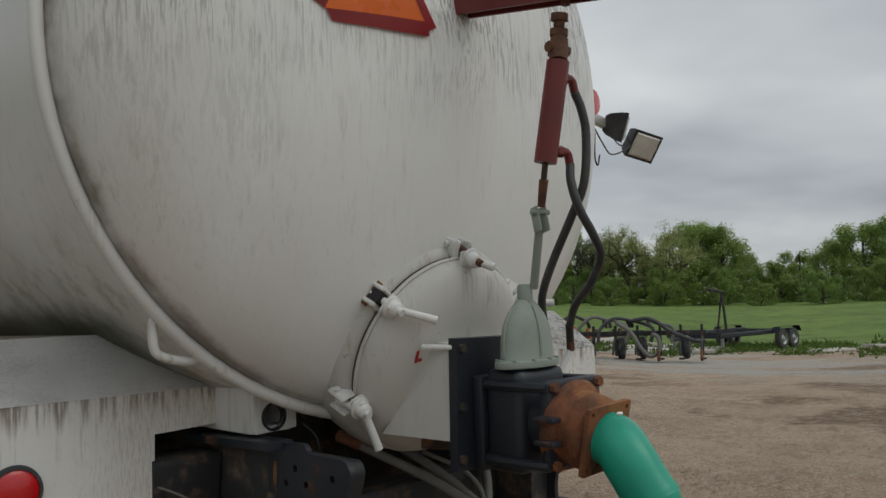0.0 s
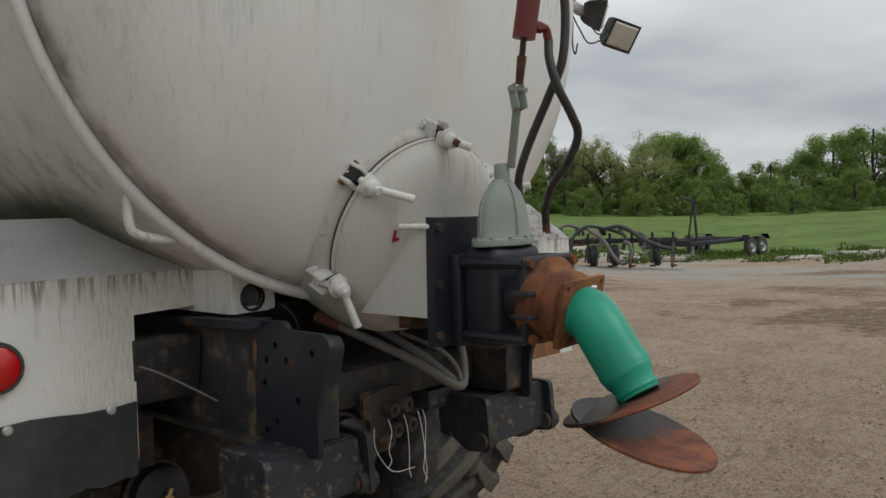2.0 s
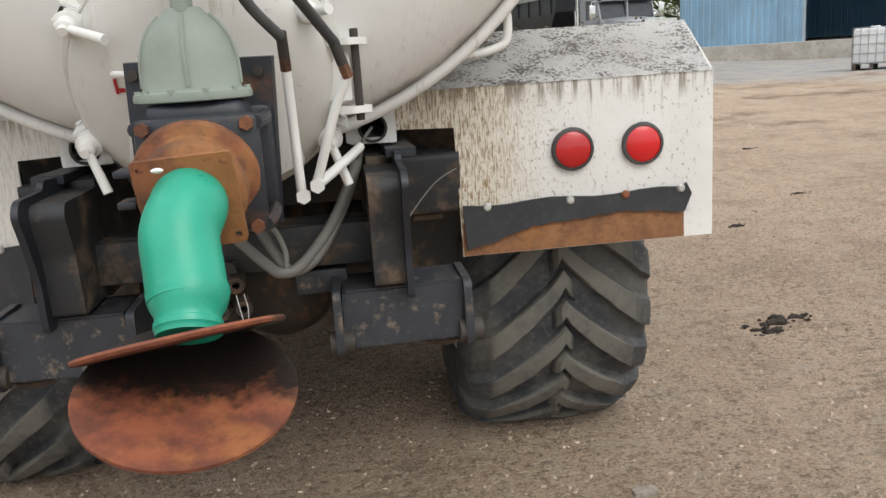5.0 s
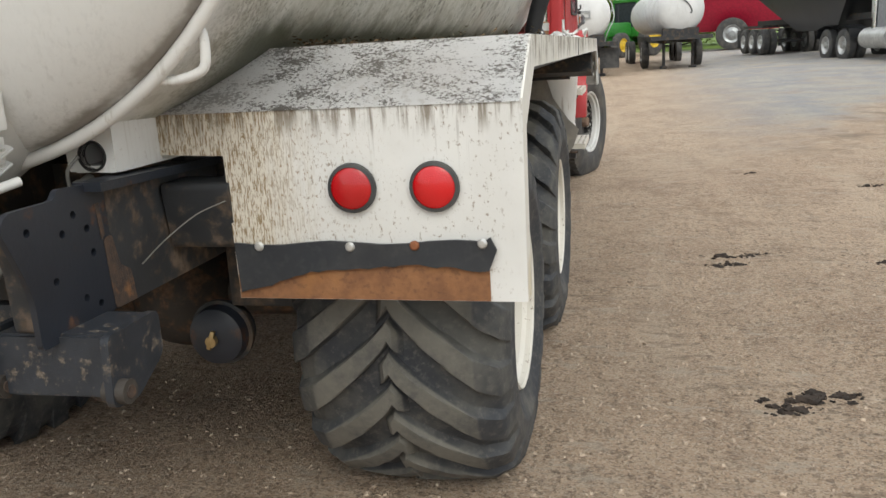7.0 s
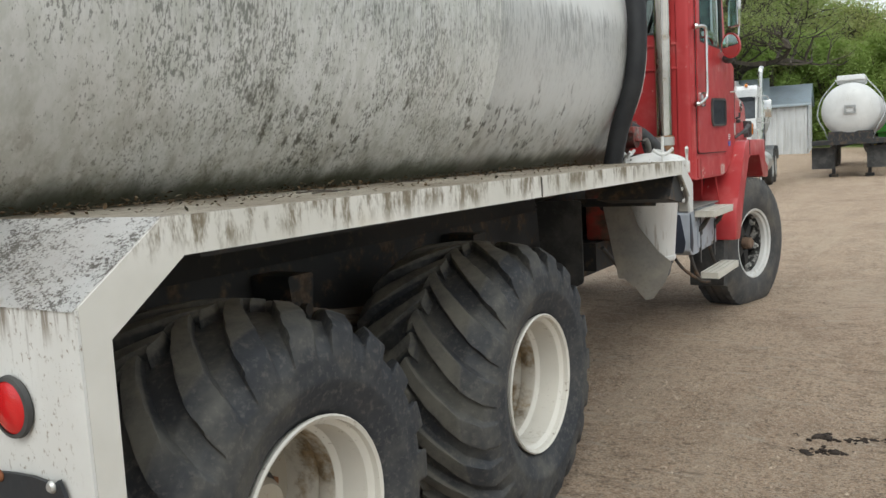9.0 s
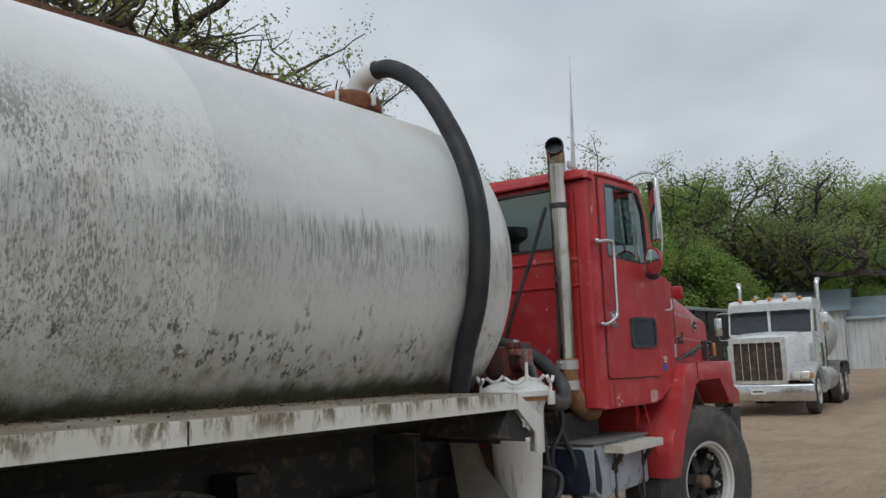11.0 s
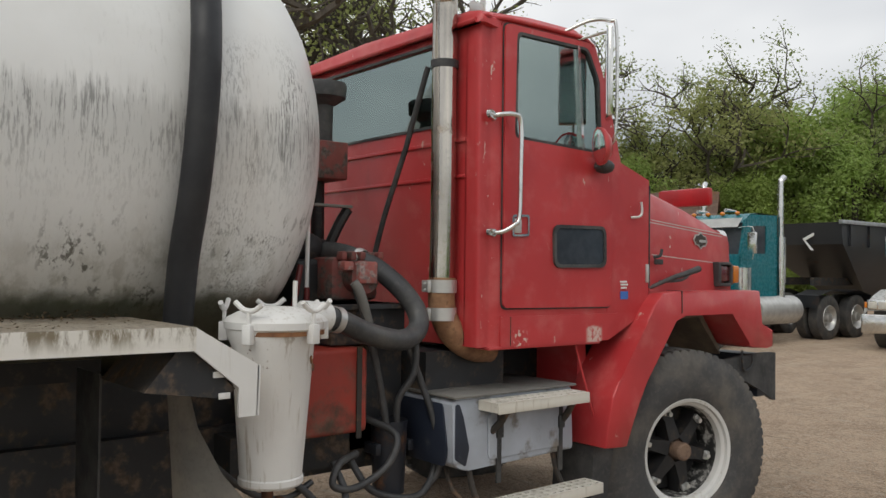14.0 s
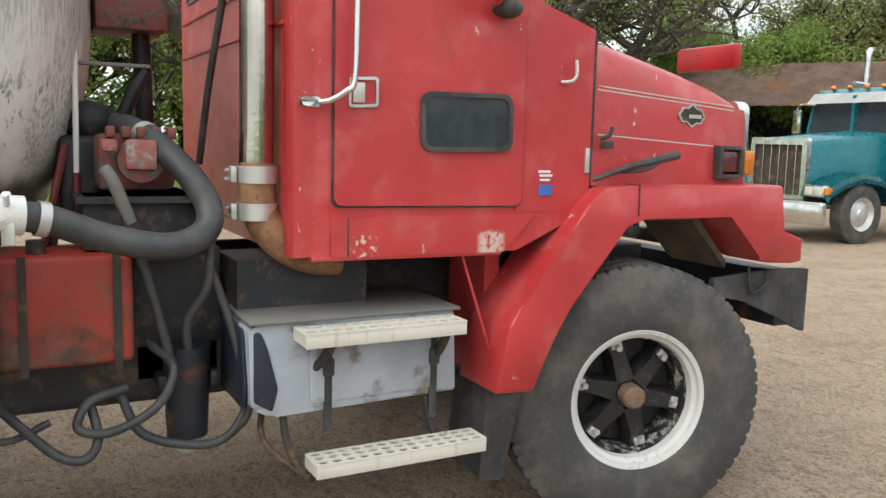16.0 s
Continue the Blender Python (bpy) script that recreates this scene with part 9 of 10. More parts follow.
def dump_trailer(label, at, turn, axles=(0.9, 2.1)):
    """Belly-dump body; its tail is at local y = 0 ... nose towards -y."""
    t = thing("dump_trailer", label, "trailer", at, turn)
    b = B()
    L = 8.5
    loft(b, [[(-1.2, -L, 2.75), (1.2, -L, 2.75), (1.2, 0.6, 2.75), (-1.2, 0.6, 2.75)], [(-1.2, -L + 0.1, 2.2), (1.2, -L + 0.1, 2.2), (1.2, 0.5, 2.2), (-1.2, 0.5, 2.2)], [(-0.55, -L + 2.6, 0.85), (0.55, -L + 2.6, 0.85), (0.55, -2.2, 0.85), (-0.55, -2.2, 0.85)]], True)
    body = part("hopper", b, M["dark_body"], t)
    for k in range(9):
        for s in (-1, 1):
            r = B(); y = -L + 0.4 + k * 1.0
            span(r, (1.19 * s, y, 2.15), (1.25 * s, y + 0.08, 2.75))
            part("side_rib", r, M["dark_body"], body)
    rl = B()
    for s in (-1, 1):
        span(rl, (1.16 * s, -L - 0.05, 2.70), (1.28 * s, 0.65, 2.80), 0.01)
    part("top_rail", rl, M["galv"], body)
    f = B(); span(f, (-0.5, -L, 1.15), (-0.4, 2.7, 1.35)); span(f, (0.4, -L, 1.15), (0.5, 2.7, 1.35)); span(f, (-1.1, 0.2, 1.05), (1.1, 2.8, 1.15))
    for y in axles:
        cyl(f, (-1.0, y, 0.5), (1.0, y, 0.5), 0.06, seg=10)
    part("frame", f, M["frame"], t)
    for y in axles:
        for s in (-1, 1):
            road_wheel(t, 1.05 * s, y, 0.51, 0.27, "alu", True, s); road_wheel(t, 0.74 * s, y, 0.51, 0.27, "galv", False, -s)
    for x in (-1.2, 0.6):
        m = B(); span(m, (x, axles[-1] + 0.75, 0.25), (x + 0.6, axles[-1] + 0.78, 1.0))
        part("mud_flap", m, M["rubber"], t)
    ch = B(); prism(ch, [(0.2, 2.35), (0.5, 2.5), (0.5, 2.42), (0.28, 2.3), (0.5, 2.05), (0.42, 2.05)], "y", -L - 0.02, -L)
    part("white_mark", ch, M["clean"], body)
    return t


def tank_trailer(label, at, turn, rings=False):
    """Nurse tank on a semi-trailer frame, nose end at local y = 0 on its landing legs."""
    t = thing("tank_trailer", label, "trailer", at, turn)
    tk = B(); r, zc = 0.83, 2.06
    lathe(tk, [(0.0, -0.22), (0.46 * r, -0.19), (0.82 * r, -0.1), (0.97 * r, 0.02), (r, 0.1), (r, 9.0), (0.82 * r, 9.15), (0.0, 9.3)], along((0, 1, 0), (0, 0.1, zc)), 44)
    body = part("tank", tk, M["far_tank"], t)
    if rings:
        for k in range(7):
            g = B(); lathe(g, [(r + 0.045 * math.cos(a), 0.95 + 0.36 * k + 0.06 * math.sin(a)) for a in (2 * math.pi * j / 8 for j in range(8))], along((0, 1, 0), (0, 0.1, zc)), 40, True)
            part("ring", g, M["far_tank"], body)
        l = B(); tube(l, [(-0.1, -0.14, 2.5), (0.2, -0.12, 2.25), (0.35, -0.1, 2.0), (0.3, -0.1, 1.9)], 0.02, 6, 4)
        part("chain", l, M["frame"], body)
    else:
        l = B(); plate(l, [(-0.16, 1.95), (0.16, 1.95), (0.16, 2.2), (-0.16, 2.2)], [[(-0.1, 2.0), (0.1, 2.0), (0.1, 2.14), (-0.1, 2.14)]], lambda u, v, w: (u, -0.16 + w, v), 0.03)
        part("placard_holder", l, M["galv"], body)
        d = B(); span(d, (-0.40, 0.3, zc + r - 0.03), (0.40, 1.6, zc + r + 0.24), 0.05); span(d, (-0.44, 0.2, zc + r + 0.08), (0.44, 1.7, zc + r + 0.11))
        part("dome_box", d, M["far_tank"], body)
        for s in (-1, 1):
            p = B(); tube(p, [(0.62 * s, 0.05, 1.16), (0.74 * s, 0.0, zc - 0.55), (0.90 * s, 0.1, zc - 0.25), (0.93 * s, 0.3, zc + 0.05), (0.80 * s, 0.4, zc + 0.45), (0.42 * s, 0.5, zc + r + 0.1)], 0.02, 6, 4)
            part("hand_rail", p, M["galv"], body)
    f = B(); span(f, (-1.06, -0.25, 1.02), (1.06, 0.25, 1.16)); span(f, (-0.62, 0.0, 1.16), (0.62, 0.3, 1.42)); span(f, (-0.5, 0, 0.9), (-0.38, 9.2, 1.15)); span(f, (0.38, 0, 0.9), (0.5, 9.2, 1.15)); span(f, (-1.06, 0.2, 1.10), (1.06, 2.6, 1.16))
    part("frame", f, M["frame"], t)
    if not rings:
        for s in (-1, 1):
            b = B(); span(b, (0.45 * s, 0.1, 0.28), (1.1 * s, 0.16, 0.95))
            part("mud_flap", b, M["rubber"], t)
    for s in (-1, 1):
        lg = B(); span(lg, (0.46 * s, 0.55, 0.08), (0.56 * s, 0.65, 1.0)); box(lg, (0.51 * s, 0.6, 0.05), (0.26, 0.26, 0.1), 0.02)
        part("landing_leg", lg, M["frame"], t)
        for y in (7.2, 8.4):
            road_wheel(t, 0.98 * s, y, 0.51, 0.27, "clean", True, s)
        if rings:
            road_wheel(t, 0.98 * s, 2.4, 0.51, 0.27, "galv", True, s)
    return t


def grain_cart():
    t = thing("grain_cart", "bright red grain cart with a sloped hopper", "cart", (7.05, 48.5), 82)
    b = B()
    loft(b, [[(-1.9, -2.9, 3.3), (1.9, -2.9, 3.3), (1.9, 2.9, 3.3), (-1.9, 2.9, 3.3)], [(-1.8, -2.8, 2.6), (1.8, -2.8, 2.6), (1.8, 2.8, 2.6), (-1.8, 2.8, 2.6)], [(-0.6, -2.2, 1.0), (0.6, -2.2, 1.0), (0.6, 2.2, 1.0), (-0.6, 2.2, 1.0)]], True)
    h = part("hopper", b, M["red_paint"], t)
    for s in (-1, 1):
        w = B()
        for k, (y, l) in enumerate(((-1.9, 0.5), (-1.2, 0.7), (-0.2, 0.9), (0.9, 0.8), (1.9, 0.6))):
            span(w, (1.84 * s, y, 2.72), (1.93 * s, y + l, 2.95))
        part("lettering_bar", w, M["clean"], h)
        road_wheel(t, 1.5 * s, 0.2, 0.85, 0.62, "galv", False, s)
    ax = B(); span(ax, (-1.5, 0.05, 0.7), (1.5, 0.35, 1.0)); span(ax, (-0.15, -5.2, 0.55), (0.15, 0, 0.75)); tube(ax, [(1.6, -2.6, 1.0), (2.1, -2.9, 2.4), (2.6, -3.2, 4.2)], 0.2, 12, 2)
    part("undercarriage", ax, M["frame"], t)


def tractor():
    t = thing("tractor", "green farm tractor with yellow wheels", "tractor", (0.98, 44.7), -35)
    b = B(); span(b, (-0.45, -2.2, 1.0), (0.45, 0.0, 1.75), 0.12, 3); span(b, (-0.35, -1.9, 0.7), (0.35, 1.2, 1.05))
    part("hood", b, M["tractor_green"], t)
    c = B(); span(c, (-0.8, 0.0, 2.75), (0.8, 1.5, 2.92), 0.05)
    for x in (-0.72, 0.72):
        for y in (0.08, 1.42):
            span(c, (x - 0.04, y - 0.04, 1.4), (x + 0.04, y + 0.04, 2.78))
    span(c, (-0.8, 0.0, 1.0), (0.8, 1.5, 1.5), 0.05)
    cb = part("cab", c, M["tractor_green"], t)
    g = B(); span(g, (-0.7, 0.05, 1.5), (0.7, 1.45, 2.74))
    part("cab_glass", g, M["dark_glass"], cb)
    for s in (-1, 1):
        road_wheel(t, 0.95 * s, 1.0, 0.92, 0.5, "yellow", False, s)
        road_wheel(t, 0.85 * s, -1.5, 0.62, 0.38, "yellow", False, s)
        f = B(); rows = [[(0.7 * s, y, z), (1.25 * s, y, z)] for y, z in ((0.1, 1.55), (0.5, 1.9), (1.0, 2.0), (1.6, 1.85))]
        loft(f, rows, cap=False); bmesh.ops.solidify(f, geom=f.faces[:], thickness=0.03)
        part("fender", f, M["tractor_green"], t)
    e = B(); cyl(e, (0.3, -1.0, 1.7), (0.3, -1.0, 2.6), 0.05, seg=10)
    part("exhaust", e, M["black"], t)


semi_truck("white long-nosed truck with a tank behind the cab and chrome bumper", (-2.55, 19.9), 6, M["truck_white"], back=M["far_tank"], stack=3.3)
semi_truck("teal long-nosed truck with chrome stacks and a white sun visor", (-6.6, 16.3), -2, M["teal"], visor=M["clean"], sleeper=False)
semi_truck("silver-grey long-nosed truck with polished tanks", (10.15, 22.7), 11, M["silver"])
dump_trailer("black belly-dump trailer with ribbed sides", (-6.75, 32.0), -2)
dump_trailer("black belly-dump trailer on three axles", (7.75, 35.7), 10, (0.2, 1.35, 2.5))
tank_trailer("white nurse tank trailer standing on its landing legs", (-0.1, 27.6), 2)
tank_trailer("white ribbed tank trailer on landing legs", (3.1, 29.6), 6, True)
grain_cart()
tractor()


def flat_trailer():
    t = thing("flatbed_trailer", "low black tandem-axle flatbed trailer with an upright frame", "trailer", (25.6, 11.6), 86)
    f = B()
    for x in (-0.95, 0.95):
        span(f, (x - 0.05, -2.4, 0.52), (x + 0.05, 2.4, 0.66), 0.005)
    for k in range(8):
        span(f, (-0.95, -2.3 + 0.65 * k, 0.54), (0.95, -2.22 + 0.65 * k, 0.62))
    span(f, (-0.06, 2.3, 0.48), (0.06, 3.6, 0.58)); span(f, (-0.95, 2.35, 0.52), (0.95, 2.45, 0.72))
    part("bed_frame", f, M["black"], t)
    for s in (-1, 1):
        for y in (-1.95, -1.2):
            road_wheel(t, 1.12 * s, y, 0.34, 0.2, "galv", False, s)
        fd = B(); rows = [[(0.98 * s, y, z), (1.24 * s, y, z)] for y, z in ((-2.4, 0.55), (-2.25, 0.74), (-0.9, 0.74), (-0.75, 0.55))]
        loft(fd, rows, cap=False); bmesh.ops.solidify(fd, geom=fd.faces[:], thickness=0.02)
        part("fender", fd, M["black"], t)
        lg = B(); span(lg, (0.85 * s, 2.1, 0.02), (0.93 * s, 2.18, 0.55))
        part("stand_leg", lg, M["galv"], t)
    u = B()
    tube(u, [(-0.5, 1.2, 0.62), (-0.45, 1.25, 1.6), (-0.42, 1.28, 2.0)], 0.045, 8, 2); tube(u, [(-0.15, 1.2, 0.62), (-0.3, 1.25, 1.3), (-0.42, 1.28, 2.0)], 0.03, 8, 2)
    box(u, (-0.25, 1.28, 2.03), (0.55, 0.1, 0.08), 0.01, (0, -14, 0))
    part("upright_frame", u, M["frame"], t)
    return t


def toolbar():
    """Manure injector bar: frame, coulters, gauge wheels and looping hoses."""
    t = thing("injector_toolbar", "black injector toolbar with looping grey hoses", "implement", (16.5, 9.95), -64.5)
    f = B()
    span(f, (-2.0, -0.06, 0.60), (2.0, 0.06, 0.72), 0.01); span(f, (-0.5, 0.8, 0.60), (0.5, 0.88, 0.70)); span(f, (-0.5, 0, 0.60), (-0.42, 0.85, 0.70)); span(f, (0.42, 0, 0.60), (0.5, 0.85, 0.70))
    part("main_bar", f, M["frame"], t)
    for k, x in enumerate((-1.85, -1.3, -0.75, -0.2, 0.35, 0.9, 1.4, 1.9)):
        a = B()
        span(a, (x - 0.03, -0.08, 0.10), (x + 0.03, 0.02, 0.86)); tube(a, [(x, -0.1, 0.58), (x, -0.42, 0.42), (x, -0.58, 0.17)], 0.026, 8, 3)
        row = part("row_unit", a, M["frame"], t)
        if k in (0, 2, 5, 7):
            wh = B(); lathe(wh, [(0.0, -0.025), (0.13, -0.03), (0.145, 0.0), (0.13, 0.03), (0.0, 0.025)], along((1, 0, 0), (x, -0.62, 0.145)), 20)
            part("coulter", wh, M["darkrust"], row)
        else:
            wh = B(); lathe(wh, [(0.09, -0.08), (0.25, -0.08), (0.29, -0.04), (0.29, 0.04), (0.25, 0.08), (0.09, 0.08)], along((1, 0, 0), (x + 0.1, 0.22, 0.285)), 24, True)
            part("gauge_wheel", wh, M["tyre"], row)
        st = B(); span(st, (x - 0.07, -0.10, 0.0), (x + 0.07, 0.08, 0.04))
        part("foot", st, M["frame"], row)
    for k, x in enumerate((-1.7, -1.15, -0.6, 0.1, 0.7, 1.2)):
        h = B()
        e = x + (0.75 if k < 3 else -0.6)
        tube(h, [(x, -0.3, 0.45), (x + 0.05, -0.25, 0.78), ((x + e) / 2, -0.1, 1.14 - 0.05 * k), (e, 0.1, 0.98), (e + 0.05, 0.2, 0.82)], 0.045, 10, 5)
        part("hose", h, M["greyhose"] if k % 2 else M["hose"], t)
    h = B(); tube(h, [(-0.1, -0.5, 0.95), (0.25, -0.6, 0.72), (0.5, -0.65, 0.32), (0.72, -0.62, 0.12), (0.92, -0.52, 0.28), (0.88, -0.47, 0.58), (0.75, -0.42, 0.64)], 0.05, 10, 5)
    part("hose", h, M["greyhose"], t, "looped grey hose")
    h = B(); tube(h, [(0.2, -0.2, 0.98), (0.7, -0.25, 1.02), (1.2, -0.3, 0.70), (1.7, -0.32, 0.48), (2.0, -0.3, 0.46)], 0.05, 10, 5)
    part("hose", h, M["hose"], t)
    return t


def conveyor():
    t = thing("portable_conveyor", "dark folding conveyor with a curved pale pipe spout", "conveyor", (13.35, 12.7), -86)
    t.scale = (0.63, 0.63, 0.63)
    a = B()
    p, q = Vector((-4.1, 0, 0.35)), Vector((0.3, 0, 3.2))
    for dy in (-0.25, 0.25):
        for dz in (0.0, 0.28):
            tube(a, [p + Vector((0, dy, dz)), q + Vector((0, dy, dz))], 0.045, 6, 0)
    for k in range(12):
        u = k / 11
        c = p + (q - p) * u
        tube(a, [c + Vector((0, -0.25, 0)), c + Vector((0, 0.25, 0.28))], 0.025, 6, 0)
    span(a, (-4.3, -0.35, 0.1), (-3.8, 0.35, 0.7), 0.05)
    boom = part("boom", a, M["black"], t)
    s = B(); tube(s, [(0.1, 0, 3.4), (0.45, 0, 3.62), (0.85, 0, 3.55), (1.0, 0, 3.2), (0.98, 0, 2.9)], 0.16, 14, 5)
    part("spout", s, M["galv"], boom, "curved pale pipe spout")
    b = B()
    for x0, x1 in ((-0.4, -1.0), (0.1, 0.9), (0.3, 1.6)):
        for y in (-0.6, 0.6):
            leg = B(); tube(leg, [(x0, y * 0.5, 2.7), (x1, y, 0.05)], 0.055, 8, 0)
            leg = part("leg", leg, M["frame"], t)
            if abs(x1) >= 1.0:
                ft = B(); cyl(ft, (x1, y, 0.0), (x1, y, 0.08), 0.14, seg=10)
                part("foot", ft, M["frame"], leg)
    box(b, (0.2, 0, 2.5), (0.8, 0.7, 0.9), 0.06)
    part("hopper", b, M["frame"], t)
    dr = thing("steel_drum", "dull red steel drum lying on its side", "drum", (17.2, 15.4), 10)
    d = B(); lathe(d, [(0.0, -0.55), (0.46, -0.55), (0.5, -0.5), (0.48, -0.2), (0.5, -0.17), (0.48, 0.17), (0.5, 0.2), (0.48, 0.5), (0.46, 0.55), (0.0, 0.55)], along((0.9, -0.45, 0), (0, 0, 0.5)), 28)
    part("shell", d, M["redbox"], dr)


def tote():
    t = thing("caged_tote", "white caged plastic liquid tote on a pallet", "tote", (15.3, 20.1, 0.0), -40)
    b = B(); span(b, (-0.48, -0.55, 0.16), (0.48, 0.55, 1.12), 0.06, 3); cyl(b, (0, 0, 1.1), (0, 0, 1.18), 0.12, seg=16)
    part("bottle", b, M["plastic"], t)
    c = B()
    for z in (0.2, 0.45, 0.7, 0.95, 1.14):
        tube(c, [(-0.5, -0.58, z), (0.5, -0.58, z), (0.5, 0.58, z), (-0.5, 0.58, z), (-0.5, -0.58, z)], 0.012, 5, 0)
    for k in range(6):
        for y in (-0.58, 0.58):
            cyl(c, (-0.5 + 0.2 * k, y, 0.15), (-0.5 + 0.2 * k, y, 1.15), 0.010, seg=5)
        for x in (-0.5, 0.5):
            cyl(c, (x, -0.58 + 0.232 * k, 0.15), (x, -0.58 + 0.232 * k, 1.15), 0.010, seg=5)
    part("cage", c, M["galv"], t)
    p = B()
    for x in (-0.45, 0.0, 0.45):
        span(p, (x - 0.05, -0.58, 0.0), (x + 0.05, 0.58, 0.15))
    part("pallet", p, M["bark"], t)


def scrap():
    random.seed(21)
    for k in range(16):
        x, y = 22.6 + random.uniform(-2.0, 2.0), 17.9 + random.uniform(-1.8, 1.8)
        orange = random.random() < 0.4
        t = thing("scrap_implement", "rusty orange tillage part lying in a heap" if orange else "rusted steel beam lying in a scrap heap", "scrap", (x, y, 0.0), random.uniform(0, 180), "scrap heap")
        b = B()
        l = random.uniform(0.8, 2.2)
        span(b, (-l, -0.06, 0.05), (l, 0.06, 0.2), 0.01)
        for j in range(4):
            tube(b, [(-l + j * 0.6 * l, 0, 0.15), (-l + j * 0.6 * l, 0.3, 0.35), (-l + j * 0.6 * l, 0.45, -0.02)], 0.04, 6, 3)
        if orange:
            box(b, (0, 0.1, 0.45), (l * 0.8, 0.5, 0.45), 0.05, (8, 5, 0))
        part("beam", b, M["orange_scrap"] if orange else M["darkrust"], t)
    for k in range(34):
        x, y = random.uniform(17.5, 27.0), random.uniform(3.0, 21.0)
        if abs(x - 20.7) < 3 and abs(y - 8.75) < 2 or x < 19 and y < 12:
            continue
        t = thing("concrete_slab", "broken pale concrete slab sunk in weeds", "slab", (x, y, -0.03), random.uniform(0, 180), "broken slabs")
        b = B(); w, l = random.uniform(0.6, 1.8), random.uniform(0.5, 1.2)
        pts = [(w * math.cos(a) * random.uniform(0.75, 1.1), l * math.sin(a) * random.uniform(0.75, 1.1)) for a in (2 * math.pi * j / 7 for j in range(7))]
        prism(b, pts, "z", 0.0, random.uniform(0.06, 0.14), 0.012)
        part("slab", b, M["concrete"], t)


flat_trailer()
toolbar()
conveyor()
tote()
scrap()

# ---- trees ----


def grow(limbs, tips, p, d, length, r, level, top, rng, droop, bend):
    """One limb and what branches off it."""
    steps = 5 if level < 2 else 3
    pts = [p]
    for k in range(steps):
        d = (d + Vector((rng.uniform(-bend, bend), rng.uniform(-bend, bend), rng.uniform(-bend, bend) * 0.7 + droop * (0.25 if level else 0.05)))).normalized()
        pts.append(pts[-1] + d * (length / steps))
    limbs.append((pts, r, level))
    if level >= top - 1:
        tips.extend(pts[1:])
    if level >= top:
        return
    kids = rng.choice((3, 4)) if level else 6
    for k in range(kids):
        at = pts[-1] if k < 2 else pts[rng.randint(2, steps)]
        side = Vector((rng.uniform(-1, 1), rng.uniform(-1, 1), rng.uniform(-0.25, 0.6))).normalized()
        nd = (d * 0.55 + side * (0.95 if level else 1.25)).normalized()
        grow(limbs, tips, at, nd, length * rng.uniform(0.58, 0.84), r * (rng.uniform(0.55, 0.74) if level < 3 else rng.uniform(0.45, 0.62)), level + 1, top, rng, droop, bend)


def leaf_mesh(centres, size, flat, rng):
    verts, faces = [], []
    for c, d in centres:
        face = (d + Vector((rng.gauss(0, flat), rng.gauss(0, flat), rng.gauss(0.75, flat)))).normalized()
        u = face.cross(Vector((rng.gauss(0, 1), rng.gauss(0, 1), rng.gauss(0, 1)))).normalized()
        v = face.cross(u)
        s = size * rng.uniform(0.6, 1.35)
        i = len(verts)
        verts += [c - u * s, c + v * s * 0.6, c + u * s, c - v * s * 0.6]
        faces.append((i, i + 1, i + 2, i + 3))
    me = bpy.data.meshes.new("crown")
    me.from_pydata(verts, [], faces)
    return me


def dress(t, limbs, centres, size, leaf_mat, height, rng, top):
    """Trunk, limbs and crown, brought to the wanted height."""
    k = height / max(q.z for pts, r, lv in limbs for q in pts)
    bm = B()
    for pts, r, lv in limbs:
        tube(bm, [q * k - Vector((0, 0, 0.3)) for q in pts], r, 8 if lv < 2 else 4, 2 if lv < 2 else 0, ends=False, r2=r * (0.66 if lv < top else 0.35))
    part("trunk", bm, M["bark"], t)
    if centres:
        me = leaf_mesh([(c * k, d) for c, d in centres], size, 0.55, rng)
        me.materials.append(leaf_mat)
        crown = new("crown", me)
        crown.parent = t
        tagged(crown, kind="stuff")
    TALL[t.name] = height
    return t


def branchy(seed, height, trunk_r, levels, leaves, leaf_size, blob, leaf_mat, label, droop=0.3, bend=0.28, share=0.26):
    """A tree whose limbs show through its leaves."""
    rng = random.Random(seed)
    t = tagged(new("tree"), label, "tree")
    limbs, tips = [], []
    grow(limbs, tips, Vector((0, 0, 0)), Vector((0, 0, 1)), height * share, trunk_r, 0, levels, rng, droop, bend)
    centres = []
    rng.shuffle(tips)
    bunches = tips[: max(1, int(len(tips) * 0.42))]
    for _ in range(leaves):
        q = bunches[rng.randrange(len(bunches))]
        d = Vector((rng.gauss(0, 1), rng.gauss(0, 1), rng.gauss(0, 0.8))).normalized()
        centres.append((q + d * blob * rng.random() ** 0.6, d))
    return dress(t, limbs, centres, leaf_size, leaf_mat, height, rng, levels)


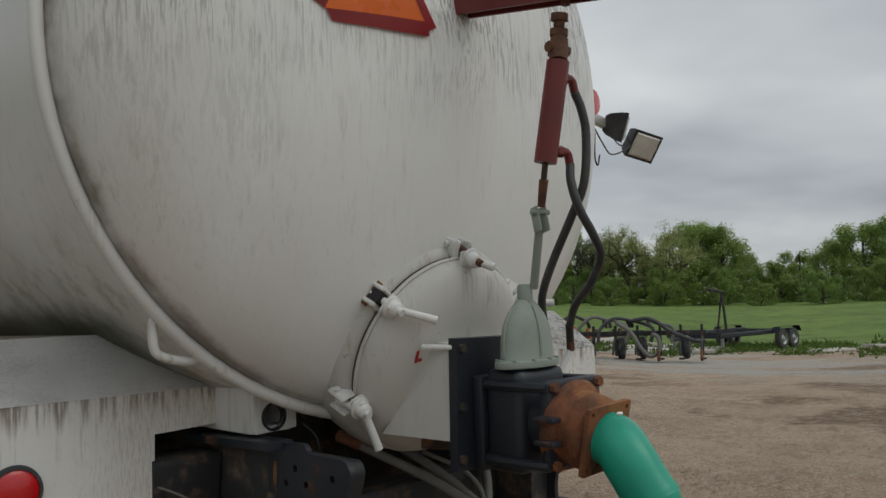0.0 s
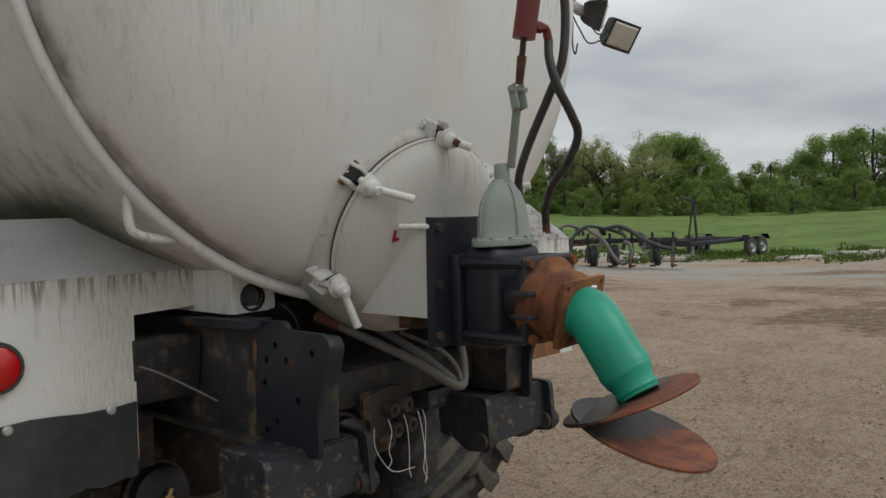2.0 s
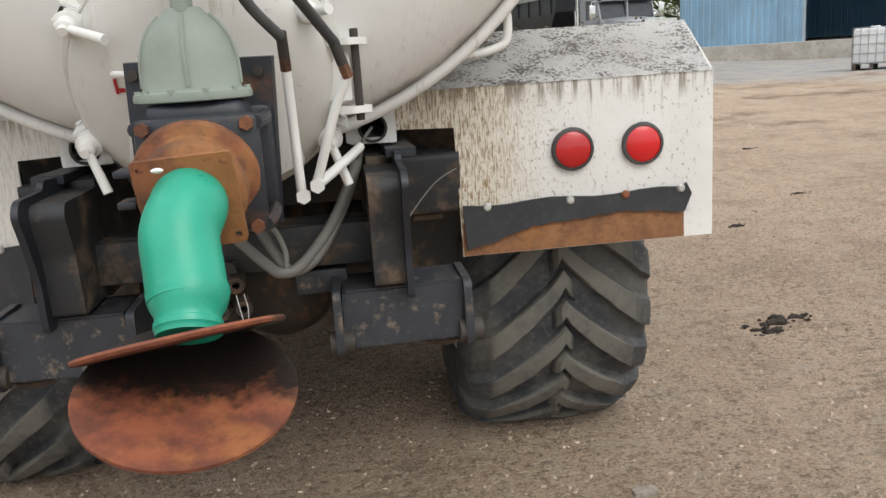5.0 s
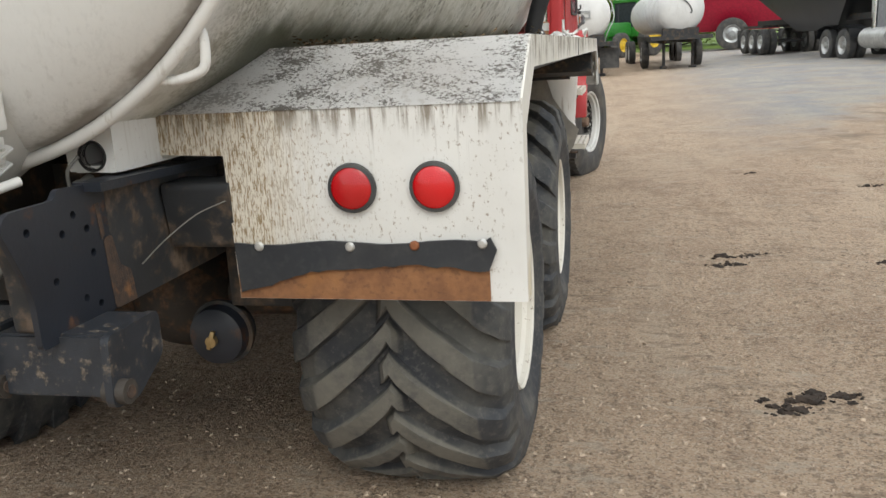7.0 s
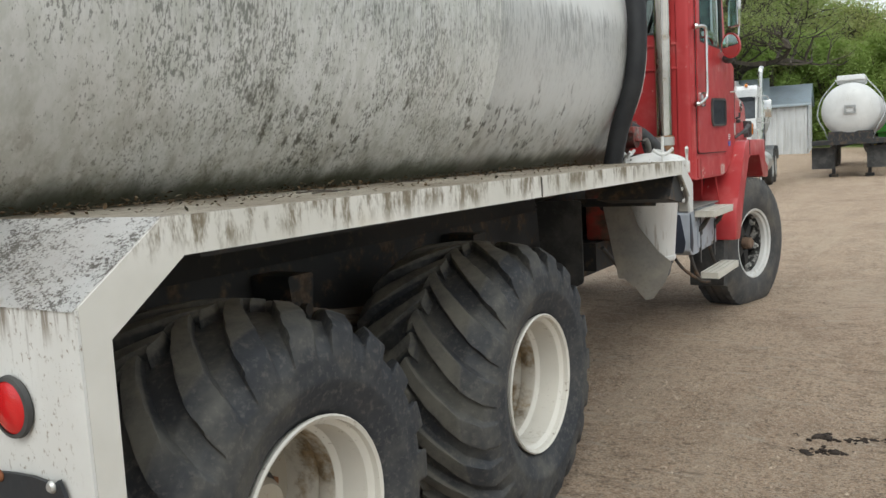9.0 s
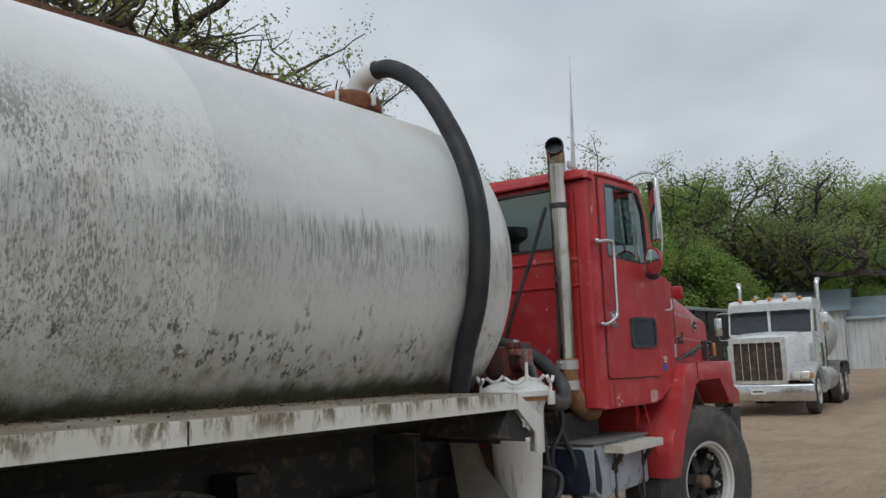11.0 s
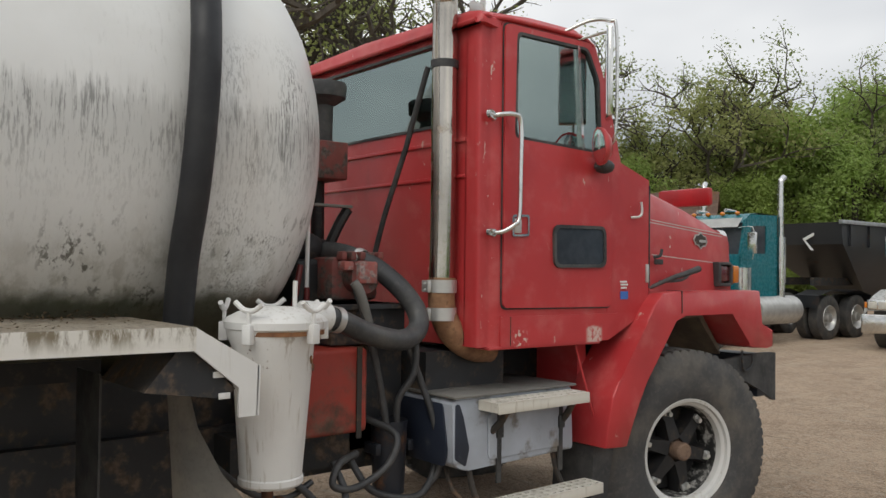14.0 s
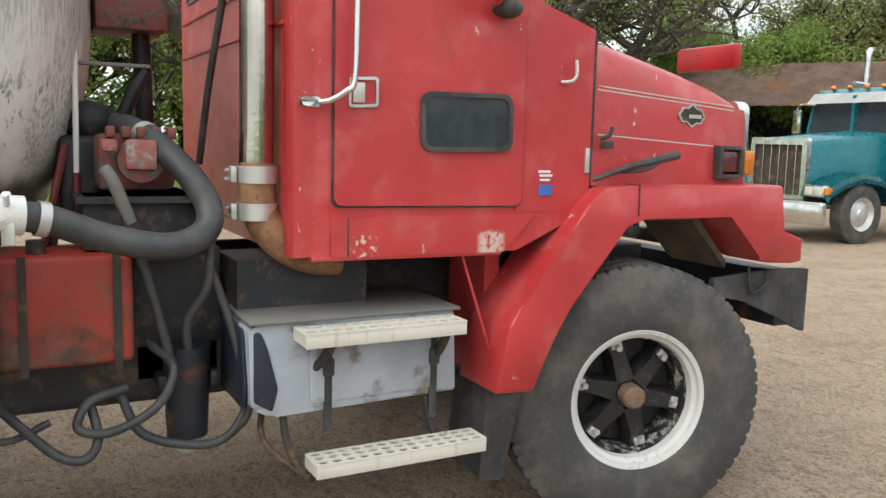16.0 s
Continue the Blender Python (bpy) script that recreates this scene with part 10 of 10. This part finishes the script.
def leafy(seed, height, width, trunk_r, leaves, leaf_size, leaf_mat, label, low=0.05, lobes=46):
    """A full crown of many lobes that hides most of its limbs."""
    rng = random.Random(seed)
    t = tagged(new("tree"), label, "tree")
    limbs = [([Vector((0, 0, 0)), Vector((0.1, 0, height * 0.3)), Vector((0, 0.1, height * 0.6)), Vector((0.15, 0, height))], trunk_r, 0)]
    centres, blobs = [], []
    for _ in range(lobes):
        u = rng.random() ** 0.8
        z = height * (low + (0.93 - low) * u)
        wide = width * 0.5 * math.sqrt(max(0.05, 1 - ((u - 0.38) / 0.66) ** 2))
        a, rr = rng.uniform(0, 2 * math.pi), wide * math.sqrt(rng.uniform(0.12, 1.0))
        c = Vector((rr * math.cos(a), rr * math.sin(a), z))
        blobs.append((c, height * rng.uniform(0.07, 0.16)))
        limbs.append(([Vector((0, 0, z * 0.45)), c * 0.5 + Vector((0, 0, z * 0.15)), c], trunk_r * 0.3, 1))
    for _ in range(leaves):
        c, r = blobs[rng.randrange(lobes)]
        d = Vector((rng.gauss(0, 1), rng.gauss(0, 1), rng.gauss(0.15, 0.9))).normalized()
        q = c + d * r * (1 - 0.55 * rng.random() ** 1.5) * rng.choice((1.0, 1.1, 1.25))
        if q.z > 0.1:
            centres.append((q, d))
    return dress(t, limbs, centres, leaf_size, leaf_mat, height, rng, 1)


TALL = {}
DENSE = leafy(3, 10.0, 9.0, 0.22, 15000, 0.15, M["leaf_dense"], "tall full tree in fresh green leaf")
ROUND = leafy(4, 10.0, 8.0, 0.22, 15000, 0.14, M["leaf_fresh"], "tall rounded tree in bright spring leaf", 0.12, 38)
BUSHY = leafy(8, 5.0, 6.5, 0.12, 11000, 0.105, M["leaf_dense"], "rounded green thicket tree", 0.02, 40)
WOODY = leafy(11, 8.0, 8.5, 0.2, 40000, 0.085, M["leaf_fresh"], "broad leafy tree in fresh spring green", 0.03, 60)
OLIVE = branchy(5, 10.0, 0.28, 5, 26000, 0.085, 0.50, M["leaf_olive"], "broad oak in pale olive new leaf", 0.12, 0.34)
GNARL = branchy(14, 12.0, 0.34, 5, 17000, 0.070, 0.42, M["leaf_dark"], "gnarled oak with dark limbs and thin new leaves", 0.10, 0.40)
BARE = branchy(17, 9.0, 0.15, 5, 0, 0.1, 0.3, None, "bare grey tree with fine branches", 0.45, 0.25)
NEAR = branchy(23, 15.0, 0.52, 5, 17000, 0.055, 0.42, M["leaf_dark"], "big spreading oak with black crooked limbs and small leaves", 0.08, 0.46, 0.22)


def plant(proto, x, y, tall, turn=0.0, used=set()):
    m = pose(x, y, terrain(x, y), 0, 0, turn)
    if proto.name not in used:
        used.add(proto.name)
        ob = proto
    else:
        ob = copy_thing(proto, m)
    k = tall / TALL[proto.name]
    ob.matrix_basis = m
    ob.scale = (k, k, k)
    return ob


def polar(bearing, dist, eye=(-1.4, -2.0)):
    """Degrees clockwise from +y as seen from a spot in the yard."""
    a = radians(bearing)
    return eye[0] + dist * math.sin(a), eye[1] + dist * math.cos(a)


def plant_all():
    # tree line beyond the field: bearing, distance, kind, height
    rows = [
        (24.0, 92, OLIVE, 12), (27.5, 96, DENSE, 11), (31.0, 98, DENSE, 12), (34.5, 100, ROUND, 12), (37.6, 104, DENSE, 12.5), (40.5, 100, ROUND, 12),
        (43.0, 112, DENSE, 13), (45.5, 108, ROUND, 12.5), (48.0, 114, DENSE, 12.5), (50.6, 108, ROUND, 11), (52.4, 116, DENSE, 10.5), (54.0, 112, BARE, 9.5), (55.2, 118, DENSE, 8.5),
        (57.0, 108, OLIVE, 10.0), (59.2, 103, OLIVE, 7.8), (61.0, 116, ROUND, 10.6), (63.0, 117, DENSE, 10.0), (64.3, 122, DENSE, 6.5), (66.0, 124, BUSHY, 5.2), (67.6, 120, BUSHY, 6.3),
        (69.4, 118, DENSE, 7.6), (71.2, 114, ROUND, 9.2), (73.4, 112, DENSE, 9.5), (75.5, 116, ROUND, 9.0), (78, 118, DENSE, 8.5), (81, 118, DENSE, 9),
    ]
    for k in range(34):
        rows.append((40.0 + 1.2 * k, 104 + 7 * math.sin(k * 2.3), BUSHY, 3.4 + 1.1 * math.sin(k * 1.7)))
    for k, (b, d, p, h) in enumerate(rows):
        x, y = polar(b, d)
        plant(p, x, y, h, 47.0 * k)
    # wood behind the parked trucks
    wood = [
        (-13.5, 60, OLIVE, 12.5), (-10.5, 62, WOODY, 11.5), (-8.0, 58, OLIVE, 9.6), (-5.5, 62, WOODY, 9.0), (-2.5, 58, OLIVE, 8.8), (1.0, 62, WOODY, 8.6), (5.0, 60, OLIVE, 8.8), (9, 62, WOODY, 9), (14, 60, OLIVE, 9.5),
        (-11.5, 52, WOODY, 7), (-8.0, 53, WOODY, 6.5), (-4.5, 54, WOODY, 6.5),
        (-14.5, 47, GNARL, 11.6), (-20.5, 46, GNARL, 12.8), (-22.5, 50, WOODY, 11.5), (-28.0, 46, WOODY, 10.0), (-30.5, 43, GNARL, 13.4), 
        (-42.0, 40, GNARL, 13.5), (-55.5, 38, GNARL, 13.0), 
        (-62.0, 38, GNARL, 12.5), (-66.0, 40, WOODY, 11.0), (-71.0, 38, OLIVE, 12.0), (-76, 40, GNARL, 12.0), (-82, 38, WOODY, 11.0), (-88, 40, OLIVE, 12.0), (-95, 38, WOODY, 11.0),
        (-20.0, 42, WOODY, 5.5), (-23.5, 41, WOODY, 7.2), (-26.5, 42, WOODY, 8.2), (-30.0, 39, WOODY, 5.4), (-33.5, 42, OLIVE, 10.5), (-38.0, 39, WOODY, 6.4), (-44.0, 40, WOODY, 6.8), (-57.0, 36, WOODY, 5.6), (-64.0, 35, WOODY, 5.4), (-70.0, 35, WOODY, 5.0),
    ]
    for k, (b, d, p, h) in enumerate(wood):
        x, y = polar(b, d, (3.6, 2.0))
        plant(p, x, y, h, 61.0 * k + 20)
    plant(NEAR, -14.4, 9.8, 15.0, 30)
    plant(NEAR, -19.0, 20.5, 13.5, 200)


plant_all()


def far_hills():
    bm = B()
    rows = []
    for k in range(60):
        a = radians(-30 + 150 * k / 59)
        h = 19 + 7 * noise.noise((k * 0.12, 0.0, 2.0)) + 5 * noise.noise((k * 0.4, 3.0, 1.0))
        x, y = math.sin(a), math.cos(a)
        rows.append([(480 * x, 480 * y, -2), (620 * x, 620 * y, h * 0.75), (760 * x, 760 * y, h), (1100 * x, 1100 * y, -5)])
    loft(bm, rows, cap=False)
    ob = part("backdrop", bm, M["hill"], None, "low grey-green hills on the horizon", 80)
    tagged(ob, category="hills", kind="structure")


far_hills()

# ---- loose things on the ground ----


def shelf_litter():
    """Rotted leaves and moss caught where tank and shelf meet, and a few twigs."""
    rng = random.Random(9)
    vs, fs = [], []
    for k in range(2600):
        y = rng.uniform(0.25, 3.7)
        lean = abs(rng.gauss(0, 0.05))
        x = 0.655 + 0.045 * (y / 3.7) + lean
        if rng.random() < 0.22:
            x = rng.uniform(0.68, 1.27)
        c = Vector((x, y, 1.343 - 0.022 * (y - 0.2) / 3.55 + 0.004 + max(0.0, 0.03 - lean) * rng.random()))
        u = Vector((rng.gauss(0, 1), rng.gauss(0, 1), rng.gauss(0, 0.3))).normalized()
        v = u.cross(Vector((rng.gauss(0, 0.3), rng.gauss(0, 0.3), 1))).normalized()
        r = rng.uniform(0.003, 0.010)
        i = len(vs)
        vs += [c - u * r, c + v * r * 0.6, c + u * r, c - v * r * 0.6]
        fs.append((i, i + 1, i + 2, i + 3))
    me = bpy.data.meshes.new("leaf_litter")
    me.from_pydata(vs, [], fs)
    n = Nodes("leaf_litter", 0.9)
    me.materials.append(n.done(n.mix(n.island(), (0.035, 0.030, 0.016), (0.16, 0.10, 0.05))))
    tagged(new("leaf_litter", me), "rotted leaves and moss caught beside the tank", "litter", kind="stuff")
    for k, (x, y, a, l) in enumerate(((0.98, 1.05, 30, 0.16), (0.92, 1.10, -20, 0.12), (1.05, 0.98, 70, 0.09), (0.85, 1.7, 15, 0.10), (0.80, 2.4, -50, 0.08))):
        tw = new("twig")
        tw.matrix_basis = pose(x, y, 1.3405 - 0.0062 * (y - 0.2), 0, 0, a)
        tagged(tw, "thin dry twig lying on the shelf", "twig", "twigs on the shelf")
        b = B(); tube(b, [(-l / 2, 0, 0.004), (-l * 0.1, 0.012, 0.006), (l * 0.2, -0.006, 0.005), (l / 2, 0.014, 0.004)], 0.0022, 5, 3)
        tube(b, [(-l * 0.1, 0.012, 0.006), (l * 0.12, 0.04, 0.005)], 0.0014, 4, 2)
        part("stick", b, M["bark"], tw)


shelf_litter()


def scatter():
    rng = random.Random(4)
    verts, faces = [], []

    def pebble(x, y, z, r):
        i = len(verts)
        ring = [(math.cos(a), math.sin(a)) for a in (2 * math.pi * k / 5 + rng.random() for k in range(5))]
        sx, sy = r * rng.uniform(0.7, 1.4), r * rng.uniform(0.7, 1.4)
        for c, s in ring:
            verts.append((x + sx * c, y + sy * s, z - r * 0.2))
        for c, s in ring:
            verts.append((x + sx * c * 0.6, y + sy * s * 0.6, z + r * rng.uniform(0.4, 0.75)))
        for k in range(5):
            faces.append((i + k, i + (k + 1) % 5, i + 5 + (k + 1) % 5, i + 5 + k))
        faces.append(tuple(i + 5 + k for k in range(5)))

    for k in range(32000):
        if k % 3:
            x, y = rng.uniform(-2.5, 5.0), rng.uniform(-2.6, 4.0)
        else:
            x, y = rng.uniform(-3.0, 9.0), rng.uniform(-3.0, 12.0)
        z = yard_relief(x, y) + terrain(x, y)
        pebble(x, y, z, 0.003 + 0.0085 * rng.random() ** 4)
    me = bpy.data.meshes.new("gravel")
    me.from_pydata(verts, [], faces)
    n = Nodes("gravel_stones", 0.9)
    me.materials.append(n.done(n.mix(n.island(), (0.52, 0.41, 0.31), (0.20, 0.145, 0.10))))
    tagged(new("gravel", me), "loose pale and brown gravel on the yard", "gravel", kind="stuff")

    def clod(name, label, x, y, r, mat, n_l=26):
        ob = new(name)
        ob.matrix_basis = pose(x, y, yard_relief(x, y))
        tagged(ob, label, "clod")
        b = B()
        for j in range(n_l):
            q = rng.gauss(0, 1)
            ball(b, (r * 1.5 * q, rng.gauss(0, r * 0.55) + 0.4 * r * q, 0.002), r * rng.uniform(0.10, 0.22 + 0.30 * math.exp(-q * q * 3)), (1.4, 1.0, 0.5), 6)
        for v in b.verts:
            v.co += Vector((rng.uniform(-1, 1), rng.uniform(-1, 1), rng.uniform(-1, 1))) * r * 0.10
        tagged(part("lump", b, mat, ob), kind="stuff")

    for x, y, r in ((2.16, 1.20, 0.062), (2.10, 1.10, 0.035), (2.27, 1.24, 0.03), (2.04, 3.30, 0.045), (2.0, 3.10, 0.045), (2.12, 3.13, 0.03), (2.24, 3.36, 0.03), (2.95, 3.2, 0.04), (3.4, 5.6, 0.045), (2.6, 6.3, 0.035), (3.1, 1.2, 0.04), (2.5, 0.4, 0.03), (4.6, 2.6, 0.04), (3.9, 4.1, 0.03), (5.6, 3.6, 0.05), (6.4, 5.2, 0.05), (4.9, 6.9, 0.04)):
        clod("mud_clod", "dark clump of dried mud on the gravel", x, y, r, M["soil"])
    st = new("pale_stone")
    st.matrix_basis = pose(1.042, -0.11, 0.0)
    tagged(st, "flat pale stone lying on the gravel", "stone")
    b = B()
    prism(b, [(-0.035, -0.02), (0.01, -0.028), (0.04, -0.008), (0.032, 0.02), (-0.005, 0.028), (-0.038, 0.012)], "z", -0.005, 0.018, 0.005)
    part("stone", b, M["stone"], st)
    # weeds along the slabs
    for k in range(46):
        x, y = rng.uniform(19.5, 29), rng.uniform(3, 22)
        w = new("weed_clump")
        w.matrix_basis = pose(x, y, terrain(x, y))
        tagged(w, "low green weeds between the slabs", "weeds", "weeds by the slabs")
        vs, fs = [], []
        for j in range(220):
            c = Vector((rng.gauss(0, 0.45), rng.gauss(0, 0.35), abs(rng.gauss(0, 0.07))))
            u = Vector((rng.gauss(0, 1), rng.gauss(0, 1), rng.gauss(0.8, 0.6))).normalized()
            v = u.cross(Vector((rng.gauss(0, 1), rng.gauss(0, 1), 0.1))).normalized()
            s = rng.uniform(0.05, 0.14)
            i = len(vs)
            vs += [c - v * s * 0.3, c + v * s * 0.3, c + u * s * 1.4]
            fs.append((i, i + 1, i + 2))
        me = bpy.data.meshes.new("leaves")
        me.from_pydata(vs, [], fs)
        me.materials.append(M["weed"])
        lf = new("leaves", me)
        lf.parent = w
        tagged(lf, kind="stuff")


scatter()
